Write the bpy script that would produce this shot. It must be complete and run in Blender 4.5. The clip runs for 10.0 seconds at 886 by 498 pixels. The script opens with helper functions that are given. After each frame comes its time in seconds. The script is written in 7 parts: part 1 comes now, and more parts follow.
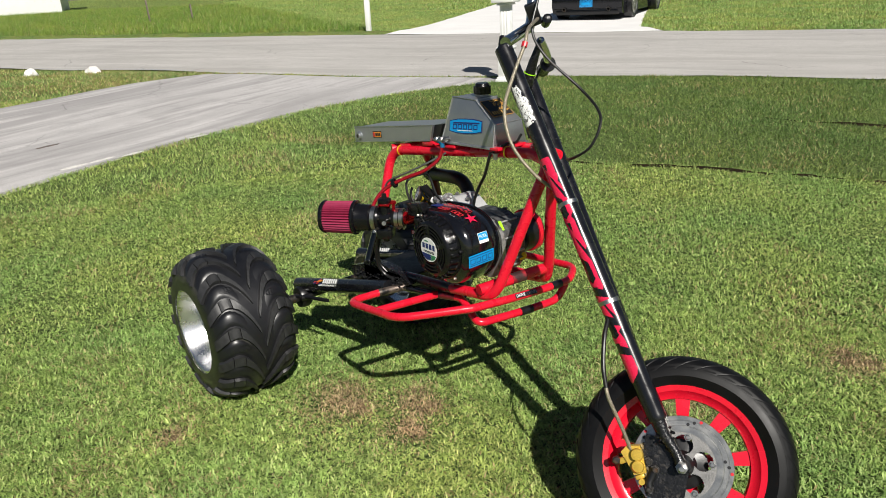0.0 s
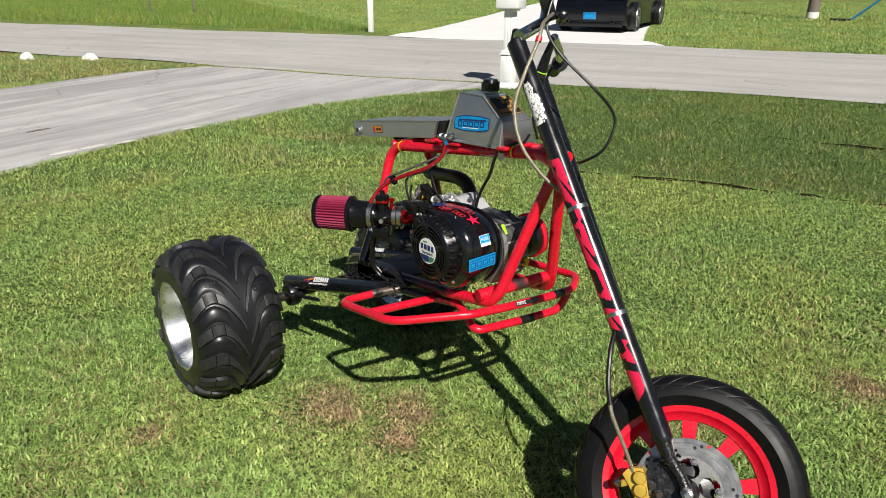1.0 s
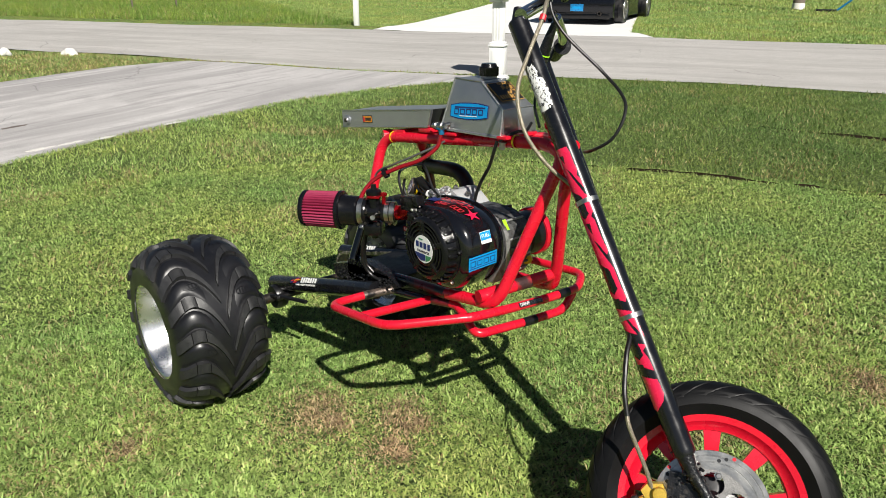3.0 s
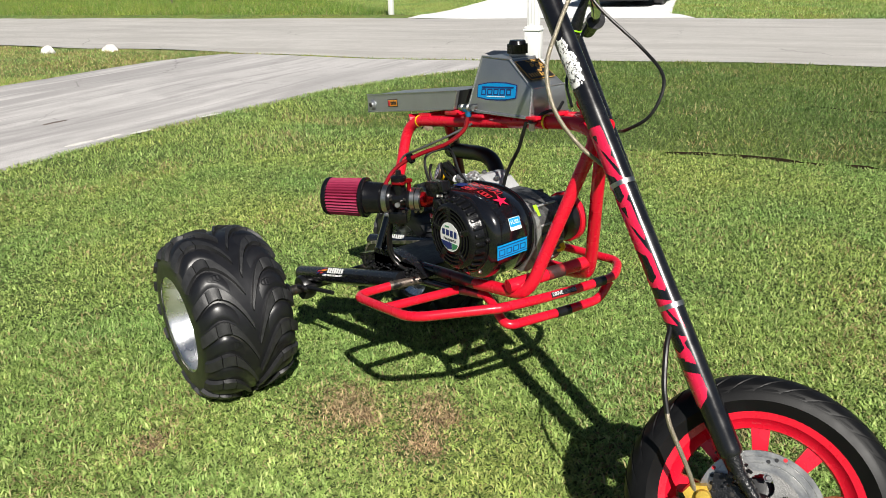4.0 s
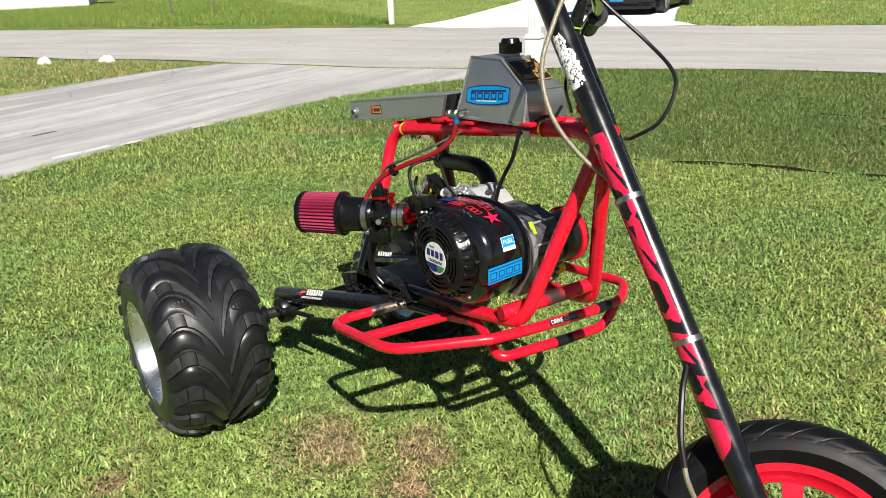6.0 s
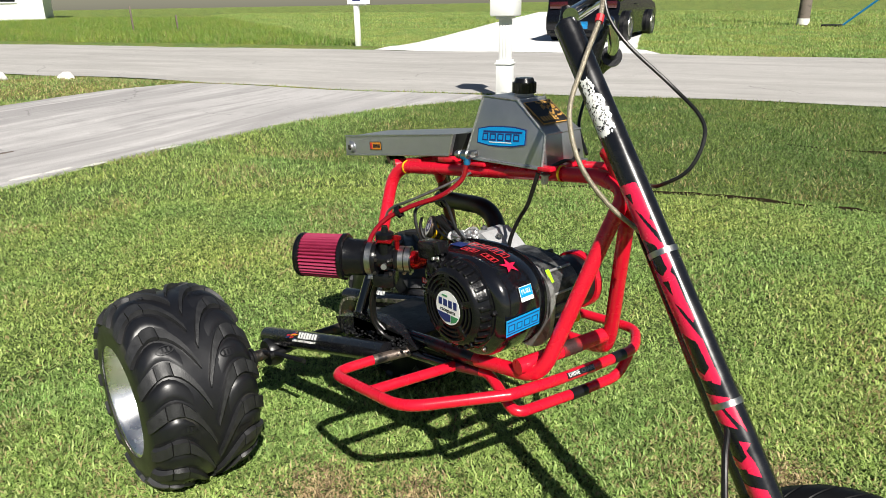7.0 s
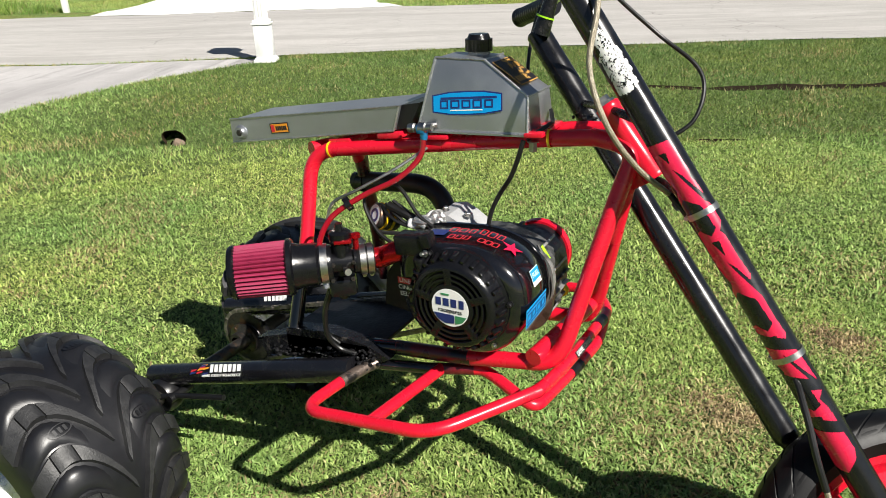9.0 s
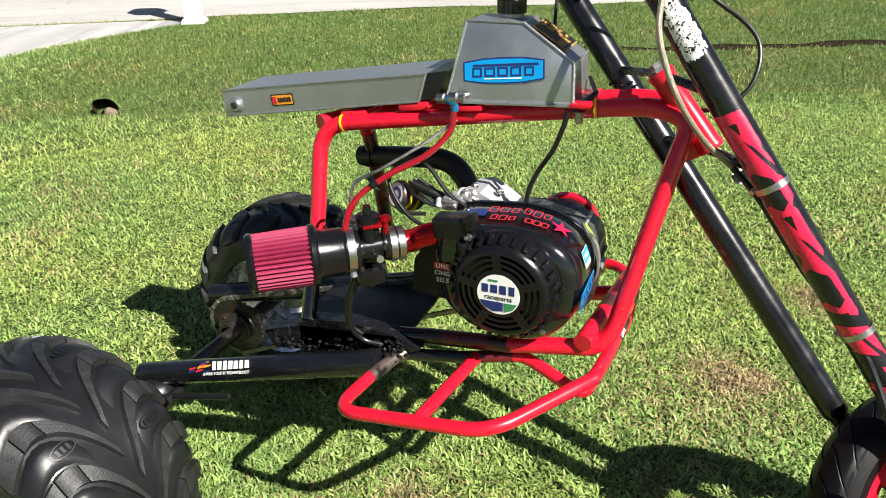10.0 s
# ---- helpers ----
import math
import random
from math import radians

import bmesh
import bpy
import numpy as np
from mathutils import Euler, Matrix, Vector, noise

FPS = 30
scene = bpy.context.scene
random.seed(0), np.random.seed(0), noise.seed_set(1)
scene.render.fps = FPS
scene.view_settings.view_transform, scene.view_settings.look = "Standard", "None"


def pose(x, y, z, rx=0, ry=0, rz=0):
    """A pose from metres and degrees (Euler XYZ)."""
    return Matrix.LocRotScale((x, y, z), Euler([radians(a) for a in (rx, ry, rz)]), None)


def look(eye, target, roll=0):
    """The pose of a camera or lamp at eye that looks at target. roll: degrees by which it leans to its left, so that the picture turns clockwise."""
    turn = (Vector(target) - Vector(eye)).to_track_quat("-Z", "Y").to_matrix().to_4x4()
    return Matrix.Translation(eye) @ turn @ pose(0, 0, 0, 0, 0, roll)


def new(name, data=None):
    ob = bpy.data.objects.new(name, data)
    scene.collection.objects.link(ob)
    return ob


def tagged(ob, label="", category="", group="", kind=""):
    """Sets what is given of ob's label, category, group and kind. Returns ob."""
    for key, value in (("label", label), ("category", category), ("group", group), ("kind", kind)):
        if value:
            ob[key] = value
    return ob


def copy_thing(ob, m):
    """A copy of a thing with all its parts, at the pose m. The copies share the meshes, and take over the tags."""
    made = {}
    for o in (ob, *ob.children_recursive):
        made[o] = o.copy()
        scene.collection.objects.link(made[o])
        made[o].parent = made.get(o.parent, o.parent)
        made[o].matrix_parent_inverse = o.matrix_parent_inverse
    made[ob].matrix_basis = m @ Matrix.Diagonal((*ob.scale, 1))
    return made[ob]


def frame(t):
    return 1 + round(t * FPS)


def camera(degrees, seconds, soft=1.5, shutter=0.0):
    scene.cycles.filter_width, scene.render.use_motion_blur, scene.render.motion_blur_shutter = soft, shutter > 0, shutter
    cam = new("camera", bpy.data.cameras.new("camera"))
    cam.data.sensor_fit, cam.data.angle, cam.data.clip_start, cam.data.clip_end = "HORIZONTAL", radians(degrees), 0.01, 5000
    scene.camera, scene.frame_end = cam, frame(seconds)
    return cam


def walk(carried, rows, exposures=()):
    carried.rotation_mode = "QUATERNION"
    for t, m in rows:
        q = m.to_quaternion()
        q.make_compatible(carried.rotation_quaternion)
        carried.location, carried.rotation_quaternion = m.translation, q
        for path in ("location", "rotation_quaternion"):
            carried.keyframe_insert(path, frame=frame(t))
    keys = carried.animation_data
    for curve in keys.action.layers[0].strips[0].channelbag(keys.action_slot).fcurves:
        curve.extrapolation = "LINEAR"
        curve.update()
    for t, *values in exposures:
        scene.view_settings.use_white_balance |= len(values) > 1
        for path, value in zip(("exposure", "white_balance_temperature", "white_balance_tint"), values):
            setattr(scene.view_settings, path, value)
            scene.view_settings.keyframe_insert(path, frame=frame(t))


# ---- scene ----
cam = camera(64.2, 10.0, soft=0.6)
PATH = [
    (0, (1.291, -1.294, 1.211), (-0.174, -0.131, 0.503), -2.9),
    (0.5, (1.267, -1.279, 1.195), (-0.19, -0.104, 0.49), -1.1),
    (1, (1.217, -1.259, 1.171), (-0.237, -0.074, 0.478), 0.0),
    (1.5, (1.175, -1.235, 1.156), (-0.286, -0.046, 0.483), 0.5),
    (2, (1.136, -1.213, 1.148), (-0.306, -0.003, 0.471), 0.7),
    (2.5, (1.106, -1.197, 1.136), (-0.324, 0.024, 0.454), 0.3),
    (3, (1.111, -1.199, 1.134), (-0.318, 0.009, 0.427), -0.3),
    (3.2, (1.098, -1.189, 1.126), (-0.359, -0.022, 0.407), -0.6),
    (4.3, (1.071, -1.114, 1.098), (-0.42, -0.002, 0.363), -2.1),
    (4.5, (1.065, -1.096, 1.092), (-0.413, 0.029, 0.35), -1.4),
    (5, (1.034, -1.059, 1.076), (-0.441, 0.073, 0.339), -2.0),
    (5.5, (0.998, -1.036, 1.066), (-0.514, 0.062, 0.354), -1.6),
    (5.7, (0.986, -1.022, 1.065), (-0.519, 0.087, 0.354), -2.3),
    (6.8, (0.878, -1.003, 1.084), (-0.604, 0.156, 0.404), -1.4),
    (7, (0.841, -1.032, 1.093), (-0.607, 0.182, 0.436), -1.0),
    (7.5, (0.692, -1.108, 1.102), (-0.615, 0.244, 0.422), -1.9),
    (8, (0.57, -1.171, 1.107), (-0.563, 0.303, 0.37), -0.9),
    (8.5, (0.503, -1.175, 1.109), (-0.545, 0.351, 0.351), -1.1),
    (9, (0.417, -1.134, 1.088), (-0.479, 0.475, 0.308), -2.3),
    (9.5, (0.293, -1.105, 1.085), (-0.455, 0.554, 0.255), -2.3),
    (10, (0.221, -1.122, 1.084), (-0.481, 0.531, 0.204), -1.6),
]
walk(cam, [(t, look(eye, target, roll)) for t, eye, target, roll in PATH], exposures=[(0.0, 0.30), (3.2, 0.42), (5.7, 0.58), (7.5, 0.56), (8.5, 0.62), (9.0, 0.70), (10.0, 1.06)])

# ---- light ----
SUN = Vector((0.408, -0.167, 0.40)).normalized()
world = bpy.data.worlds.new("sky")
scene.world = world
world.use_nodes = True
wn = world.node_tree.nodes
sky = wn.new("ShaderNodeTexSky")
sky.sky_type = "NISHITA"
sky.sun_disc = False
sky.sun_elevation = math.asin(SUN.z)
sky.sun_rotation = math.atan2(SUN.x, SUN.y)
sky.air_density, sky.dust_density, sky.ozone_density = 1.0, 0.6, 1.0
world.node_tree.links.new(sky.outputs[0], wn["Background"].inputs[0])
wn["Background"].inputs[1].default_value = 0.031
sun_data = bpy.data.lights.new("sun", "SUN")
sun_data.energy, sun_data.angle, sun_data.color = 5.0, radians(0.55), (1.0, 0.955, 0.88)
sun = new("sun", sun_data)
sun.matrix_world = look(SUN * 30, (0, 0, 0))


# ---- helpers for building ----
def part(name, bm, material, parent=None, label="", angle=35):
    """One mesh object under a thing or a part."""
    mesh = bpy.data.meshes.new(name)
    bmesh.ops.recalc_face_normals(bm, faces=bm.faces)
    bm.to_mesh(mesh)
    bm.free()
    mesh.shade_smooth()
    mesh.set_sharp_from_angle(angle=radians(angle))
    if material:
        mesh.materials.append(material)
    ob = new(name, mesh)
    if parent:
        ob.parent = parent
    if label:
        ob["label"] = label
    return ob


def empty(name, m=None, parent=None):
    ob = new(name)
    ob.empty_display_size = 0.05
    if m is not None:
        ob.matrix_basis = m
    if parent:
        ob.parent = parent
    return ob


def rounded(points, bend, steps=6, closed=False):
    """A polyline with its corners rounded off over the length bend."""
    pts = [Vector(p) for p in points]
    out = []
    n = len(pts)
    for i, p in enumerate(pts):
        if not closed and i in (0, n - 1):
            out.append(p)
            continue
        a, b = pts[i - 1], pts[(i + 1) % n]
        da, db = a - p, b - p
        la, lb = min(bend, da.length * 0.48), min(bend, db.length * 0.48)
        pa, pb = p + da.normalized() * la, p + db.normalized() * lb
        for k in range(steps + 1):
            f = k / steps
            out.append(pa * (1 - f) ** 2 + p * 2 * f * (1 - f) + pb * f ** 2)
    return out


def smooth_path(points, steps=8):
    """A Catmull-Rom curve through the points."""
    pts = [Vector(p) for p in points]
    pts = [pts[0] * 2 - pts[1]] + pts + [pts[-1] * 2 - pts[-2]]
    out = []
    for i in range(1, len(pts) - 2):
        p0, p1, p2, p3 = pts[i - 1:i + 3]
        for k in range(steps):
            f = k / steps
            out.append(0.5 * ((2 * p1) + (p2 - p0) * f + (2 * p0 - 5 * p1 + 4 * p2 - p3) * f * f + (3 * p1 - p0 - 3 * p2 + p3) * f ** 3))
    out.append(pts[-2])
    return out


def sweep(path, r, seg=14, closed=False, bm=None, caps=True):
    """A round tube along a path; r is a radius or a list of radii."""
    bm = bm or bmesh.new()
    n = len(path)
    radii = r if isinstance(r, (list, tuple)) else [r] * n
    rings = []
    up = None
    for i, p in enumerate(path):
        a = path[i - 1] if (i > 0 or closed) else p
        b = path[(i + 1) % n] if (i < n - 1 or closed) else p
        t = (b - a).normalized()
        if up is None:
            up = t.orthogonal().normalized()
        up = (up - t * up.dot(t)).normalized()
        side = t.cross(up)
        rings.append([bm.verts.new(p + (up * math.cos(k * math.tau / seg) + side * math.sin(k * math.tau / seg)) * radii[i]) for k in range(seg)])
    for i in range(n if closed else n - 1):
        a, b = rings[i], rings[(i + 1) % n]
        for k in range(seg):
            bm.faces.new((a[k], a[(k + 1) % seg], b[(k + 1) % seg], b[k]))
    if caps and not closed:
        bm.faces.new(rings[0][::-1])
        bm.faces.new(rings[-1])
    return bm


def tube(points, r, bend=0.04, seg=14, closed=False):
    return sweep(rounded(points, bend, closed=closed), r, seg, closed)


def frame_of(axis):
    """A turn that takes z to the axis."""
    return Vector(axis).to_track_quat("Z", "Y").to_matrix().to_4x4()


def lathe(profile, m, seg=40, bm=None):
    """Turns a profile of (radius, height) round the z axis of m. A radius of 0 closes the end."""
    bm = bm or bmesh.new()
    rings = []
    for r, h in profile:
        if r <= 1e-6:
            rings.append([bm.verts.new(m @ Vector((0, 0, h)))])
        else:
            rings.append([bm.verts.new(m @ Vector((r * math.cos(k * math.tau / seg), r * math.sin(k * math.tau / seg), h))) for k in range(seg)])
    for a, b in zip(rings, rings[1:]):
        for k in range(seg):
            j = (k + 1) % seg
            if len(a) == 1 and len(b) > 1:
                bm.faces.new((a[0], b[j], b[k]))
            elif len(b) == 1 and len(a) > 1:
                bm.faces.new((a[k], a[j], b[0]))
            elif len(a) > 1:
                bm.faces.new((a[k], a[j], b[j], b[k]))
    return bm


def block(size, m, bevel=0.002, bm=None):
    """A bevelled block centred on m."""
    made = bmesh.new()
    bmesh.ops.create_cube(made, size=1.0, matrix=Matrix.Diagonal((*size, 1)))
    if bevel:
        bmesh.ops.bevel(made, geom=made.edges[:], offset=bevel, segments=2, affect="EDGES", profile=0.5)
    bmesh.ops.transform(made, matrix=m, verts=made.verts)
    if bm is None:
        return made
    return join(bm, made)


def join(bm, other):
    mesh = bpy.data.meshes.new("tmp")
    other.to_mesh(mesh)
    other.free()
    bm.from_mesh(mesh)
    bpy.data.meshes.remove(mesh)
    return bm


def prism(outline, thick, m, bevel=0.001, bm=None):
    """An outline in the xy plane of m, thick along z, from 0 to thick."""
    made = bmesh.new()
    low = [made.verts.new((x, y, 0)) for x, y in outline]
    high = [made.verts.new((x, y, thick)) for x, y in outline]
    n = len(outline)
    made.faces.new(low[::-1])
    made.faces.new(high)
    for k in range(n):
        made.faces.new((low[k], low[(k + 1) % n], high[(k + 1) % n], high[k]))
    if bevel:
        edges = [e for e in made.edges if len(e.link_faces) == 2 and e.calc_face_angle(0) > 0.6]
        bmesh.ops.bevel(made, geom=edges, offset=bevel, segments=2, affect="EDGES", profile=0.5)
    bmesh.ops.transform(made, matrix=m, verts=made.verts)
    return join(bm, made) if bm is not None else made


def basis(origin, x, y):
    """A pose at origin with its x axis along x and its y axis near y."""
    x = Vector(x).normalized()
    z = x.cross(Vector(y)).normalized()
    y = z.cross(x)
    return Matrix(((x.x, y.x, z.x, origin[0]), (x.y, y.y, z.y, origin[1]), (x.z, y.z, z.z, origin[2]), (0, 0, 0, 1)))


def circle(r, n=24, cx=0.0, cy=0.0):
    return [(cx + r * math.cos(k * math.tau / n), cy + r * math.sin(k * math.tau / n)) for k in range(n)]


def lettering(text, size, m, material, parent, name="lettering", thick=0.0003):
    """Raised lettering in the built-in font, centred on m."""
    curve = bpy.data.curves.new(name, "FONT")
    curve.body, curve.size, curve.extrude = text, size, thick
    curve.align_x, curve.align_y = "CENTER", "CENTER"
    tmp = new("tmp", curve)
    dg = bpy.context.evaluated_depsgraph_get()
    mesh = bpy.data.meshes.new_from_object(tmp.evaluated_get(dg))
    bpy.data.objects.remove(tmp)
    bpy.data.curves.remove(curve)
    mesh.transform(m)
    mesh.materials.clear()
    mesh.materials.append(material)
    ob = new(name, mesh)
    ob.parent = parent
    return ob


# ---- materials ----
def material(name, color, rough=0.5, metal=0.0, coat=0.0, vary=0.15, scale=40.0, bump=0.1, grain=300.0, spec=0.5, coords="Object", random_vary=0.0, stain=None, stain_scale=8.0, stain_size=0.55, rough_vary=0.15):
    """A surface with two scales of variation in colour and gloss, and fine relief."""
    mat = bpy.data.materials.new(name)
    mat.use_nodes = True
    nt = mat.node_tree
    n, ln = nt.nodes, nt.links
    b = n["Principled BSDF"]
    tc = n.new("ShaderNodeTexCoord")
    big, fine = n.new("ShaderNodeTexNoise"), n.new("ShaderNodeTexNoise")
    big.inputs["Scale"].default_value, big.inputs["Detail"].default_value = scale, 5
    fine.inputs["Scale"].default_value, fine.inputs["Detail"].default_value = grain, 3
    for t in (big, fine):
        ln.new(tc.outputs[coords], t.inputs["Vector"])
    add = n.new("ShaderNodeMath")
    add.operation = "MULTIPLY_ADD"
    add.inputs[1].default_value = 0.5
    ln.new(fine.outputs[0], add.inputs[0])
    half = n.new("ShaderNodeMath")
    half.operation = "MULTIPLY"
    half.inputs[1].default_value = 0.5
    ln.new(big.outputs[0], half.inputs[0])
    ln.new(half.outputs[0], add.inputs[2])
    ramp = n.new("ShaderNodeMapRange")
    ramp.inputs[1].default_value, ramp.inputs[2].default_value = 0.3, 0.7
    ramp.inputs[3].default_value, ramp.inputs[4].default_value = 1 - vary, 1 + vary
    ln.new(add.outputs[0], ramp.inputs[0])
    mul = n.new("ShaderNodeVectorMath")
    mul.operation = "SCALE"
    mul.inputs[0].default_value = color[:3]
    scale_from = ramp.outputs[0]
    if random_vary:
        info = n.new("ShaderNodeObjectInfo")
        rr = n.new("ShaderNodeMapRange")
        rr.inputs[3].default_value, rr.inputs[4].default_value = 1 - random_vary, 1 + random_vary
        ln.new(info.outputs["Random"], rr.inputs[0])
        mm = n.new("ShaderNodeMath")
        mm.operation = "MULTIPLY"
        ln.new(rr.outputs[0], mm.inputs[0])
        ln.new(scale_from, mm.inputs[1])
        scale_from = mm.outputs[0]
    ln.new(scale_from, mul.inputs["Scale"])
    col = mul.outputs[0]
    if stain:
        sn = n.new("ShaderNodeTexNoise")
        sn.inputs["Scale"].default_value, sn.inputs["Detail"].default_value = stain_scale, 6
        ln.new(tc.outputs[coords], sn.inputs["Vector"])
        sr = n.new("ShaderNodeMapRange")
        sr.inputs[1].default_value, sr.inputs[2].default_value = stain_size, stain_size + 0.12
        ln.new(sn.outputs[0], sr.inputs[0])
        mix = n.new("ShaderNodeMix")
        mix.data_type = "RGBA"
        mix.inputs[7].default_value = (*stain, 1)
        ln.new(sr.outputs[0], mix.inputs[0])
        ln.new(col, mix.inputs[6])
        col = mix.outputs[2]
    ln.new(col, b.inputs["Base Color"])
    rr = n.new("ShaderNodeMapRange")
    rr.inputs[1].default_value, rr.inputs[2].default_value = 0.3, 0.7
    rr.inputs[3].default_value, rr.inputs[4].default_value = max(0.02, rough * (1 - rough_vary)), min(1, rough * (1 + rough_vary))
    ln.new(big.outputs[0], rr.inputs[0])
    ln.new(rr.outputs[0], b.inputs["Roughness"])
    b.inputs["Metallic"].default_value = metal
    b.inputs["Coat Weight"].default_value = coat
    b.inputs["Coat Roughness"].default_value = 0.08
    b.inputs["Specular IOR Level"].default_value = spec
    if bump:
        bp = n.new("ShaderNodeBump")
        bp.inputs["Strength"].default_value, bp.inputs["Distance"].default_value = bump, 0.001
        ln.new(fine.outputs[0], bp.inputs["Height"])
        ln.new(bp.outputs[0], b.inputs["Normal"])
    return mat


TUBE_BLACK = material("black_tube_enamel", (0.006, 0.006, 0.0075), 0.24, coat=0.1, vary=0.3, scale=30, bump=0.04, spec=0.6, rough_vary=0.35)
RED = material("red_paint", (0.64, 0.007, 0.026), 0.28, coat=0.3, vary=0.12, scale=20, bump=0.08, grain=500)
RED_WORN = material("burnt_red_paint", (0.045, 0.02, 0.02), 0.45, vary=0.5, scale=60, bump=0.3, stain=(0.28, 0.008, 0.015), stain_scale=30, stain_size=0.52)
BLACK = material("black_gloss_paint", (0.005, 0.005, 0.0065), 0.16, coat=0.8, vary=0.3, scale=30, bump=0.06)
BLACK_SATIN = material("black_satin_paint", (0.007, 0.007, 0.008), 0.34, vary=0.3, scale=40, bump=0.15)
BLACK_PLASTIC = material("black_plastic", (0.005, 0.005, 0.006), 0.2, spec=0.4, vary=0.25, scale=60, bump=0.2, grain=900)
BLACK_WELD = material("welded_black_steel", (0.007, 0.007, 0.008), 0.26, vary=0.6, scale=90, bump=1.0, grain=260, stain=(0.05, 0.045, 0.04), stain_scale=70, stain_size=0.6)
RUBBER = material("tyre_rubber", (0.008, 0.0082, 0.0100), 0.38, vary=0.3, scale=18, bump=0.10, grain=420, stain=(0.035, 0.033, 0.030), stain_scale=9, stain_size=0.56)
RUBBER_LUG = material("worn_tyre_lug", (0.017, 0.0172, 0.0185), 0.52, vary=0.4, scale=50, bump=0.5, grain=320, random_vary=0.2)
RUBBER_HOSE = material("rubber_hose", (0.006, 0.006, 0.006), 0.4, vary=0.3, bump=0.2)
ALU = material("brushed_aluminium", (0.43, 0.445, 0.465), 0.38, metal=0.85, vary=0.10, scale=25, bump=0.12, grain=700)
ALU_WELD = material("aluminium_weld", (0.62, 0.62, 0.61), 0.35, metal=0.9, vary=0.2, scale=200, bump=0.6, grain=400)
ALU_POLISH = material("polished_aluminium", (0.83, 0.83, 0.84), 0.27, metal=1.0, vary=0.06, scale=30, bump=0.05)
ALU_CAST = material("cast_aluminium", (0.42, 0.42, 0.41), 0.5, metal=0.7, vary=0.3, scale=50, bump=0.6, grain=380, stain=(0.12, 0.11, 0.10), stain_scale=25)
CHROME = material("chrome", (0.75, 0.76, 0.78), 0.1, metal=1.0, vary=0.1, bump=0.02)
STEEL = material("steel", (0.45, 0.44, 0.42), 0.32, metal=1.0, vary=0.25, scale=80, bump=0.2)
STEEL_DARK = material("oily_steel", (0.07, 0.065, 0.06), 0.38, metal=0.8, vary=0.5, scale=90, bump=0.5, stain=(0.12, 0.07, 0.04), stain_scale=45)
CARRIER = material("grey_cast_carrier", (0.24, 0.235, 0.23), 0.45, metal=0.6, vary=0.25, scale=50, bump=0.5, grain=380)
CHAIN = material("worn_chain_steel", (0.26, 0.24, 0.21), 0.35, metal=0.8, vary=0.5, scale=90, bump=0.4, stain=(0.03, 0.026, 0.022), stain_scale=60, stain_size=0.6)
DISC = material("brake_disc_steel", (0.46, 0.45, 0.43), 0.32, metal=1.0, vary=0.15, scale=40, bump=0.15)
GOLD = material("gold_caliper_paint", (0.60, 0.40, 0.06), 0.38, metal=0.5, vary=0.2, bump=0.3)
FILTER_RED = material("pink_filter_gauze", (0.27, 0.015, 0.060), 0.6, vary=0.25, scale=80, bump=0.8, grain=900)
ANOD_RED = material("red_anodised_metal", (0.55, 0.012, 0.02), 0.2, metal=0.8, vary=0.1, bump=0.05)
BRAID = material("braided_hose", (0.33, 0.29, 0.22), 0.4, metal=0.6, vary=0.35, scale=400, bump=1.0, grain=900)
RED_HOSE = material("red_fuel_line", (0.22, 0.004, 0.010), 0.12, vary=0.15, coat=0.5, bump=0.03)
BLUE_DECAL = material("blue_decal", (0.0, 0.27, 0.62), 0.35, vary=0.06, bump=0.03)
NAVY = material("navy_print", (0.012, 0.025, 0.13), 0.4, vary=0.05, bump=0.02)
WHITE_PRINT = material("white_print", (0.80, 0.80, 0.78), 0.45, vary=0.06, bump=0.02)
GREEN_PRINT = material("green_print", (0.04, 0.22, 0.09), 0.4, vary=0.05, bump=0.02)
BLACK_PRINT = material("black_print", (0.012, 0.012, 0.014), 0.4, vary=0.1, bump=0.02)
RED_PRINT = material("red_print", (0.55, 0.02, 0.03), 0.4, vary=0.08, bump=0.02)
DECAL_RED = material("red_vinyl", (0.66, 0.012, 0.06), 0.26, coat=0.2, vary=0.08, bump=0.04, spec=0.6)
ORANGE = material("orange_print", (0.75, 0.28, 0.02), 0.4, vary=0.1, bump=0.02)
TAN_PRINT = material("gold_print", (0.50, 0.28, 0.07), 0.4, vary=0.3, bump=0.02)
YELLOW = material("yellow_plastic", (0.75, 0.50, 0.01), 0.4, vary=0.1, bump=0.05)
LIME = material("lime_plastic", (0.35, 0.75, 0.02), 0.4, vary=0.1, bump=0.05)
BLUE_METAL = material("blue_anodised_metal", (0.03, 0.27, 0.60), 0.3, metal=0.6, vary=0.1, bump=0.05)

CAST_DARK = material("dirty_dark_casting", (0.13, 0.13, 0.128), 0.42, metal=0.5, vary=0.5, scale=45, bump=0.7, grain=300, stain=(0.018, 0.018, 0.019), stain_scale=28, stain_size=0.47)
BARE_STEEL = material("scorched_bare_steel", (0.16, 0.125, 0.105), 0.4, metal=0.6, vary=0.4, scale=60, bump=0.5, stain=(0.02, 0.018, 0.018), stain_scale=40, stain_size=0.5)
# red much darker than RED, with near-black blotches
DARK_RED = material("blotched_dark_red", (0.10, 0.006, 0.010), 0.3, coat=0.3, vary=0.6, scale=30, bump=0.2, stain=(0.012, 0.010, 0.011), stain_scale=14, stain_size=0.48)
MATTE_BLACK = material("matte_black_steel", (0.006, 0.006, 0.007), 0.5, vary=0.5, scale=50, bump=0.9, grain=160, spec=0.35, stain=(0.02, 0.017, 0.015), stain_scale=30, stain_size=0.6)
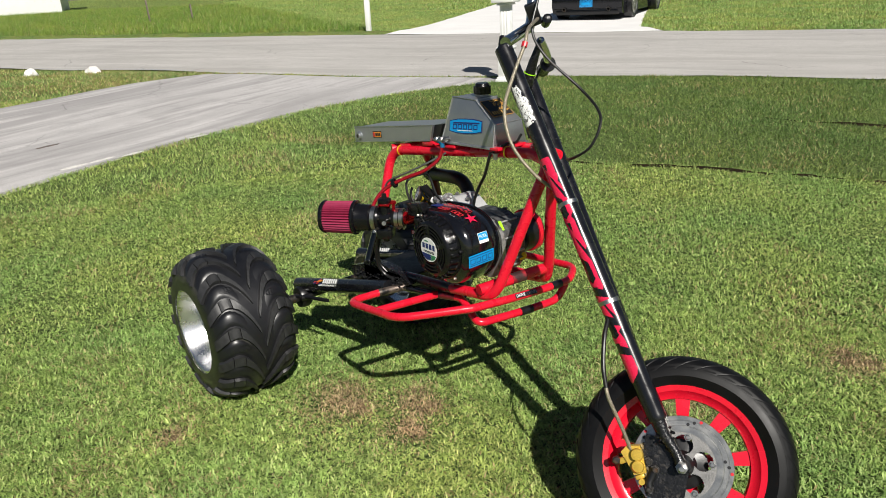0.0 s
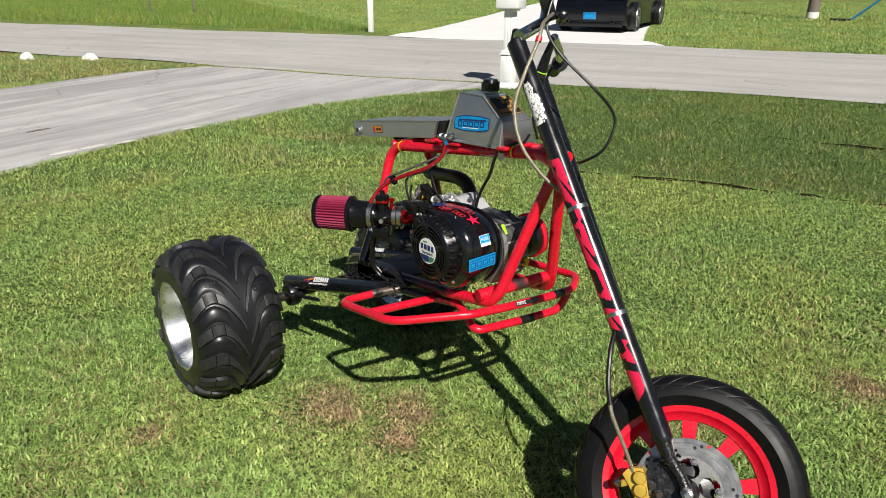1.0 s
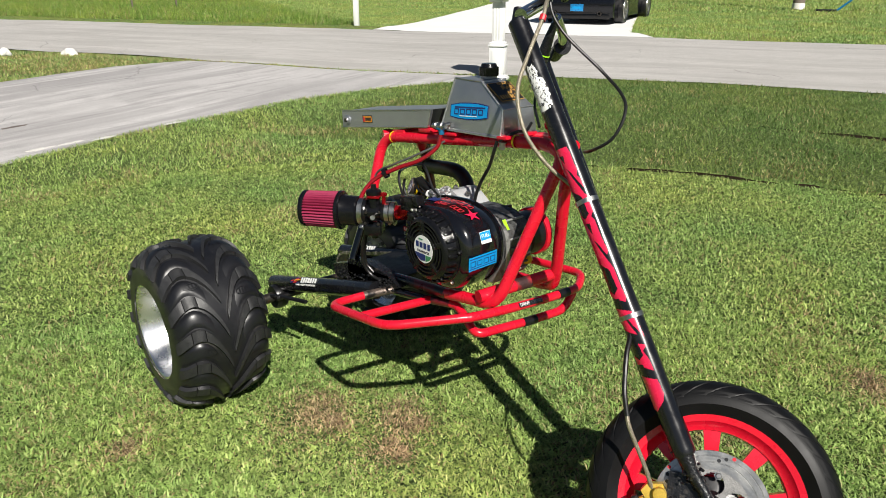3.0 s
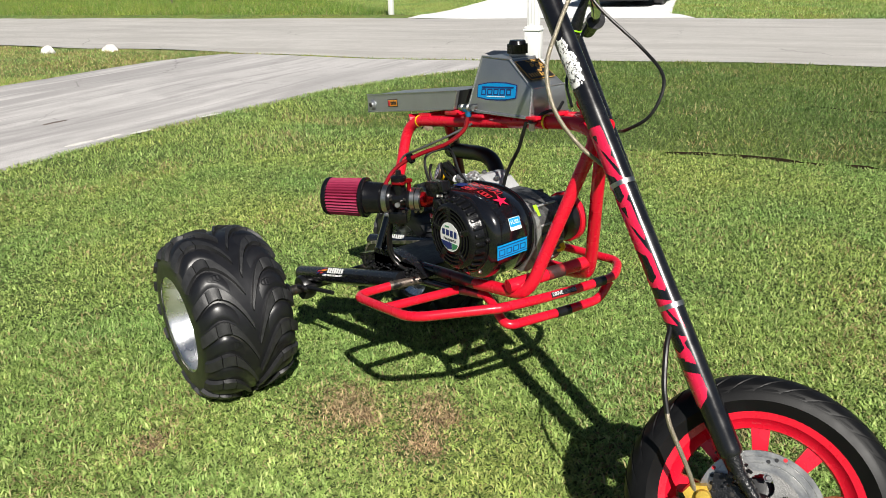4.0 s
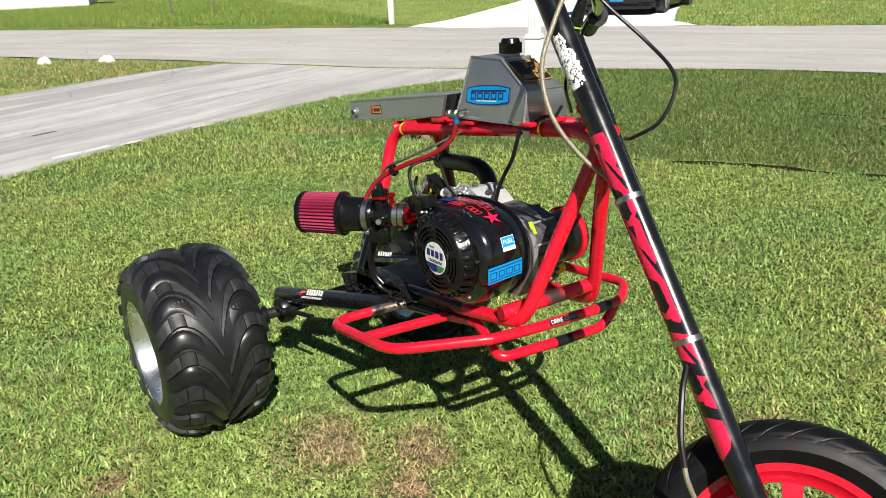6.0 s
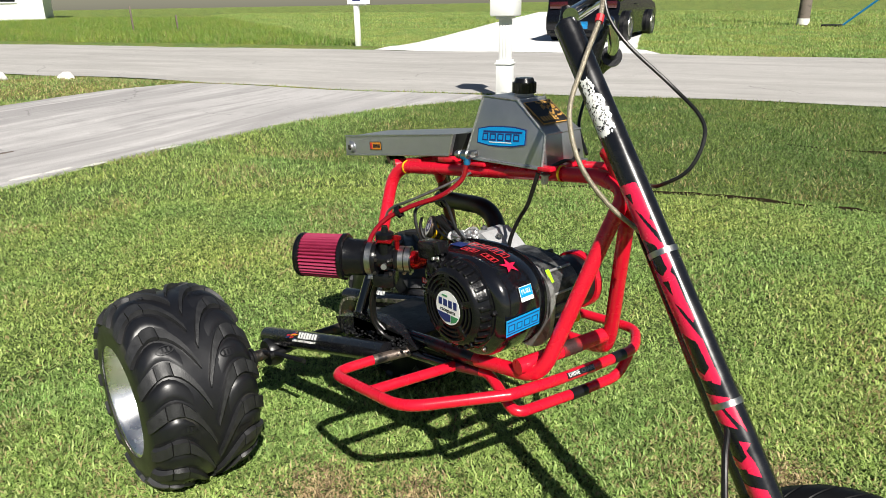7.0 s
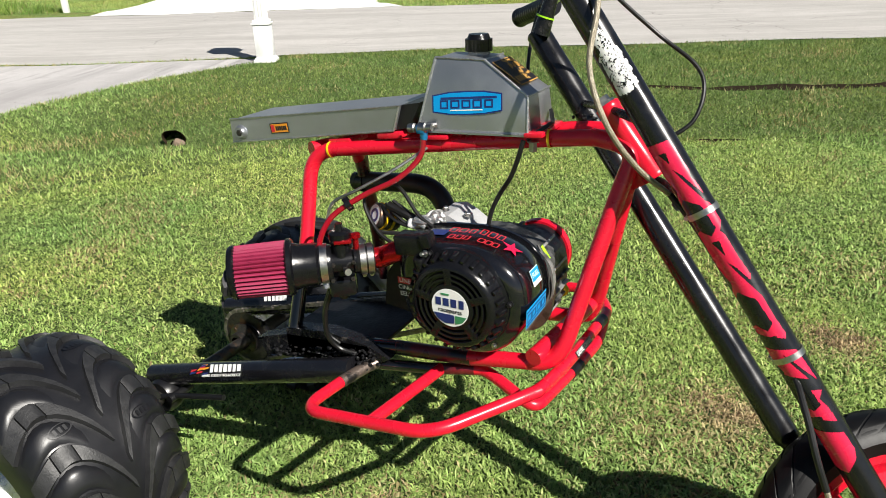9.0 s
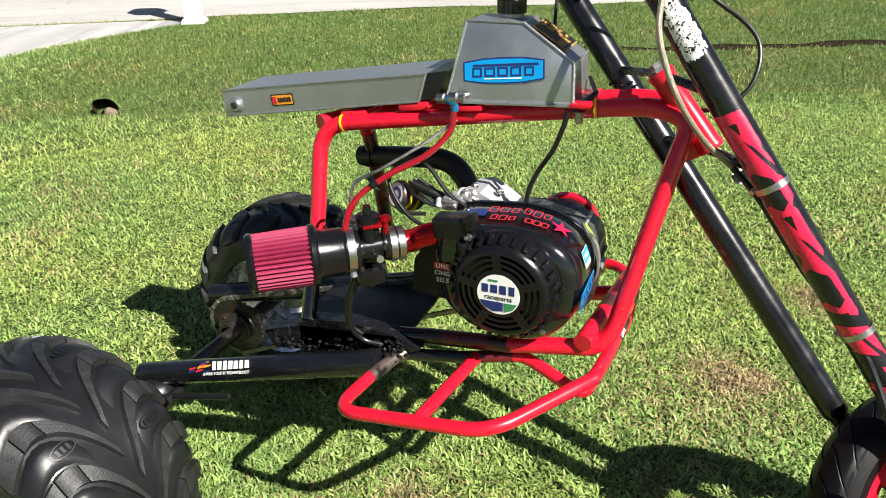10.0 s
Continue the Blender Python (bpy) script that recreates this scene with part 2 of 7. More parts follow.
PALE_CAST = material("pale_cast_alloy", (0.50, 0.505, 0.51), 0.5, metal=0.4, vary=0.15, scale=30, bump=0.5, grain=380)
RUBBER_ROAD = material("street_tyre_rubber", (0.0055, 0.0055, 0.006), 0.45, vary=0.3, scale=18, bump=0.08, grain=420, spec=0.2)

# ---- the ground: lawn, swale, road, drives ----
ROAD_TURN = radians(27)
RU, RN = Vector((math.cos(ROAD_TURN), math.sin(ROAD_TURN))), Vector((-math.sin(ROAD_TURN), math.cos(ROAD_TURN)))
ROAD_NEAR, ROAD_FAR = 6.60, 12.35


BURROW = (-3.39, 2.07)


def sq(x, y):
    """Along the road and across it."""
    return x * RU.x + y * RU.y, x * RN.x + y * RN.y


def xy(s, q):
    return s * RU.x + q * RN.x, s * RU.y + q * RN.y


def near_edge(s):
    """The road's edge on the lawn's side, which steps in where the drive joins."""
    s = np.asarray(s, float)
    return ROAD_NEAR + 0.25 - 0.25 / (1 + np.exp(np.clip(-(s + 7.0) * 6, -50, 50))) / (1 + np.exp(np.clip((s + 2.2) * 6, -50, 50)))


def crease(s):
    """Where the dark edge of the swale runs across the lawn."""
    return 2.915 + 0.025 * np.sin(np.asarray(s, float) * 3.1 + 1.0) + 0.012 * np.sin(np.asarray(s, float) * 8.3)


def ground_z(x, y):
    """The height of the land: level by the trike, a shallow swale, then a slow rise. Works on arrays."""
    x, y = np.asarray(x, float), np.asarray(y, float)
    s, q = sq(x, y)
    d = -0.76 * (x + 0.3) + 0.65 * (y + 0.2)
    z = 0.0152 * np.clip(d - 2, 0, 60)
    open_lawn = 1 / (1 + np.exp(-np.clip((s + 3.3) * 4, -50, 50)))
    wave = q - crease(s) + 2.98
    down = np.clip((wave - 3.01) / 0.26, 0, 1)
    down = down * down * (3 - 2 * down)
    back = np.clip((wave - 3.35) / 1.5, 0, 1)
    z = z - 0.09 * down * (1 - back * back * (3 - 2 * back)) * open_lawn
    z = z + 0.012 * np.sin(x * 1.7 + 0.5) * np.sin(y * 1.3) * np.clip((np.hypot(x, y) - 1.2) / 2, 0, 1)
    z = z + 0.05 * np.exp(-(((x - BURROW[0] + 0.10) / 0.16) ** 2 + ((y - BURROW[1] - 0.085) / 0.16) ** 2))
    z = z + 0.02 * np.exp(-((q - ROAD_FAR - 0.6) / 0.35) ** 2)
    return z


DRIVE_NEAR = [(-3.95, -3.5), (-4.05, 1.5), (-3.98, 3.2), (-3.72, 4.3), (-3.22, 5.2), (-2.35, 6.3), (-2.3, 6.52)]
DRIVE_FAR = [(-7.5, -3.5), (-7.5, 3.8), (-7.5, 5.0), (-7.38, 5.7), (-7.07, 6.23), (-6.85, 6.52)]
ACROSS_L = [(-7.0, 12.36), (-6.95, 13.2), (-7.2, 16.0), (-8.7, 25.5), (-10.5, 38.0)]
ACROSS_R = [(-1.2, 12.36), (-1.75, 13.3), (-2.1, 16.0), (-2.6, 20.5), (-5.0, 38.0)]


def edge_at(edge, q):
    return float(np.interp(q, [e[1] for e in edge], [e[0] for e in edge]))


def paved(s, q):
    """1 where a road or a drive lies, on arrays."""
    on = (q > near_edge(s)) & (q < ROAD_FAR)
    for a, b in ((DRIVE_FAR, DRIVE_NEAR), (ACROSS_L, ACROSS_R)):
        qa, qb = a[0][1], a[-1][1]
        lo = np.interp(q, [e[1] for e in a], [e[0] for e in a])
        hi = np.interp(q, [e[1] for e in b], [e[0] for e in b])
        on = on | ((q > qa) & (q < qb) & (s > lo) & (s < hi))
    return on


def lawn_material():
    mat = bpy.data.materials.new("lawn_soil")
    mat.use_nodes = True
    n, ln = mat.node_tree.nodes, mat.node_tree.links
    b = n["Principled BSDF"]
    geo = n.new("ShaderNodeNewGeometry")

    def noise_tex(scale, detail=6):
        t = n.new("ShaderNodeTexNoise")
        t.inputs["Scale"].default_value, t.inputs["Detail"].default_value = scale, detail
        ln.new(geo.outputs["Position"], t.inputs["Vector"])
        return t

    def mixed(fac, a, c):
        m = n.new("ShaderNodeMix")
        m.data_type = "RGBA"
        for k, v in ((6, a), (7, c)):
            if isinstance(v, tuple):
                m.inputs[k].default_value = (*v, 1)
            else:
                ln.new(v, m.inputs[k])
        ln.new(fac, m.inputs[0])
        return m.outputs[2]

    def ramped(t, lo, hi):
        r = n.new("ShaderNodeMapRange")
        r.inputs[1].default_value, r.inputs[2].default_value = lo, hi
        ln.new(t.outputs[0], r.inputs[0])
        return r.outputs[0]

    tips = mixed(ramped(noise_tex(26, 4), 0.35, 0.65), (0.17, 0.28, 0.075), (0.33, 0.43, 0.15))
    fine = mixed(ramped(noise_tex(85, 3), 0.40, 0.53), (0.028, 0.044, 0.012), tips)
    dry = mixed(ramped(noise_tex(3.2, 6), 0.50, 0.72), fine, (0.22, 0.22, 0.085))
    tint = mixed(ramped(noise_tex(1.1), 0.36, 0.66), (0.82, 0.90, 0.76), (1.20, 1.03, 0.80))
    shade = n.new("ShaderNodeMix")
    shade.data_type, shade.blend_type = "RGBA", "MULTIPLY"
    shade.inputs[0].default_value = 1.0
    ln.new(dry, shade.inputs[6])
    ln.new(tint, shade.inputs[7])
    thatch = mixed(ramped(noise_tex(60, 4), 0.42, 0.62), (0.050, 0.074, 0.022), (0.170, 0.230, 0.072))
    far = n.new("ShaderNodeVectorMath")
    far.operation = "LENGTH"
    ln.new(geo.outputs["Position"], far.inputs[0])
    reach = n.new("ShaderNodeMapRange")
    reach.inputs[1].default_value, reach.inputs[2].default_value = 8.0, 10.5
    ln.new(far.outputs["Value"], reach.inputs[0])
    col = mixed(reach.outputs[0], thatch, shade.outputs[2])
    ln.new(col, b.inputs["Base Color"])
    b.inputs["Roughness"].default_value = 0.8
    b.inputs["Specular IOR Level"].default_value = 0.15
    bp = n.new("ShaderNodeBump")
    bp.inputs["Strength"].default_value, bp.inputs["Distance"].default_value = 1.0, 0.03
    ln.new(noise_tex(70, 4).outputs[0], bp.inputs["Height"])
    ln.new(bp.outputs[0], b.inputs["Normal"])
    return mat


LAWN = lawn_material()


def paving(name, base, dark, streak_turn, crack_scale, crack_width, streaks):
    """Worn paving: broad stains, streaks along the traffic, aggregate and hairline cracks."""
    mat = bpy.data.materials.new(name)
    mat.use_nodes = True
    n, ln = mat.node_tree.nodes, mat.node_tree.links
    b = n["Principled BSDF"]
    geo = n.new("ShaderNodeNewGeometry")

    def mapped(scale, turn=0.0):
        m = n.new("ShaderNodeMapping")
        m.vector_type = "TEXTURE"
        m.inputs["Rotation"].default_value = (0, 0, turn)
        m.inputs["Scale"].default_value = scale
        ln.new(geo.outputs["Position"], m.inputs[0])
        return m.outputs[0]

    def noisy(vec, scale, detail, lo, hi):
        t = n.new("ShaderNodeTexNoise")
        t.inputs["Scale"].default_value, t.inputs["Detail"].default_value = scale, detail
        ln.new(vec, t.inputs["Vector"])
        r = n.new("ShaderNodeMapRange")
        r.inputs[1].default_value, r.inputs[2].default_value = lo, hi
        ln.new(t.outputs[0], r.inputs[0])
        return r.outputs[0]

    def mixed(fac, a, c, share=1.0):
        if share < 1:
            k = n.new("ShaderNodeMath")
            k.operation = "MULTIPLY"
            k.inputs[1].default_value = share
            ln.new(fac, k.inputs[0])
            fac = k.outputs[0]
        m = n.new("ShaderNodeMix")
        m.data_type = "RGBA"
        for i, v in ((6, a), (7, c)):
            if isinstance(v, tuple):
                m.inputs[i].default_value = (*v, 1)
            else:
                ln.new(v, m.inputs[i])
        ln.new(fac, m.inputs[0])
        return m.outputs[2]

    plain = mapped((1, 1, 1))
    along = mapped((7.0, 0.62, 1), streak_turn)
    warp = n.new("ShaderNodeTexNoise")
    warp.inputs["Scale"].default_value, warp.inputs["Detail"].default_value = 1.6, 4
    ln.new(geo.outputs["Position"], warp.inputs["Vector"])
    bent = n.new("ShaderNodeVectorMath")
    bent.operation = "MULTIPLY_ADD"
    bent.inputs[1].default_value = (0.9, 0.9, 0)
    ln.new(warp.outputs["Color"], bent.inputs[0])
    ln.new(geo.outputs["Position"], bent.inputs[2])
    flat = n.new("ShaderNodeVectorMath")
    flat.operation = "MULTIPLY"
    flat.inputs[1].default_value = (1, 1, 0)
    ln.new(bent.outputs[0], flat.inputs[0])
    cell = n.new("ShaderNodeTexVoronoi")
    cell.feature = "DISTANCE_TO_EDGE"
    cell.inputs["Scale"].default_value = crack_scale
    ln.new(flat.outputs[0], cell.inputs["Vector"])
    crack = n.new("ShaderNodeMapRange")
    crack.inputs[1].default_value, crack.inputs[2].default_value = crack_width * 0.3, crack_width
    crack.inputs[3].default_value, crack.inputs[4].default_value = 1.0, 0.0
    ln.new(cell.outputs["Distance"], crack.inputs[0])
    light = tuple(v * 1.14 for v in base)
    col = mixed(noisy(plain, 0.55, 6, 0.38, 0.68), base, dark, 0.55)
    col = mixed(noisy(along, 1.2, 8, 0.47, 0.60), col, dark, streaks)
    col = mixed(noisy(along, 2.3, 6, 0.52, 0.62), col, light, streaks)
    col = mixed(noisy(along, 7.0, 5, 0.55, 0.66), col, tuple(v * 0.8 for v in dark), streaks * 0.7)
    col = mixed(noisy(plain, 5.0, 5, 0.52, 0.72), col, dark, 0.4)
    speck = noisy(plain, 130, 2, 0.42, 0.62)
    col = mixed(speck, col, tuple(v * 0.62 for v in base), 0.45)
    part_of = noisy(plain, 0.8, 3, 0.46, 0.56)
    both = n.new("ShaderNodeMath")
    both.operation = "MULTIPLY"
    ln.new(crack.outputs[0], both.inputs[0])
    ln.new(part_of, both.inputs[1])
    col = mixed(both.outputs[0], col, tuple(v * 0.3 for v in base), 0.5)
    ln.new(col, b.inputs["Base Color"])
    b.inputs["Roughness"].default_value = 0.85
    b.inputs["Specular IOR Level"].default_value = 0.25
    bp = n.new("ShaderNodeBump")
    bp.inputs["Strength"].default_value, bp.inputs["Distance"].default_value = 0.5, 0.004
    ln.new(speck, bp.inputs["Height"])
    ln.new(bp.outputs[0], b.inputs["Normal"])
    return mat


ASPHALT = paving("weathered_road", (0.51, 0.49, 0.465), (0.37, 0.352, 0.33), ROAD_TURN, 0.33, 0.004, 0.5)
CONCRETE = paving("stained_concrete", (0.55, 0.53, 0.52), (0.31, 0.295, 0.292), ROAD_TURN + 1.50, 0.45, 0.005, 0.72)
CONCRETE_PALE = material("pale_concrete", (0.74, 0.73, 0.715), 0.8, vary=0.08, scale=1.5, bump=0.3, grain=100, spec=0.25)


def sheet(name, rows, mat, kind="structure", label="", category="", gap=None):
    """A sheet through rows of points (each a list of x, y, z)."""
    rows = [list(r) for r in rows]
    nv = len(rows[0])
    verts = [tuple(p) for r in rows for p in r]
    faces = [(i * nv + j, i * nv + j + 1, (i + 1) * nv + j + 1, (i + 1) * nv + j) for i in range(len(rows) - 1) for j in range(nv - 1)]
    if gap:
        gx, gy, gr = gap
        faces = [f for f in faces if math.hypot(sum(verts[i][0] for i in f) / 4 - gx, sum(verts[i][1] for i in f) / 4 - gy) > gr]
    mesh = bpy.data.meshes.new(name)
    mesh.from_pydata(verts, [], faces)
    mesh.shade_smooth()
    mesh.set_sharp_from_angle(angle=radians(35))
    mesh.materials.append(mat)
    return tagged(new(name, mesh), label, category, kind=kind)


def spread(parts):
    """Numbers from (start, step, end) stretches."""
    out = []
    for a, step, b in parts:
        out += list(np.arange(a, b - 1e-6, step))
    return out + [parts[-1][2]]


s_lines = spread([(-400, 80, -80), (-80, 8, -24), (-24, 1.0, -9), (-9, 0.10, 6), (6, 1.0, 22), (22, 8, 86), (86, 80, 400)])
q_lines = spread([(-400, 90, -40), (-40, 6, -4), (-4, 0.5, -2), (-2, 0.2, 2.8), (2.8, 0.06, 5.2), (5.2, 0.12, 6.52), (6.52, 0.06, 6.94), (6.94, 0.7, 12.34), (12.34, 0.16, 14.5), (14.5, 1.0, 30), (30, 6, 72), (72, 80, 500)])
rows = []
for q in q_lines:
    s = np.array(s_lines)
    x, y = xy(s, np.full_like(s, q))
    z = ground_z(x, y) - 0.06 * paved(s, np.full_like(s, q))
    rows.append(np.stack([x, y, z], -1).tolist())
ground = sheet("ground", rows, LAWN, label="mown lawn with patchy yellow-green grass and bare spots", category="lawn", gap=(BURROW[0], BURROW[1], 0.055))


def slab(name, left, right, qs, mat, label, lift=0.0, skirt=0.12):
    rows = []
    for q in qs:
        a, b = edge_at(left, q), edge_at(right, q)
        n = 9
        line = []
        for k in range(n):
            s = a + (b - a) * k / (n - 1)
            x, y = xy(s, q)
            line.append((x, y, float(ground_z(x, y)) + lift))
        line = [(line[0][0], line[0][1], line[0][2] - skirt)] + line + [(line[-1][0], line[-1][1], line[-1][2] - skirt)]
        rows.append(line)
    return sheet(name, rows, mat, label=label, category=name)


rows = []
for q in [ROAD_NEAR] + list(np.linspace(7.1, ROAD_FAR, 7)):
    line = []
    for s in spread([(-400, 40, -40), (-40, 0.5, 20), (20, 40, 400)]):
        wob = 0.05 * math.sin(s * 2.1) + 0.03 * math.sin(s * 5.3 + 1)
        qq = float(near_edge(s)) + wob * 0.5 if q == ROAD_NEAR else q + (wob if q == ROAD_FAR else 0)
        x, y = xy(s, qq)
        line.append((x, y, float(ground_z(x, y)) + 0.008 + 0.03 * (1 - ((q - 9.5) / 2.9) ** 2)))
    rows.append(line)
road = sheet("road", rows, ASPHALT, label="weathered pale grey residential road with faint tyre marks", category="road")
drive = slab("driveway", DRIVE_FAR, DRIVE_NEAR, spread([(-3.5, 0.5, 3), (3, 0.15, 6.52)]), CONCRETE, "stained grey concrete driveway with hairline cracks", 0.012)
drive_across = slab("driveway_across", ACROSS_L, ACROSS_R, spread([(12.36, 0.3, 17), (17, 2, 38)]), CONCRETE_PALE, "bright pale concrete driveway across the road", 0.012)
tagged(drive_across, category="driveway")

# iron cover and a dark patch in the road
cx, cy = -13.9, 3.45
cz = float(ground_z(cx, cy)) + 0.016
cover_m = Matrix.Translation((cx, cy, cz))
IRON = material("cast_iron", (0.055, 0.050, 0.046), 0.6, metal=0.3, vary=0.4, scale=12, bump=0.5, grain=90)
cover = part("manhole_cover", lathe([(0, 0.0), (0.30, 0.0), (0.31, 0.006), (0.34, 0.006), (0.35, 0.0), (0.35, -0.03), (0, -0.03)], cover_m, 40), IRON, None)
tagged(cover, "dark round iron cover set in the road", "manhole cover")

# soil strips along the swale, coloured dark to stand in for its step's shade
SHADE_SOIL = material("shade_dark_soil", (0.020, 0.015, 0.009), 0.95, vary=0.6, scale=14, bump=1.0, grain=70, spec=0.05)


def strip_width(s):
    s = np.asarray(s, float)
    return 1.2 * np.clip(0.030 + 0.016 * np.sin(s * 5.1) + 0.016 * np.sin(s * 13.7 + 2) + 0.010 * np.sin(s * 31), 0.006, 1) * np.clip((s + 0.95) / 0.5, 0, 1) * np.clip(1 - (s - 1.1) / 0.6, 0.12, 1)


def far_strip_width(s):
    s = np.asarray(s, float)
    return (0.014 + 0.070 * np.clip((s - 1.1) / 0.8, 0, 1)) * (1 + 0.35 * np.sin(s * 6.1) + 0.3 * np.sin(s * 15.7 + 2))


# places where the grass is worn away: x, y, radius
SPOTS = [(-0.405, -0.390, 0.13), (-0.235, -0.225, 0.10), (-0.145, -0.325, 0.08), (0.32, 0.45, 0.13), (-0.60, -0.85, 0.05), (0.55, 0.95, 0.10)]


def soil_shade_edge(s0, s1, line_at, width_at, share):
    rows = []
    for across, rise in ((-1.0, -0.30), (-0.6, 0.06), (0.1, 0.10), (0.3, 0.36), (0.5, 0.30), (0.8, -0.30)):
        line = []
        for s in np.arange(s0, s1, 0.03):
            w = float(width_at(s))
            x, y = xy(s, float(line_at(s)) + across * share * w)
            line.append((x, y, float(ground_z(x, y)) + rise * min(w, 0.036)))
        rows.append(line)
    sheet("soil_shade_edge", rows, SHADE_SOIL, label="soil along the dip in the lawn, darkened for shade", category="soil")


def far_crease(s):
    s = np.asarray(s, float)
    return 4.34 + 0.30 * np.exp(0.7 - s) + 0.02 * np.sin(s * 6)


soil_shade_edge(-0.95, 5.0, crease, strip_width, 0.8)
soil_shade_edge(0.5, 5.0, far_crease, far_strip_width, 1.0)

# worn brown patches in the lawn
THATCH = material("brown_thatch", (0.17, 0.125, 0.070), 0.95, vary=0.5, scale=60, bump=1.0, grain=160, spec=0.05, stain=(0.05, 0.04, 0.022), stain_scale=70, stain_size=0.5)
for k, (px, py, pr) in enumerate(SPOTS[:3]):
    rnd = random.Random(k + 60)
    bm = bmesh.new()
    ring = []
    for j in range(22):
        a, r = j * math.tau / 22, pr * rnd.uniform(0.15, 0.48)
        x, y = px + r * math.cos(a), py + r * math.sin(a)
        ring.append(bm.verts.new((x, y, float(ground_z(x, y)) - 0.004)))
    mid = bm.verts.new((px, py, float(ground_z(px, py)) + 0.001))
    for j in range(22):
        bm.faces.new((ring[j], ring[(j + 1) % 22], mid))
    tagged(part("worn_patch", bm, THATCH, None), "worn brown patch in the lawn", "lawn", kind="structure")

# pale scrapes and dark scuffs on the drive
SCRAPE = material("pale_scraped_concrete", (0.62, 0.60, 0.57), 0.9, vary=0.2, scale=20, bump=0.4, grain=120, spec=0.2)
SCUFF = material("dark_scuffed_concrete", (0.15, 0.125, 0.11), 0.9, vary=0.3, scale=20, bump=0.4, grain=120, spec=0.2)


def scrape(name, s, q, length, width, turn, mat, seed):
    rnd = random.Random(seed)
    ring = []
    for k in range(14):
        a = k * math.tau / 14
        u, v = math.cos(a) * length / 2 * rnd.uniform(0.6, 1.1), math.sin(a) * width / 2 * rnd.uniform(0.35, 1.2)
        ss, qq = s + u * math.cos(turn) - v * math.sin(turn), q + u * math.sin(turn) + v * math.cos(turn)
        x, y = xy(ss, qq)
        ring.append((x, y, float(ground_z(x, y)) + 0.012))
    bm = bmesh.new()
    low = [bm.verts.new((x, y, z - 0.002)) for x, y, z in ring]
    high = [bm.verts.new((x, y, z + 0.0035)) for x, y, z in ring]
    bm.faces.new(high)
    for k in range(14):
        bm.faces.new((low[k], low[(k + 1) % 14], high[(k + 1) % 14], high[k]))
    return part(name, bm, mat, drive)


scrape("pale_scrape", -3.95, 3.06, 0.24, 0.055, 1.45, SCRAPE, 3)
scrape("pale_scrape", -4.01, 2.36, 0.24, 0.055, 1.45, SCRAPE, 4)
scrape("pale_scrape", -4.09, 2.13, 0.24, 0.055, 1.45, SCRAPE, 5)
scrape("pale_scrape", -4.13, 1.90, 0.24, 0.055, 1.45, SCRAPE, 6)
scrape("dark_scuff", -5.01, 2.38, 0.26, 0.070, 1.45, SCUFF, 7)

# ---- the trike ----
trike = tagged(empty("custom_trike"), "red and black home-built trike with fat rear tyres", "trike")

TUBE, RAIL = 0.0138, 0.0105
HEAD_TOP, HEAD_LOW = Vector((0.117, -0.050, 0.853)), Vector((0.201, -0.062, 0.752))


def pipe(name, points, r=TUBE, mat=RED, bend=0.05, parent=trike, label="", seg=16):
    return part(name, tube(points, r, bend, seg), mat, parent, label)


def hose(name, points, r, mat, parent=trike, label="", seg=10):
    return part(name, sweep(smooth_path(points), r, seg), mat, parent, label)


def band(name, a, b, r, mat, parent=trike, width=0.009, label="", screw=True):
    """A worm-drive clamp round the line from a towards b, centred on a."""
    a, b = Vector(a), Vector(b)
    m = Matrix.Translation(a) @ frame_of(b - a)
    bm = lathe([(r, -width / 2), (r + 0.0012, -width / 2), (r + 0.0012, width / 2), (r, width / 2), (r, -width / 2)], m, 28)
    if screw:
        block((0.012, 0.006, width * 0.9), m @ Matrix.Rotation(-1.2, 4, "Z") @ Matrix.Translation((r + 0.004, 0, 0)), 0.001, bm)
        lathe([(0, -0.009), (0.0035, -0.009), (0.0035, 0.009), (0, 0.009)], m @ Matrix.Rotation(-1.2, 4, "Z") @ Matrix.Translation((r + 0.006, 0, 0)) @ Matrix.Rotation(math.pi / 2, 4, "X"), 8, bm)
    return part(name, bm, mat, parent, label)


def bolt(m, parent, r=0.006, h=0.005, mat=STEEL, name="bolt"):
    bm = lathe([(0, 0), (r * 1.5, 0), (r * 1.5, 0.0012), (r, 0.0012), (r, h), (r * 0.8, h + 0.001), (0, h + 0.001)], m, 6)
    return part(name, bm, mat, parent)


def plate(name, outline, m, mat, parent, thick=0.0006, label="", bevel=0.0):
    return part(name, prism(outline, thick, m, bevel), mat, parent, label)


def rect(w, h, cx=0.0, cy=0.0):
    return [(cx - w / 2, cy - h / 2), (cx + w / 2, cy - h / 2), (cx + w / 2, cy + h / 2), (cx - w / 2, cy + h / 2)]


def badge(w, h, cut=0.12):
    """The outline of a wide badge with slightly bowed long sides."""
    return [(-w / 2, -h * 0.36), (-w * 0.25, -h * 0.48), (0, -h * 0.5), (w * 0.25, -h * 0.48), (w / 2, -h * 0.36), (w / 2, h * 0.36), (w * 0.25, h * 0.48), (0, h * 0.5), (-w * 0.25, h * 0.48), (-w / 2, h * 0.36)]


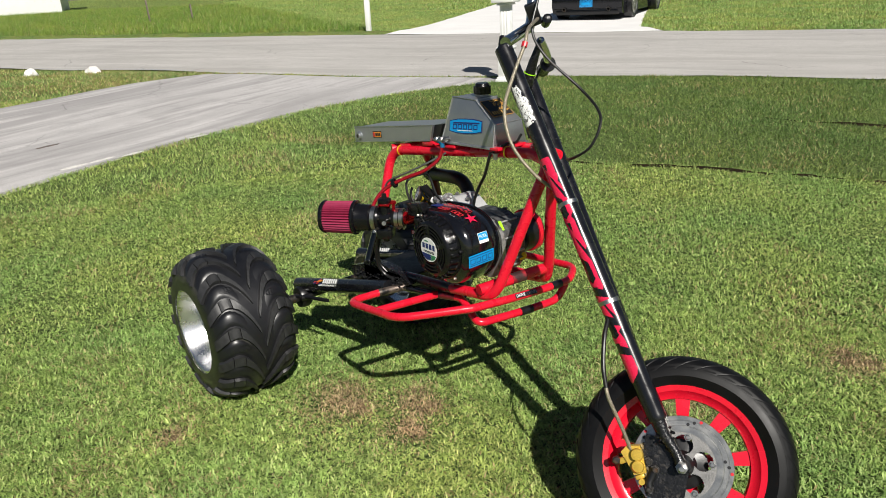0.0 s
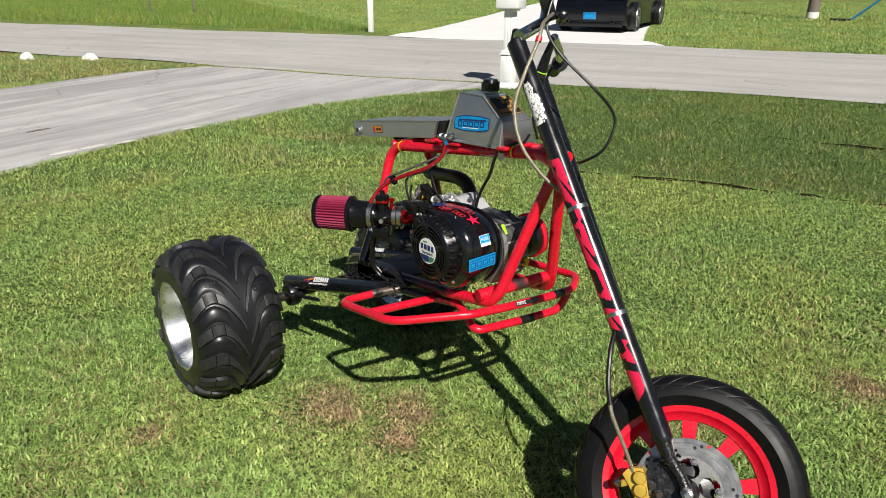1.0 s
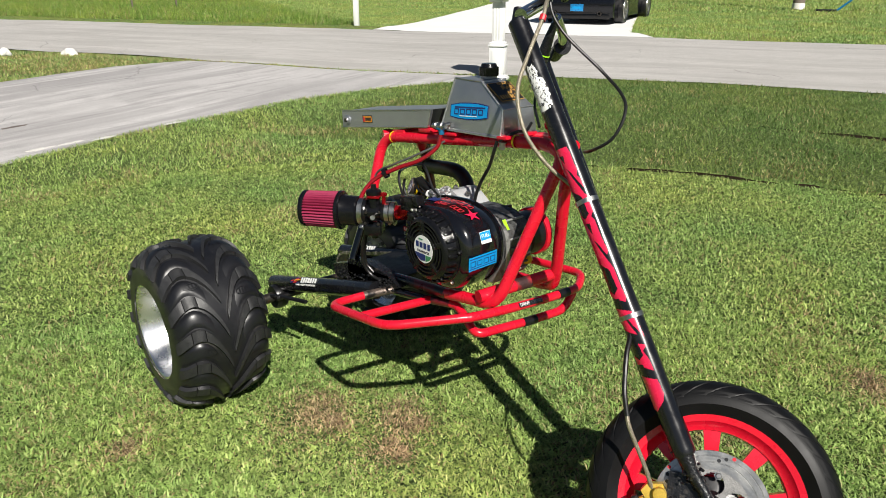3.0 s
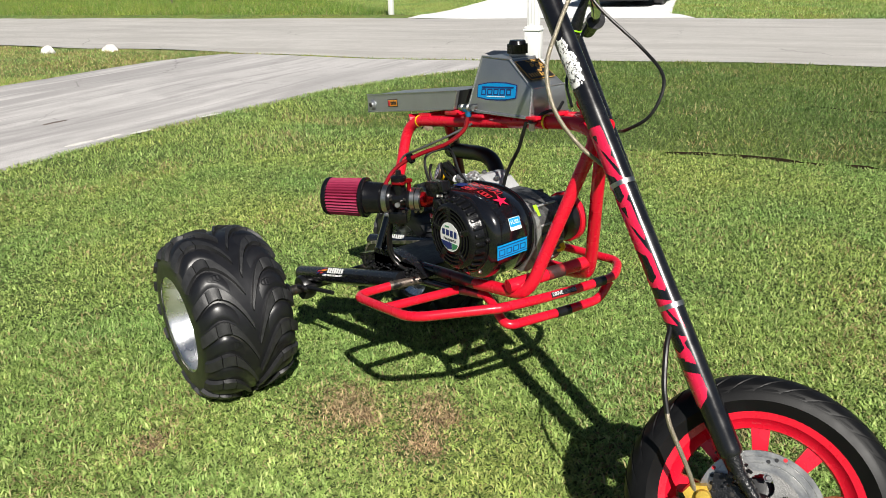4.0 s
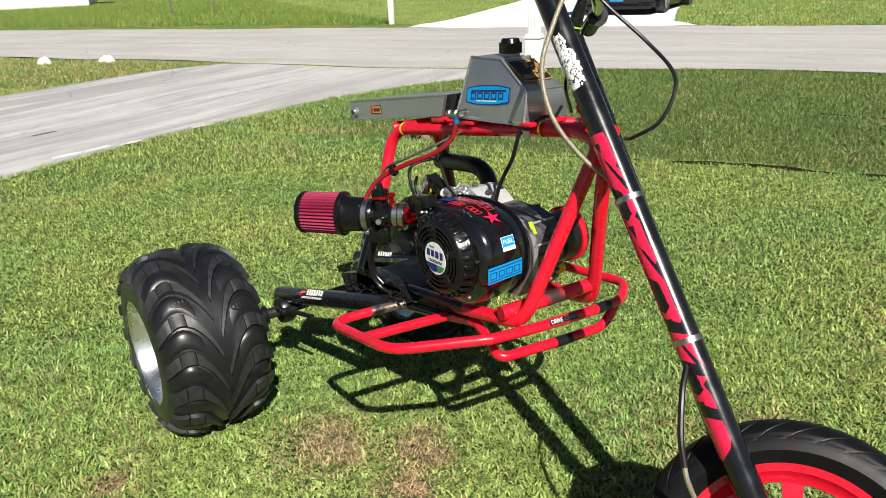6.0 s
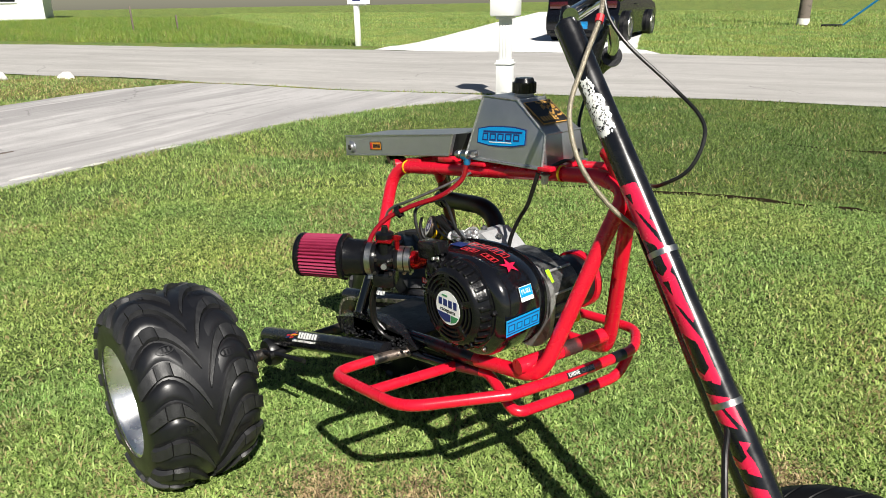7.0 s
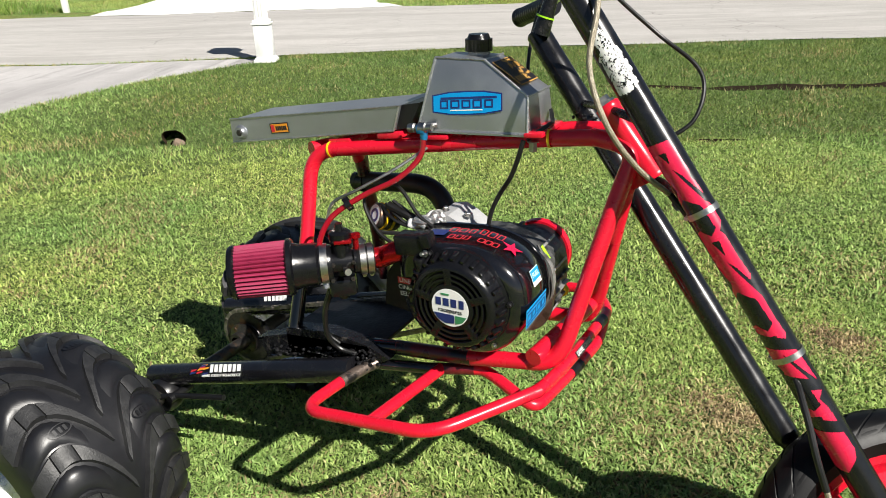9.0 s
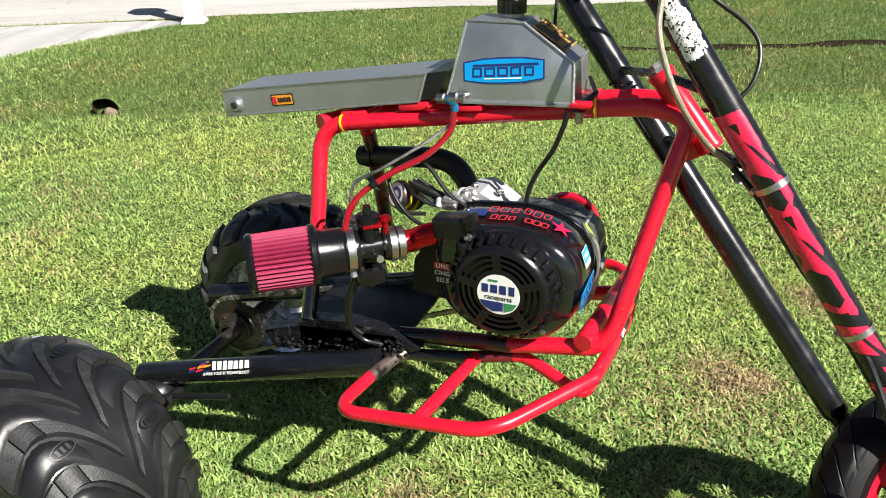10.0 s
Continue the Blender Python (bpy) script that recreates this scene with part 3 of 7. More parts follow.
def glyph_bars(w, h, count, m, mat, parent, seed=0, name="print_mark"):
    """A row of plain bars the size of lettering, as one print."""
    rnd = random.Random(seed)
    bm = bmesh.new()
    step = w / count
    for k in range(count):
        x = -w / 2 + step * (k + 0.5)
        prism(rect(step * rnd.uniform(0.62, 0.84), h * rnd.uniform(0.8, 1.0), x, 0), 0.0004, m, 0, bm)
    return part(name, bm, mat, parent)


def hollow_bars(w, h, count, m, mat, parent, stroke=0.0022, seed=0):
    """A row of plain hollow boxes the size of lettering."""
    rnd = random.Random(seed)
    bm = bmesh.new()
    step = w / count
    for k in range(count):
        x, ww, hh = -w / 2 + step * (k + 0.5), step * rnd.uniform(0.72, 0.84), h * rnd.uniform(0.9, 1.0)
        for bar in (rect(ww, stroke, x, hh / 2), rect(ww, stroke, x, -hh / 2), rect(stroke, hh - stroke, x - ww / 2 + stroke / 2, 0), rect(stroke, hh - stroke, x + ww / 2 - stroke / 2, 0)):
            prism(bar, 0.0004, m, 0, bm)
    return part("print_mark", bm, mat, parent)


# --- frame ---
pipe("frame_tube", [(0.150, -0.045, 0.803), (0.085, -0.062, 0.806), (-0.437, -0.100, 0.745), (-0.430, -0.146, 0.60), (-0.428, -0.170, 0.545)], bend=0.055)
pipe("frame_tube", [(-0.428, -0.169, 0.547), (-0.425, -0.222, 0.425)], mat=BLACK, label="black painted foot of the rear tube")
pipe("frame_tube", [(0.155, -0.020, 0.803), (0.085, 0.000, 0.806), (-0.398, -0.012, 0.750), (-0.412, 0.018, 0.70)], bend=0.03)
pipe("frame_tube", [(-0.411, 0.016, 0.715), (-0.404, 0.038, 0.60), (-0.395, 0.055, 0.42)], mat=DARK_RED, label="dark red upright tube")
pipe("frame_tube", [(-0.437, -0.100, 0.748), (-0.420, -0.06, 0.748), (-0.398, -0.012, 0.750)], bend=0.03)
pipe("frame_tube", [(0.095, -0.058, 0.807), (0.170, -0.068, 0.797), (0.153, -0.088, 0.735), (0.094, -0.184, 0.456), (0.010, -0.194, 0.450), (-0.06, -0.198, 0.438)], bend=0.05)
pipe("frame_tube", [(-0.055, -0.198, 0.438), (-0.205, -0.200, 0.423)], mat=DARK_RED, label="dark red stretch of the lower tube")
pipe("frame_tube", [(-0.203, -0.200, 0.423), (-0.30, -0.210, 0.415)], mat=BLACK)
pipe("frame_tube", [(-0.28, -0.211, 0.418), (-0.44, -0.213, 0.395)], mat=BLACK_WELD, label="black burnt end of the lower tube")
pipe("frame_tube", [(0.166, -0.052, 0.77), (0.155, -0.042, 0.74), (0.094, 0.014, 0.455), (0.06, 0.022, 0.436), (-0.08, 0.02, 0.425), (-0.30, 0.045, 0.40)], bend=0.06)
pipe("cross_tube", [(0.060, -0.208, 0.474), (0.076, -0.110, 0.478)], r=0.0145, bend=0.01)
pipe("cross_tube", [(0.076, -0.110, 0.478), (0.082, -0.066, 0.479)], r=0.0147, mat=RED_WORN, bend=0.01, label="burnt black band on the cross tube")
pipe("cross_tube", [(0.082, -0.066, 0.479), (0.094, 0.016, 0.482)], r=0.0145, bend=0.01)
part("head_tube", lathe([(0, 0), (0.0185, 0.0), (0.0195, 0.002), (0.0195, 0.008), (0.0182, 0.011), (0.0182, 0.124), (0.0195, 0.127), (0.0195, 0.134), (0.0185, 0.136), (0, 0.136)], Matrix.Translation(HEAD_LOW) @ frame_of(HEAD_TOP - HEAD_LOW), 28), RED, trike, "glossy red steering head tube")
part("stem_nut", lathe([(0, 0.136), (0.015, 0.136), (0.015, 0.141), (0.010, 0.142), (0.010, 0.150), (0, 0.151)], Matrix.Translation(HEAD_LOW) @ frame_of(HEAD_TOP - HEAD_LOW), 6), STEEL, trike)
# gusset between head tube and down tubes
bm = prism([(0.150, 0.800), (0.198, 0.765), (0.200, 0.748), (0.168, 0.728), (0.152, 0.74)], 0.022, Matrix(((1, 0, 0, 0), (0, 0, 1, -0.062), (0, 1, 0, 0), (0, 0, 0, 1))), 0.004)
part("gusset", bm, RED, trike)
# seat brackets on the top tubes
for x, z in ((-0.372, 0.760), (-0.262, 0.781)):
    part("seat_bracket", block((0.050, 0.105, 0.012), pose(x, -0.045, z + 0.006, 0, -7, 0), 0.002), RED, trike)
part("seat_bracket", block((0.045, 0.12, 0.008), pose(-0.165, -0.04, 0.792, 0, -6, 0), 0.002), RED, trike)
part("seat_bracket", block((0.032, 0.10, 0.008), pose(0.012, -0.05, 0.810, 0, -6, 0), 0.002), RED, trike)
bolt(pose(0.010, -0.093, 0.800, 180, 0, 0), trike, 0.007, 0.016)
bolt(pose(-0.005, -0.083, 0.816), trike, 0.004, 0.004, BLACK_SATIN)
for p, d in (((-0.392, -0.0970, 0.7500), (1, 0.073, 0.117)), ((0.030, -0.070, 0.801), (1, 0.12, 0.1))):
    band("zip_tie", p, Vector(p) + Vector(d), 0.0142, YELLOW, width=0.004, label="yellow zip tie", screw=False)
part("weld_bump", lathe([(0, -0.006), (0.005, -0.004), (0.006, 0.0), (0.004, 0.006), (0, 0.007)], pose(-0.418, -0.157, 0.575, 0, 90, 0), 8), RED, trike)

# --- foot rails ---
pipe("foot_rail", [(-0.262, -0.300, 0.394), (-0.277, -0.395, 0.392), (-0.022, -0.408, 0.435), (0.090, -0.255, 0.449)], RAIL, bend=0.045)
pipe("foot_rail", [(0.072, -0.280, 0.447), (0.090, -0.255, 0.449), (0.098, -0.145, 0.439), (0.097, -0.02, 0.426), (0.101, 0.094, 0.421), (0.052, 0.168, 0.425), (-0.15, 0.165, 0.41)], RAIL, bend=0.032)
pipe("foot_rail", [(-0.235, -0.225, 0.398), (-0.246, -0.240, 0.396), (-0.262, -0.302, 0.394)], RAIL + 0.0006, BARE_STEEL, bend=0.02, label="scorched bare end of the foot rail")
pipe("foot_rail", [(-0.24, -0.222, 0.392), (-0.13, -0.212, 0.405)], RAIL, BLACK)
pipe("foot_rail", [(-0.132, -0.212, 0.405), (-0.055, -0.190, 0.411)], RAIL, DARK_RED, label="dark red stretch of the rail")
pipe("foot_rail", [(-0.057, -0.190, 0.411), (-0.035, -0.186, 0.412), (0.015, -0.202, 0.400), (0.069, -0.222, 0.386), (0.087, -0.055, 0.377), (0.095, 0.050, 0.374), (0.097, 0.080, 0.414)], RAIL, bend=0.028)
pipe("foot_rail", [(-0.112, -0.208, 0.407), (-0.137, -0.396, 0.412)], RAIL, bend=0.01)
for a, b in (((0.0843, -0.085, 0.3782), (0.0881, -0.045, 0.3768)), ((0.0984, 0.02, 0.4245), (0.0997, 0.056, 0.4228))):
    pipe("tape_band", [a, b], RAIL + 0.0007, BLACK_SATIN, label="black tape round the rail")

# --- rear arms and axle ---
ARM_A, ARM_B = Vector((-0.262, -0.263, 0.3975)), Vector((-0.790, -0.285, 0.254))
arm = pipe("rear_arm", [ARM_A, ARM_B], 0.0232, TUBE_BLACK, seg=24, label="thick black tube carrying the axle")
arm_far = pipe("rear_arm", [(-0.245, 0.030, 0.405), (-0.850, 0.010, 0.268)], 0.0232, TUBE_BLACK, seg=24, label="thick black tube carrying the axle")


def crusty(points, r, seed, n=90):
    """A rough weld bead along a path."""
    rnd = random.Random(seed)
    bm = bmesh.new()
    path = [Vector(p) for p in points]
    for k in range(n):
        f = rnd.random() * (len(path) - 1)
        i = min(int(f), len(path) - 2)
        p = path[i].lerp(path[i + 1], f - i) + Vector((rnd.gauss(0, r), rnd.gauss(0, r), rnd.gauss(0, r * 0.5)))
        bmesh.ops.create_icosphere(bm, subdivisions=1, radius=rnd.uniform(0.002, 0.005), matrix=Matrix.Translation(p) @ Matrix.Diagonal((rnd.uniform(0.7, 1.6), rnd.uniform(0.7, 1.6), rnd.uniform(0.5, 1), 1)))
    return bm


part("weld_bead", crusty([(-0.24, -0.235, 0.418), (-0.31, -0.232, 0.405), (-0.40, -0.225, 0.385), (-0.47, -0.225, 0.368)], 0.010, 3, 240), MATTE_BLACK, trike, "lumpy black weld along the arm")
part("weld_bead", crusty([(-0.245, -0.25, 0.405), (-0.262, -0.235, 0.395), (-0.235, -0.232, 0.402)], 0.006, 5, 40), MATTE_BLACK, trike)
part("axle_plate", prism([(-0.24, 0.405), (-0.25, 0.43), (-0.44, 0.412), (-0.52, 0.385), (-0.50, 0.352), (-0.40, 0.368)], 0.03, Matrix(((1, 0, 0, 0), (0, 0, 1, -0.232), (0, 1, 0, 0), (0, 0, 0, 1))), 0.004), BLACK_WELD, trike)
part("arm_gusset", prism([(-0.44, 0.372), (-0.44, 0.425), (-0.34, 0.440), (-0.25, 0.432), (-0.205, 0.414), (-0.25, 0.388)], 0.030, Matrix(((1, 0, 0, 0), (0, 0, 1, -0.232), (0, 1, 0, 0), (0, 0, 0, 1))), 0.006), BLACK_WELD, trike, "black plate joining arm and frame")
part("axle_plate", block((0.25, 0.20, 0.008), pose(-0.36, -0.12, 0.402, 0, -9, 0), 0.003), MATTE_BLACK, trike)
part("rear_axle", sweep([Vector((-0.745, -0.50, 0.228)), Vector((-0.745, 0.16, 0.228))], 0.0155, 18), STEEL_DARK, trike, "oily steel rear axle")
for y in (-0.30, -0.02):
    part("axle_bearing", lathe([(0.0155, -0.018), (0.034, -0.018), (0.038, -0.010), (0.038, 0.010), (0.034, 0.018), (0.0155, 0.018)], Matrix.Translation((-0.745, y, 0.228)) @ frame_of((0, 1, 0)), 24), BLACK_SATIN, trike)
part("axle_collar", lathe([(0.0155, -0.02), (0.024, -0.02), (0.026, -0.015), (0.026, 0.0), (0.022, 0.002), (0.022, 0.012), (0.026, 0.014), (0.026, 0.02), (0.0155, 0.02)], Matrix.Translation((-0.745, -0.375, 0.228)) @ frame_of((0, 1, 0)), 24), BLACK_SATIN, trike, "black wheel hub collar")
pipe("brake_rod", [(-0.745, -0.33, 0.235), (-0.70, -0.315, 0.245), (-0.57, -0.300, 0.268)], 0.006, BLACK_SATIN, bend=0.02)
pipe("brake_rod", [(-0.70, -0.33, 0.243), (-0.70, -0.27, 0.243)], 0.009, BLACK_SATIN)

SPR = Matrix.Translation((-0.758, -0.030, 0.226)) @ frame_of((0, -1, 0))
teeth = []
for k in range(72):
    a = k * math.tau / 72
    r = 0.066 + (0.0045 if k % 2 else 0.0)
    teeth.append((r * math.cos(a), r * math.sin(a)))
part("sprocket", prism(teeth, 0.005, SPR, 0.0), STEEL_DARK, trike, "oily toothed drive sprocket")
part("sprocket_hub", lathe([(0.0155, -0.02), (0.032, -0.02), (0.032, 0.012), (0.040, 0.014), (0.040, 0.02), (0.024, 0.026), (0.024, 0.042), (0.0155, 0.042)], SPR, 20), STEEL_DARK, trike)
for k in range(4):
    a = k * math.tau / 4 + 0.6
    bolt(SPR @ Matrix.Translation((0.032 * math.cos(a), 0.032 * math.sin(a), 0.018)), trike, 0.005, 0.006, STEEL_DARK)


def chain():
    """Roller-chain links round the sprocket and forward to the engine."""
    c, small = Vector((-0.758, -0.0325, 0.226)), Vector((-0.13, -0.0325, 0.445))
    d = (small - c).normalized()
    up = Vector((-d.z, 0, d.x))
    R, r = 0.070, 0.030
    pts = [small + up * r, c + up * R]
    a0 = math.atan2(up.z, up.x)
    for k in range(1, 18):
        a = a0 + math.pi * k / 18
        pts.append(c + Vector((math.cos(a), 0, math.sin(a))) * R)
    pts += [c - up * R, small - up * r]
    path = []
    for p, q in zip(pts, pts[1:]):
        n = max(1, round((q - p).length / 0.0125))
        path += [p.lerp(q, k / n) for k in range(n)]
    bm = bmesh.new()
    for k, (p, q) in enumerate(zip(path, path[1:])):
        m = basis((p + q) / 2, q - p, (0, 1, 0))
        w = 0.0085 if k % 2 else 0.006
        for s in (-1, 1):
            block((0.0145, 0.0016, 0.0085), m @ Matrix.Translation((0, s * w * 0.5, 0)), 0, bm)
        lathe([(0, -0.004), (0.0038, -0.004), (0.0038, 0.004), (0, 0.004)], m @ Matrix.Translation((0.006, 0, 0)) @ Matrix.Rotation(math.pi / 2, 4, "X"), 6, bm)
    return bm


part("drive_chain", chain(), CHAIN, trike, "oily roller chain")

# --- fork ---
FORK_R = [Vector((0.047, -0.095, 1.058)), Vector((0.578, -0.175, 0.328))]
FORK_L = [Vector((-0.062, 0.105, 0.946)), Vector((0.445, -0.058, 0.335))]


def leg(ends, r, label):
    a, b = ends
    m = Matrix.Translation(a) @ frame_of(b - a)
    n = (b - a).length
    return part("fork_leg", lathe([(0, 0.0), (r * 0.9, 0.0), (r, 0.003), (r, 0.008), (r, n * 0.5), (r, n - 0.012), (r, n - 0.004), (r * 0.92, n), (0, n)], m, 32), TUBE_BLACK, trike, label)


LEG = 0.0215
leg_r = leg(FORK_R, LEG, "long black fork tube with torn red and white vinyl")
leg(FORK_L, LEG, "long plain black fork tube")


def wrapped(name, shapes, ends, r, mat, parent, turn0, label=""):
    """Vinyl shapes laid round a tube. Each shape is an outline of (metres along from the top, degrees round)."""
    a, b = ends
    axis = (b - a).normalized()
    toward = Vector((0.5, -0.83, 0.25))
    toward = (toward - axis * toward.dot(axis)).normalized()
    side = axis.cross(toward)
    bm = bmesh.new()
    for outline in shapes:
        flat = bmesh.new()
        flat.faces.new([flat.verts.new((u, v / 1000, 0)) for u, v in outline])
        bmesh.ops.triangulate(flat, faces=flat.faces[:])
        bmesh.ops.subdivide_edges(flat, edges=[e for e in flat.edges if abs(e.verts[0].co.y - e.verts[1].co.y) > 0.008], cuts=3, use_grid_fill=True)
        for v in flat.verts:
            ang = -radians(v.co.y * 1000 + turn0)
            v.co = a + axis * v.co.x + (toward * math.cos(ang) + side * math.sin(ang)) * (r + 0.0007)
        join(bm, flat)
    return part(name, bm, mat, parent, label, angle=80)


def vinyl_band():
    """One red band with a ragged edge down the tube, and black slashes laid over it."""
    rnd = random.Random(41)
    u, edge = 0.292, []
    while u < 0.80:
        d = rnd.uniform(0.045, 0.095)
        top = rnd.uniform(18, 42)
        for f in (0.0, 0.12, 0.5, 0.8):
            edge.append((u + d * f, top * (0.7 + 0.3 * f) * rnd.uniform(0.85, 1.1)))
        edge.append((u + d * 0.94, rnd.uniform(2, 18)))
        u += d + rnd.uniform(0.002, 0.010)
    band_shape = [(0.286, -88)] + edge + [(edge[-1][0] + 0.016, -40), (edge[-1][0] + 0.006, -88)]
    shards = []
    u, k = 0.304, 0
    while u < 0.76:
        if k % 3 == 0:
            v, h = rnd.uniform(-34, -22), rnd.uniform(0.018, 0.028)
            shards.append([(u, v - 14), (u + 0.002, v + 14), (u + h, v + 6)])
            u += h + 0.008
        elif k % 3 == 1:
            h = rnd.uniform(0.050, 0.070)
            shards.append([(u, -30), (u + h * 0.4, -14), (u + h, 14), (u + h * 1.25, 48), (u + h * 0.98, 34), (u + h * 0.55, 6), (u + h * 0.2, -12)])
            shards.append([(u + 0.004, -88), (u + h * 0.5, -60), (u + h * 0.8, -88)])
            u += h * 0.75
        else:
            h = rnd.uniform(0.040, 0.055)
            shards.append([(u + h * 0.2, -88), (u, -56), (u + h * 0.35, -8), (u + h * 1.1, -2), (u + h * 1.25, -30), (u + h, -60), (u + h * 1.05, -88)])
            u += h * 1.25 + 0.008
        k += 1
    for u in (0.590, 0.655, 0.722):
        shards.append([(u, -88), (u + 0.012, -30), (u + 0.030, 44), (u + 0.046, 44), (u + 0.034, -20), (u + 0.024, -88)])
    return band_shape, shards


def inside(u, v, outline):
    """Whether a point lies in an outline."""
    hit = False
    for (u0, v0), (u1, v1) in zip(outline, outline[1:] + outline[:1]):
        if (v0 > v) != (v1 > v) and u < u0 + (v - v0) / (v1 - v0) * (u1 - u0):
            hit = not hit
    return hit


def vinyl_cells(band_shape, shards, ends, r, turn0):
    """The red vinyl as small cells bent round the tube, left out where the cuts show the black tube."""
    a, b = ends
    axis = (b - a).normalized()
    toward = Vector((0.5, -0.83, 0.25))
    toward = (toward - axis * toward.dot(axis)).normalized()
    side = axis.cross(toward)
    du, dv = 0.0010, 2.4
    boxes = [(min(p[0] for p in o), max(p[0] for p in o), o) for o in shards]
    bm, made = bmesh.new(), {}

    def corner(i, j):
        if (i, j) not in made:
            ang = -radians(-100 + j * dv + turn0)
            made[i, j] = bm.verts.new(a + axis * (0.28 + i * du) + (toward * math.cos(ang) + side * math.sin(ang)) * (r + 0.0005))
        return made[i, j]

    for i in range(560):
        u = 0.28 + (i + 0.5) * du
        near = [o for lo, hi, o in boxes if lo <= u <= hi]
        for j in range(72):
            v = -100 + (j + 0.5) * dv
            if inside(u, v, band_shape) and not any(inside(u, v, o) for o in near):
                bm.faces.new((corner(i, j), corner(i + 1, j), corner(i + 1, j + 1), corner(i, j + 1)))
    return bm


band_shape, shards = vinyl_band()
part("vinyl_wrap", vinyl_cells(band_shape, shards, FORK_R, LEG, -6), DECAL_RED, leg_r, "ragged red vinyl band with black cuts", angle=80)


def torn(u0, u1, v0, v1, seed, n=46, size=1.0):
    """Flakes of a torn white sticker."""
    rnd = random.Random(seed)
    out = []
    for _ in range(n):
        u, v = rnd.uniform(u0, u1), rnd.uniform(v0, v1)
        su, sv = size * rnd.uniform(0.0015, 0.0055), size * rnd.uniform(3, 11)
        out.append([(u + su * math.cos(a) * rnd.uniform(0.5, 1.2), v + sv * math.sin(a) * rnd.uniform(0.5, 1.2)) for a in [k * math.tau / 7 for k in range(7)]])
    return out


wrapped("torn_sticker", torn(0.108, 0.142, -45, 2, 4, 60) + torn(0.140, 0.204, -66, 24, 5, 300), FORK_R, LEG, WHITE_PRINT, leg_r, 0, "torn white sticker with dark scribbles")
wrapped("sticker_scribble", torn(0.115, 0.140, -40, -4, 14, 14, 0.4) + torn(0.143, 0.198, -56, 14, 15, 90, 0.36), FORK_R, LEG + 0.0008, BLACK_PRINT, leg_r, 0)

axis_r = (FORK_R[1] - FORK_R[0]).normalized()
for d, lab in ((0.405, "steel worm-drive clamp"), (0.640, "steel worm-drive clamp")):
    p = FORK_R[0] + axis_r * d
    band("hose_clamp", p, p + axis_r, LEG + 0.0006, STEEL, label=lab)

# triple clamps: dark plates from leg to leg
for z, q in ((0.842, 0.0), (0.742, 0.0)):
    fr = (FORK_R[0].z - z) / (FORK_R[0].z - FORK_R[1].z)
    fl = (FORK_L[0].z - (z - 0.012)) / (FORK_L[0].z - FORK_L[1].z)
    pr, pl = FORK_R[0].lerp(FORK_R[1], fr), FORK_L[0].lerp(FORK_L[1], fl)
    mid = HEAD_LOW.lerp(HEAD_TOP, 0.98 if z > 0.8 else -0.04)
    part("triple_clamp", sweep(smooth_path([pr, mid, pl], 8), 0.0065, 10), BLACK_WELD, trike, "welded black fork bridge")
part("weld_bead", crusty([FORK_L[0].lerp(FORK_L[1], 0.215), FORK_L[0].lerp(FORK_L[1], 0.25)], 0.014, 9, 60), BLACK_WELD, trike)
bolt(pose(0.243, -0.085, 0.722, 60, 0, 30), trike, 0.008, 0.02)

# fork ends, brake caliper
AXLE = Vector((0.44, -0.757, 0.475)).normalized()
HUB = Vector((0.615, -0.128, 0.216))
FW = Matrix.Translation(HUB) @ frame_of(AXLE)
UPW = -(axis_r - AXLE * axis_r.dot(AXLE)).normalized()
end_r = HUB + AXLE * 0.068
part("fork_end", sweep([FORK_R[1] + axis_r * -0.006, FORK_R[1] + axis_r * 0.03, end_r + UPW * 0.03, end_r], [0.017, 0.014, 0.011, 0.013], 14), BLACK_WELD, trike, "crude welded black fork end")
part("weld_bead", crusty([FORK_R[1], FORK_R[1] + axis_r * 0.03, end_r + UPW * 0.03], 0.009, 12, 60), BLACK_WELD, trike)
end_l = HUB - AXLE * 0.075
part("fork_end", sweep([FORK_L[1] + axis_r * -0.006, end_l + UPW * 0.03, end_l], [0.017, 0.012, 0.013], 14), BLACK_WELD, trike)
part("front_axle", lathe([(0, -0.09), (0.0065, -0.09), (0.0065, 0.088), (0, 0.088)], FW, 14), STEEL, trike)
part("axle_nut", lathe([(0, 0.078), (0.013, 0.078), (0.013, 0.081), (0.0105, 0.081), (0.0105, 0.093), (0.006, 0.095), (0.006, 0.100), (0, 0.100)], FW, 6), STEEL, trike)

# front wheel, built on its own axle
front = empty("front_wheel", FW, trike)
RT, RB, HW = 0.226, 0.166, 0.043
arc = [math.pi * k / 18 for k in range(1, 18)]
profile = [(RB, -0.030)] + [(RB + (RT - RB) * math.sin(a) ** 0.62, -HW * math.cos(a)) for a in arc] + [(RB, 0.030)]
part("tyre", lathe(profile, Matrix(), 80), RUBBER_ROAD, front, "black street tyre with curved grooves")


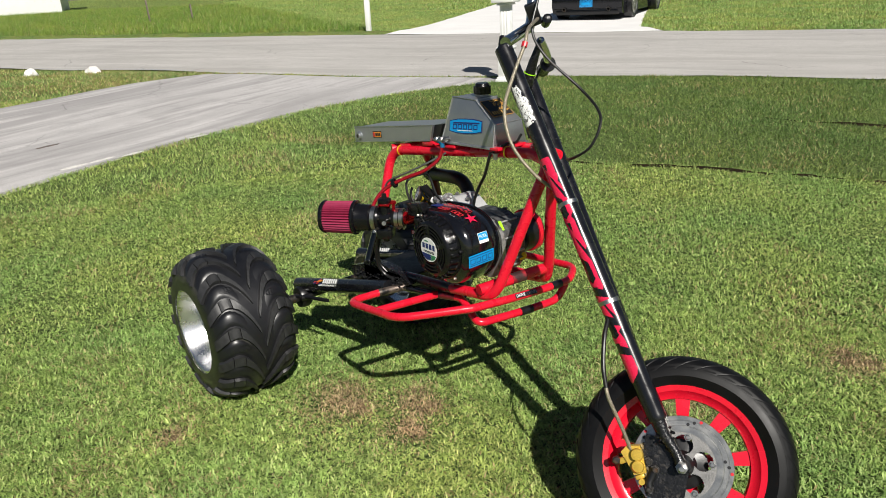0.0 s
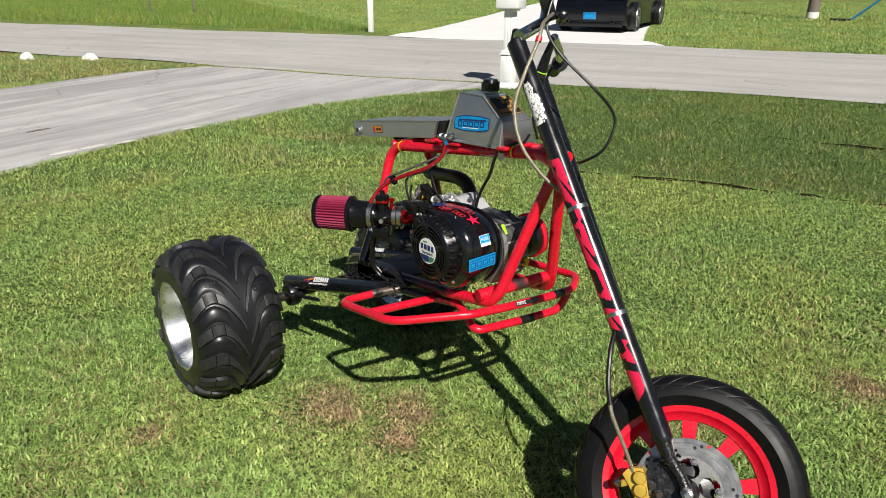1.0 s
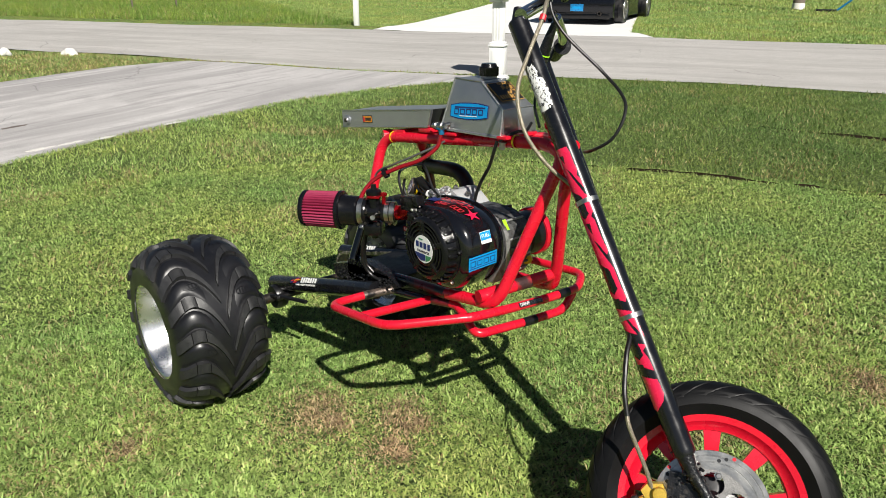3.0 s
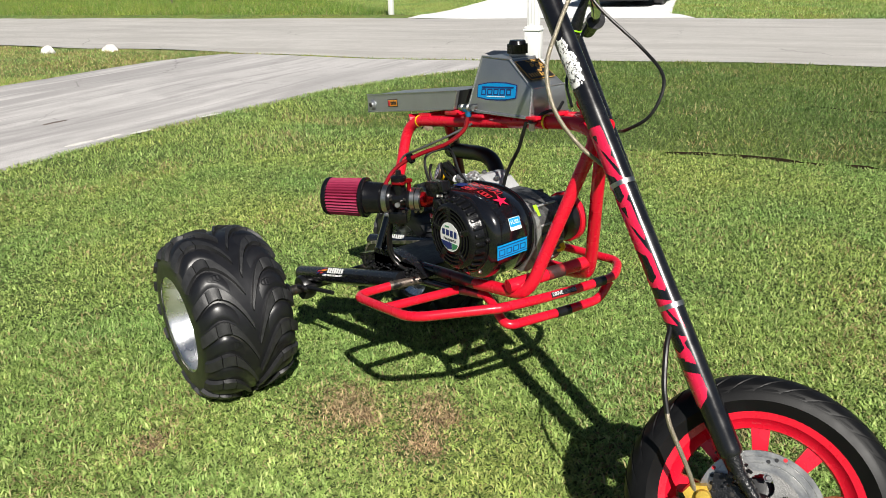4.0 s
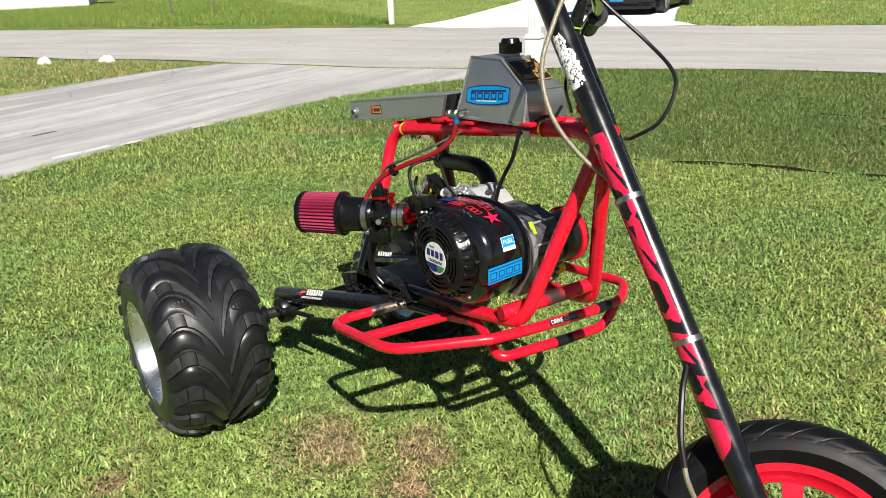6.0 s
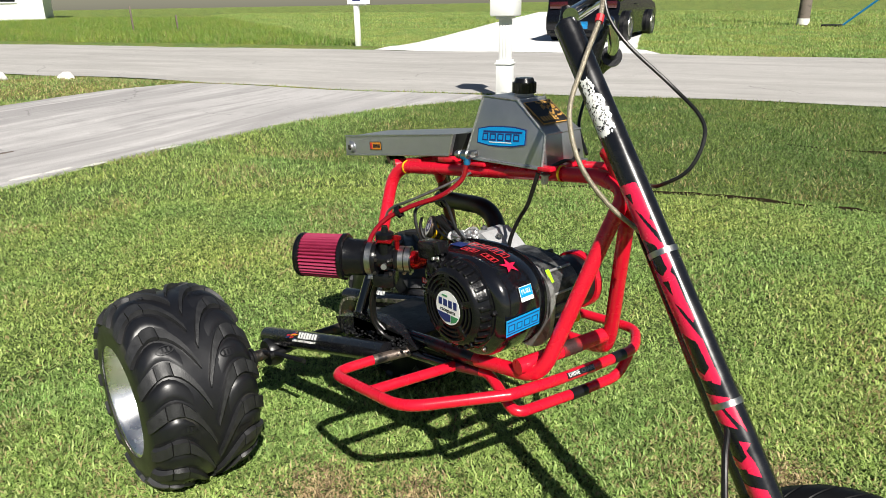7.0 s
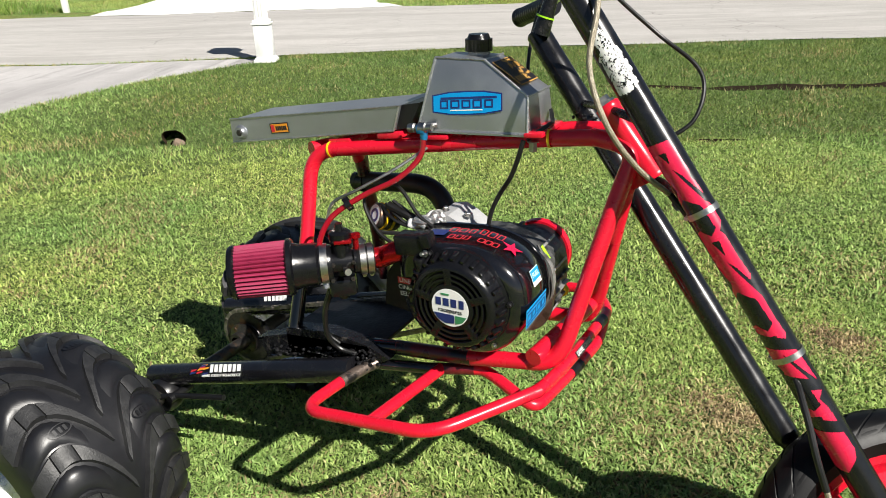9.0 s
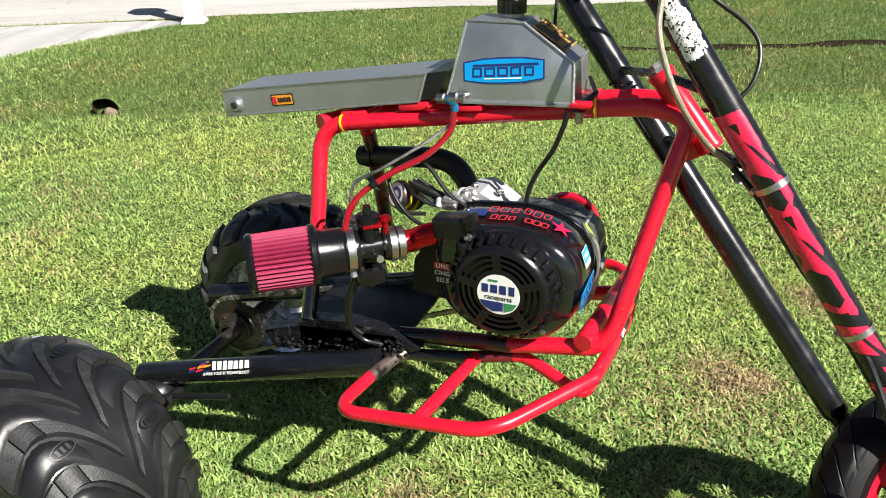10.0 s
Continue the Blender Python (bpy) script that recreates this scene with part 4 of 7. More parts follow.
def tread_strip():
    """One raised tread block on the street tyre, beside its groove."""
    bm = bmesh.new()
    rows = []
    for k in range(7):
        f = k / 6
        a = math.pi * (0.50 - 0.36 * f)
        r, h = RB + (RT - RB) * math.sin(a) ** 0.62, HW * math.cos(a)
        t0 = 0.30 * f ** 1.4
        row = []
        for s, lift in ((0.004, -0.001), (0.008, 0.0018), (0.178, 0.0018), (0.182, -0.001)):
            ang, rr = t0 + s, r + lift * (1 if f < 0.95 else 0.2)
            row.append(bm.verts.new((rr * math.cos(ang), rr * math.sin(ang), h)))
        rows.append(row)
    for a, b in zip(rows, rows[1:]):
        for k in range(3):
            bm.faces.new((a[k], a[k + 1], b[k + 1], b[k]))
    return bm


strip = part("tread_block", tread_strip(), RUBBER_ROAD, front)
flip = Matrix.Rotation(math.pi, 4, "X")
for k in range(62):
    ob = strip if k == 0 else new("tread_block", strip.data)
    ob.parent = front
    ob.matrix_basis = Matrix.Rotation((k // 2) * math.tau / 31 + (0.1 if k % 2 else 0), 4, "Z") @ (flip if k % 2 else Matrix())
rim = [(RB, -0.030), (RB + 0.009, -0.033), (RB + 0.010, -0.027), (RB - 0.005, -0.022), (RB - 0.013, -0.008), (RB - 0.016, 0.0), (RB - 0.013, 0.008), (RB - 0.005, 0.022), (RB + 0.010, 0.027), (RB + 0.009, 0.033), (RB, 0.030), (RB - 0.012, 0.027), (RB - 0.020, 0.016), (RB - 0.030, 0.012), (RB - 0.033, 0.0), (RB - 0.030, -0.012), (RB - 0.012, -0.027), (RB, -0.030)]
part("rim", lathe(rim, Matrix(), 64), RED, front, "bright red cast rim")
for k in range(9):
    a = k * math.tau / 9 + 0.25
    bm = prism([(0.035, -0.012), (0.100, -0.0125), (0.140, -0.016), (0.140, 0.016), (0.100, 0.0125), (0.035, 0.012)], 0.018, Matrix.Rotation(a, 4, "Z") @ Matrix.Translation((0, 0, -0.009)), 0.004)
    part("spoke", bm, RED, front)
part("hub", lathe([(0, -0.055), (0.020, -0.055), (0.022, -0.045), (0.050, -0.035), (0.052, 0.028), (0.030, 0.034), (0.022, 0.05), (0.018, 0.058), (0, 0.058)], Matrix(), 32), BLACK_SATIN, front)


def disc_bm():
    """A drilled brake disc with a slotted carrier."""
    bm = bmesh.new()
    lathe([(0.064, 0.0400), (0.102, 0.0400), (0.1025, 0.0405), (0.1025, 0.0440), (0.102, 0.0445), (0.094, 0.0445), (0.0935, 0.0441), (0.0925, 0.0441), (0.092, 0.0445), (0.083, 0.0445), (0.0825, 0.0441), (0.0815, 0.0441), (0.081, 0.0445), (0.064, 0.0445), (0.064, 0.0400)], Matrix(), 72, bm)
    return bm


part("brake_disc", disc_bm(), DISC, front, "drilled steel brake disc")


def carrier_bm(z0, z1):
    """A round carrier plate with five round openings."""
    holes = [(0.043 * math.cos(k * math.tau / 5 + 0.35), 0.043 * math.sin(k * math.tau / 5 + 0.35)) for k in range(5)]
    bm = bmesh.new()
    na, radii = 180, [0.014 + 0.054 * k / 24 for k in range(25)]
    for z in (z0, z1):
        grid = [[bm.verts.new((r * math.cos(k * math.tau / na), r * math.sin(k * math.tau / na), z)) for k in range(na)] for r in radii]
        for i in range(24):
            for k in range(na):
                r, t = (radii[i] + radii[i + 1]) / 2, (k + 0.5) * math.tau / na
                if all(math.hypot(r * math.cos(t) - hx, r * math.sin(t) - hy) > 0.0200 for hx, hy in holes):
                    bm.faces.new((grid[i][k], grid[i + 1][k], grid[i + 1][(k + 1) % na], grid[i][(k + 1) % na]))
    bmesh.ops.delete(bm, geom=[v for v in bm.verts if not v.link_faces], context="VERTS")
    return bm


part("disc_carrier", carrier_bm(0.0405, 0.0458), CARRIER, front, "grey cast carrier with round openings")
for k in range(15):
    a = (k // 3) * math.tau / 5 + (k % 3) * 0.13
    r = 0.098 - 0.006 * (k % 3)
    plate("drill_hole", circle(0.0035, 10), Matrix.Translation((r * math.cos(a), r * math.sin(a), 0.0446)), RED_PRINT if k % 3 == 0 else BLACK_PRINT, front, 0.0003)
for k in range(5):
    a = k * math.tau / 5 + 0.2
    bolt(Matrix.Translation((0.060 * math.cos(a), 0.060 * math.sin(a), 0.0455)), front, 0.0055, 0.004)

# caliper on a black bracket behind the leg
E1 = AXLE.cross(UPW)


def wheel_at(u, v, h):
    """A place in the wheel's plane: u forward of the hub, v up along the leg, h out along the axle."""
    return HUB + E1 * u + UPW * v + AXLE * h


def wheel_pose(u, v, h):
    p = wheel_at(u, v, h)
    return Matrix(((E1.x, UPW.x, AXLE.x, p.x), (E1.y, UPW.y, AXLE.y, p.y), (E1.z, UPW.z, AXLE.z, p.z), (0, 0, 0, 1)))


cal = empty("brake_caliper", wheel_pose(0.084, 0.040, 0.056), trike)
part("caliper_body", prism([(-0.012, -0.030), (0.014, -0.026), (0.018, 0.004), (0.022, 0.026), (0.006, 0.034), (-0.020, 0.026), (-0.018, 0.0)], 0.030, Matrix.Translation((0, 0, -0.015)), 0.005), GOLD, cal, "gold painted brake caliper body")
for u, v in ((-0.008, 0.011), (-0.001, -0.012)):
    part("piston_boss", lathe([(0, 0.013), (0.0132, 0.013), (0.0132, 0.023), (0.0115, 0.026), (0, 0.027)], Matrix.Translation((u, v, 0)), 24), GOLD, cal)
part("caliper_ear", block((0.026, 0.014, 0.014), Matrix.Translation((0.022, 0.008, 0.004)), 0.004), GOLD, cal)
part("caliper_ear", block((0.020, 0.010, 0.012), Matrix.Translation((0.004, -0.034, 0.006)), 0.003), GOLD, cal)
part("caliper_ear", lathe([(0, -0.01), (0.0065, -0.01), (0.0065, 0.012), (0, 0.012)], Matrix.Translation((0.004, -0.044, 0.006)), 14), GOLD, cal)
part("banjo_bolt", lathe([(0, -0.010), (0.009, -0.010), (0.009, 0.010), (0.006, 0.012), (0, 0.012)], Matrix.Translation((0.038, 0.012, 0.004)), 6), STEEL_DARK, cal)
bm = prism([(0.045, 0.082), (0.018, 0.066), (-0.006, 0.020), (-0.012, -0.010), (0.020, -0.060), (0.062, -0.058), (0.092, -0.034), (0.090, -0.012), (0.066, 0.008), (0.064, 0.050)], 0.008, wheel_pose(0, 0, 0.050), 0.002)
part("caliper_bracket", bm, BLACK_WELD, trike, "black bracket holding the caliper")
part("torque_arm", sweep([wheel_at(0.054, 0.012, 0.062), wheel_at(0.076, -0.010, 0.062), wheel_at(0.082, -0.030, 0.062)], [0.010, 0.009, 0.010], 12), BLACK_SATIN, trike)
for u, v in ((0.053, 0.011), (0.080, -0.023), (0.060, 0.030)):
    bolt(wheel_pose(u, v, 0.068), trike, 0.0065, 0.006, STEEL_DARK)

# --- handlebars ---
part("handlebar", tube([(0.060, -0.100, 1.070), (-0.008, 0.057, 1.096), (-0.030, 0.085, 1.175)], 0.0135, 0.025, 20), CHROME, trike, "chrome bent handlebar")
part("riser", sweep([FORK_R[0], Vector((0.040, -0.085, 1.082))], [0.013, 0.011], 14), BLACK_WELD, trike)
part("lever_bracket", block((0.022, 0.030, 0.055), pose(0.015, 0.040, 1.125, 20, 10, -40), 0.004), BLACK_SATIN, trike)
part("lever_bracket", lathe([(0, -0.02), (0.011, -0.02), (0.012, 0.02), (0, 0.025)], pose(0.045, 0.055, 1.108, 70, 0, 50), 14), BLACK_PLASTIC, trike)
left_plate = prism([(0, -0.012), (0.10, -0.006), (0.115, 0.0), (0.10, 0.028), (0.055, 0.034), (0, 0.016)], 0.005, basis((-0.045, 0.078, 0.955), (0.035, 0.017, 0.106), (-0.4, 0.8, -0.2)), 0.0015)
part("handlebar_plate", left_plate, CHROME, trike, "polished flat handlebar riser")
part("handlebar_plate", sweep([Vector((-0.045, 0.078, 0.945)), Vector((-0.030, 0.085, 1.000)), Vector((-0.012, 0.094, 1.058))], [0.016, 0.012, 0.006], 12), BLACK_WELD, trike)
band("zip_tie", (-0.038, 0.0815, 0.974), (-0.03, 0.085, 1.0), 0.0150, LIME, width=0.0028, label="lime zip tie", screw=False)
G0, G1 = Vector((-0.070, 0.185, 0.985)), Vector((-0.160, 0.262, 0.955))
gm = Matrix.Translation(G0) @ frame_of(G1 - G0)
prof = [(0, -0.01), (0.021, -0.01), (0.022, -0.004), (0.016, 0.0)]
for k in range(12):
    prof += [(0.0165, 0.004 + k * 0.009), (0.0178, 0.006 + k * 0.009), (0.0178, 0.010 + k * 0.009), (0.0165, 0.012 + k * 0.009)]
part("grip", lathe(prof + [(0.019, 0.116), (0.019, 0.122), (0, 0.122)], gm, 22), BLACK_PLASTIC, trike, "ribbed black rubber grip")
part("handlebar", tube([(-0.012, 0.094, 1.058), (-0.03, 0.14, 1.015), G0], 0.011, 0.02, 14), CHROME, trike)

# --- hoses and cables on the fork ---
hose("brake_hose", [(0.035, 0.035, 1.115), (0.085, -0.050, 1.098), (0.104, -0.082, 1.066), (0.118, -0.135, 1.00), (0.120, -0.165, 0.93), (0.150, -0.172, 0.855), (0.190, -0.145, 0.79), (0.232, -0.105, 0.742)], 0.0042, BRAID, label="braided steel brake hose")
part("hose_tie", lathe([(0.0045, -0.006), (0.007, -0.006), (0.007, 0.006), (0.0045, 0.006)], Matrix.Translation((0.104, -0.082, 1.066)) @ frame_of((0.1, -0.3, -0.5)), 10), RED_PRINT, trike, "red tie round the hoses")
hose("brake_hose", [(0.232, -0.105, 0.742), (0.275, -0.115, 0.70), (0.345, -0.128, 0.61), (0.425, -0.16, 0.53), (0.455, -0.205, 0.49), (0.478, -0.235, 0.44), (0.496, -0.246, 0.40)], 0.0048, RUBBER_HOSE, label="ribbed black brake hose sleeve")
hose("brake_hose", [(0.492, -0.244, 0.41), (0.505, -0.248, 0.38), (0.535, -0.235, 0.31), (0.550, -0.225, 0.262)], 0.0040, BRAID, label="braided steel end of the brake hose")
hose("throttle_cable", [(0.040, 0.030, 1.16), (0.050, 0.000, 1.09), (0.085, 0.010, 1.030), (0.160, 0.050, 0.955), (0.225, 0.040, 0.910), (0.246, 0.020, 0.875), (0.238, -0.005, 0.830), (0.200, -0.02, 0.802), (0.165, 0.00, 0.790)], 0.0034, RUBBER_HOSE, label="looped black throttle cable")
hose("throttle_cable", [(-0.085, 0.180, 0.985), (-0.09, 0.15, 0.93), (-0.075, 0.10, 0.86), (-0.02, 0.06, 0.81)], 0.0034, RUBBER_HOSE)

# --- rear wheels ---
TYRE_W, TYRE_R, BEAD = 0.1235, 0.217, 0.128


def tread_r(h):
    return BEAD + (TYRE_R - BEAD) * max(0.0, 1 - (min(abs(h), TYRE_W) / TYRE_W) ** 3.2) ** (1 / 3.2)


def lug_bm(f0, f1, side, width):
    """A block of a swept tread lug, between two fractions of the way from the middle to the shoulder."""
    bm = bmesh.new()
    rows = []
    for k in range(6):
        f = f0 + (f1 - f0) * k / 5
        h = side * (0.004 + 0.117 * f)
        t = 0.46 * (1 - ((0.62 - f) / 0.62) ** 2)
        r = tread_r(h)
        w = width / max(r, 0.15) * (0.52 + 0.48 * min(1, f * 2.0))
        tall = 0.0125 if 0 < k < 5 else 0.0105
        nz = min(1.0, max(0.0, (abs(h) - 0.085) / 0.035))
        row = []
        for s, lift in ((-0.5, -0.004), (-0.40, tall), (0.40, tall), (0.5, -0.004)):
            rr = r + lift * (1 - 0.5 * nz)
            hh = h + side * lift * 0.75 * nz
            ang = t + s * w
            row.append(bm.verts.new((rr * math.cos(ang), rr * math.sin(ang), hh)))
        rows.append(row)
    for a, b in zip(rows, rows[1:]):
        for k in range(3):
            bm.faces.new((a[k], a[k + 1], b[k + 1], b[k]))
    bm.faces.new(rows[0])
    bm.faces.new(rows[-1][::-1])
    return bm


def pillow_bm(side, gap):
    """The rounded swelling of the carcass between two swept lugs."""
    bm = bmesh.new()
    rows = []
    for k in range(9):
        f = 0.16 + 0.80 * k / 8
        h = side * (0.004 + 0.117 * f)
        t = 0.46 * (1 - ((0.62 - f) / 0.62) ** 2) + math.pi / 16
        nz = min(1.0, max(0.0, (abs(h) - 0.085) / 0.035))
        end = min(1.0, f * 2.2 - 0.3, (1.02 - f) * 5)
        row = []
        for j in range(7):
            u = j / 6 * 2 - 1
            lift = 0.0095 * (1 - u ** 4) * max(0.0, end) - 0.0015
            r = tread_r(h) + lift * (1 - 0.5 * nz)
            ang = t + u * gap * 0.5 * (1.25 - 0.25 * min(1, f * 2))
            row.append(bm.verts.new((r * math.cos(ang), r * math.sin(ang), h + side * lift * 0.75 * nz)))
        rows.append(row)
    for a, b in zip(rows, rows[1:]):
        for j in range(6):
            bm.faces.new((a[j], a[j + 1], b[j + 1], b[j]))
    return bm


def rear_wheel(m):
    wheel = empty("rear_wheel", m, trike)
    hs = [TYRE_W * math.sin(math.pi / 2 * f) for f in np.linspace(-1, 1, 33)]
    prof = [(0.123, -0.085), (0.129, -0.108)] + [(tread_r(h) + 0.001, h) for h in hs] + [(0.129, 0.108), (0.123, 0.085)]
    part("tyre", lathe(prof, Matrix(), 96), RUBBER, wheel, "fat knobbly off-road tyre")
    rim = [(0.110, -0.09), (0.127, -0.108), (0.131, -0.106), (0.131, -0.100), (0.118, -0.090), (0.112, -0.05), (0.105, 0.0), (0.112, 0.05), (0.119, 0.100), (0.130, 0.110), (0.1335, 0.115), (0.1335, 0.119), (0.130, 0.121), (0.124, 0.119), (0.119, 0.110), (0.117, 0.088), (0.112, 0.080), (0.110, 0.050), (0.104, 0.036), (0.102, -0.010), (0.090, -0.026), (0.06, -0.034), (0.050, -0.026), (0.030, -0.026), (0.028, 0.0), (0.0, 0.0)]
    part("rim", lathe(rim, Matrix(), 64), ALU_POLISH, wheel, "bare polished aluminium rim")
    for k in range(4):
        a = k * math.tau / 4 + 0.3
        bolt(Matrix.Translation((0.060 * math.cos(a), 0.060 * math.sin(a), -0.027)), wheel, 0.008, 0.012)
    n = 16
    for side in (-1, 1):
        for name, f0, f1 in (("tread_lug", 0.0, 0.48), ("tread_lug", 0.495, 0.735), ("tread_lug", 0.75, 0.975)):
            first = None
            for k in range(n):
                turn = Matrix.Rotation((k + (0.5 if side > 0 else 0.0)) * math.tau / n, 4, "Z")
                if first is None:
                    first = part(name, lug_bm(f0, f1, side, 0.034), RUBBER_LUG, wheel)
                    ob = first
                else:
                    ob = new(name, first.data)
                    ob.parent = wheel
                ob.matrix_basis = turn
    for side in (-1, 1):
        first = None
        for k in range(n):
            if first is None:
                ob = first = part("tread_pillow", pillow_bm(side, 0.235), RUBBER, wheel, angle=80)
            else:
                ob = new("tread_pillow", first.data)
                ob.parent = wheel
            ob.matrix_basis = Matrix.Rotation((k + (0.5 if side > 0 else 0.0)) * math.tau / n, 4, "Z")
    # oval moulded marks between the lugs
    for side in (-1, 1):
        first = None
        for k in range(0, n, 2):
            h = side * 0.060
            if first is None:
                bm = bmesh.new()
                ring = []
                for s in (1.0, 0.86):
                    ring.append([bm.verts.new((0, 0, 0)) for _ in range(20)])
                    for j, v in enumerate(ring[-1]):
                        a = j * math.tau / 20
                        hh = h + 0.019 * s * math.cos(a)
                        t = 0.63 + 0.045 * s * math.sin(a)
                        r = tread_r(hh) + 0.0090
                        v.co = (r * math.cos(t), r * math.sin(t), hh)
                for j in range(20):
                    bm.faces.new((ring[0][j], ring[0][(j + 1) % 20], ring[1][(j + 1) % 20], ring[1][j]))
                for j in range(3):
                    hh = h + (j - 1) * 0.008
                    vs = []
                    for dh, dt in ((-0.0022, -0.022), (0.0022, -0.022), (0.0022, 0.022), (-0.0022, 0.022)):
                        r = tread_r(hh + dh) + 0.0090
                        vs.append(bm.verts.new((r * math.cos(0.63 + dt), r * math.sin(0.63 + dt), hh + dh)))
                    bm.faces.new(vs)
                first = part("moulded_mark", bm, RUBBER, wheel)
                ob = first
            else:
                ob = new("moulded_mark", first.data)
                ob.parent = wheel
            ob.matrix_basis = Matrix.Rotation((k + (0.5 if side > 0 else 0.0)) * math.tau / n, 4, "Z")
    return wheel


# seen from the front the lug points run downwards
RW = Matrix.Translation((-0.745, -0.555, 0.230)) @ Matrix.Scale(1.05, 4) @ Matrix(((1, 0, 0, 0), (0, 0, -1, 0), (0, 1, 0, 0), (0, 0, 0, 1)))
right_wheel = rear_wheel(RW)
copy_thing(right_wheel, Matrix.Translation((-0.748, 0.190, 0.214)) @ Matrix.Scale(0.97, 4) @ Matrix(((1, 0, 0, 0), (0, 0, 1, 0), (0, -1, 0, 0), (0, 0, 0, 1))))

# --- seat ---
SIDE = Matrix(((1, 0, 0, 0), (0, 0, 1, 0), (0, 1, 0, 0), (0, 0, 0, 1)))
seat = part("seat", prism([(-0.640, 0.744), (-0.250, 0.797), (-0.236, 0.842), (-0.640, 0.787)], 0.128, Matrix.Translation((0, -0.097, 0)) @ SIDE, 0.0025), ALU, trike, "flat brushed aluminium seat box")
part("seat_end", prism([(-0.250, 0.797), (-0.222, 0.803), (-0.200, 0.848), (-0.236, 0.842)], 0.112, Matrix.Translation((0, -0.089, 0)) @ SIDE, 0.002), BLACK_SATIN, trike, "black recessed wedge behind the tank")
part("seat_stripe", prism([(-0.60, -0.002), (-0.27, -0.016), (-0.27, 0.006), (-0.60, 0.002)], 0.0008, Matrix.Translation((0, -0.06, 0)) @ basis((0, 0, 0.868), (1, 0, 0.131), (0, 1, 0)), 0), BLUE_DECAL, seat, "blue streak of ink on the seat")
sm = Matrix.Translation((-0.613, -0.097, 0.765)) @ frame_of((0, -1, 0))
part("seat_boss", lathe([(0, 0), (0.015, 0), (0.015, 0.002), (0.011, 0.005), (0.010, 0.007), (0.006, 0.007), (0.006, 0.004), (0, 0.004)], sm, 28), ALU, seat)
part("seat_bolt", lathe([(0, 0.003), (0.0065, 0.003), (0.0065, 0.009), (0, 0.010)], sm, 6), STEEL_DARK, seat)
dm = basis((-0.512, -0.0975, 0.7815), (1, 0, 0.134), (0, 0, 1))
plate("decal", rect(0.046, 0.020), dm, BLACK_PRINT, seat, label="small black and orange decal")
plate("decal", rect(0.042, 0.016), dm @ Matrix.Translation((0, 0, 0.0005)), ORANGE, seat)
plate("decal", rect(0.008, 0.013, -0.016), dm @ Matrix.Translation((0, 0, 0.0010)), RED_PRINT, seat)
glyph_bars(0.028, 0.009, 6, dm @ Matrix.Translation((0.005, 0, 0.0012)), BLACK_PRINT, seat, 3)
for a, b in (((-0.640, -0.0975, 0.742), (-0.250, -0.0975, 0.797)), ((-0.250, -0.0975, 0.797), (-0.236, -0.0975, 0.842)), ((-0.640, -0.0975, 0.789), (-0.236, -0.0975, 0.842))):
    part("weld_seam", sweep([Vector(a), Vector(b)], 0.0018, 6), ALU_WELD, seat)

# --- fuel tank ---
TANK = [(-0.203, 0.803), (-0.176, 0.922), (-0.085, 0.921), (-0.004, 0.868), (0.0, 0.810)]


def tank_y(z):
    return -0.093 + 0.2 * (z - 0.803)


bm = bmesh.new()
tr = [bm.verts.new((x, tank_y(z), z)) for x, z in TANK]
tl = [bm.verts.new((x, -0.062 - tank_y(z), z)) for x, z in TANK]
bm.faces.new(tr)
bm.faces.new(tl[::-1])
for k in range(5):
    bm.faces.new((tr[k], tl[k], tl[(k + 1) % 5], tr[(k + 1) % 5]))
bmesh.ops.bevel(bm, geom=bm.edges[:], offset=0.003, segments=2, affect="EDGES", profile=0.5)
tank = part("fuel_tank", bm, ALU, trike, "welded brushed aluminium fuel tank")
for k in range(5):
    (x0, z0), (x1, z1) = TANK[k], TANK[(k + 1) % 5]
    part("weld_seam", sweep([Vector((x0, tank_y(z0), z0)), Vector((x1, tank_y(z1), z1))], 0.0021, 8), ALU_WELD, tank)
for x, z in (TANK[2], TANK[3]):
    part("weld_seam", sweep([Vector((x, tank_y(z), z)), Vector((x, -0.062 - tank_y(z), z))], 0.0018, 8), ALU_WELD, tank)
part("tank_flange", prism([(-0.206, -0.099), (0.004, -0.096), (0.004, 0.034), (-0.206, 0.037)], 0.003, basis((0, 0, 0.806), (1, 0, 0.034), (0, 1, 0)), 0.001), ALU, tank)
# badge on the side
lm = basis((-0.112, tank_y(0.852) - 0.0008, 0.852), (1, 0, 0.088), (0, 0.2, 1))
plate("decal", badge(0.130, 0.040), lm, NAVY, tank, label="blue badge with a dark border")
plate("decal", badge(0.125, 0.035), lm @ Matrix.Translation((0, 0, 0.0006)), BLUE_DECAL, tank)
bm = bmesh.new()
lb = lm @ Matrix.Translation((0, 0, 0.0013))
prism(rect(0.104, 0.0035, 0.004, 0.0085), 0.0004, lb, 0, bm)
part("print_mark", bm, NAVY, tank)
hollow_bars(0.104, 0.012, 5, lb @ Matrix.Translation((0.0, -0.0015, 0)), NAVY, tank, 0.0026, 1)
bm = bmesh.new()
prism(rect(0.06, 0.0018, 0, -0.0115), 0.0004, lb, 0, bm)
part("print_mark", bm, WHITE_PRINT, tank)
# gold and black plate on the slope
gm2 = basis((-0.046, -0.031, 0.8955 + 0.0045), (0, 1, 0), (-0.081, 0, 0.053))
plate("decal", rect(0.072, 0.062), gm2, TAN_PRINT, tank, label="black and gold pictured decal")
plate("decal", rect(0.068, 0.058), gm2 @ Matrix.Translation((0, 0, 0.0006)), BLACK_PRINT, tank)
rnd = random.Random(8)
bm = bmesh.new()
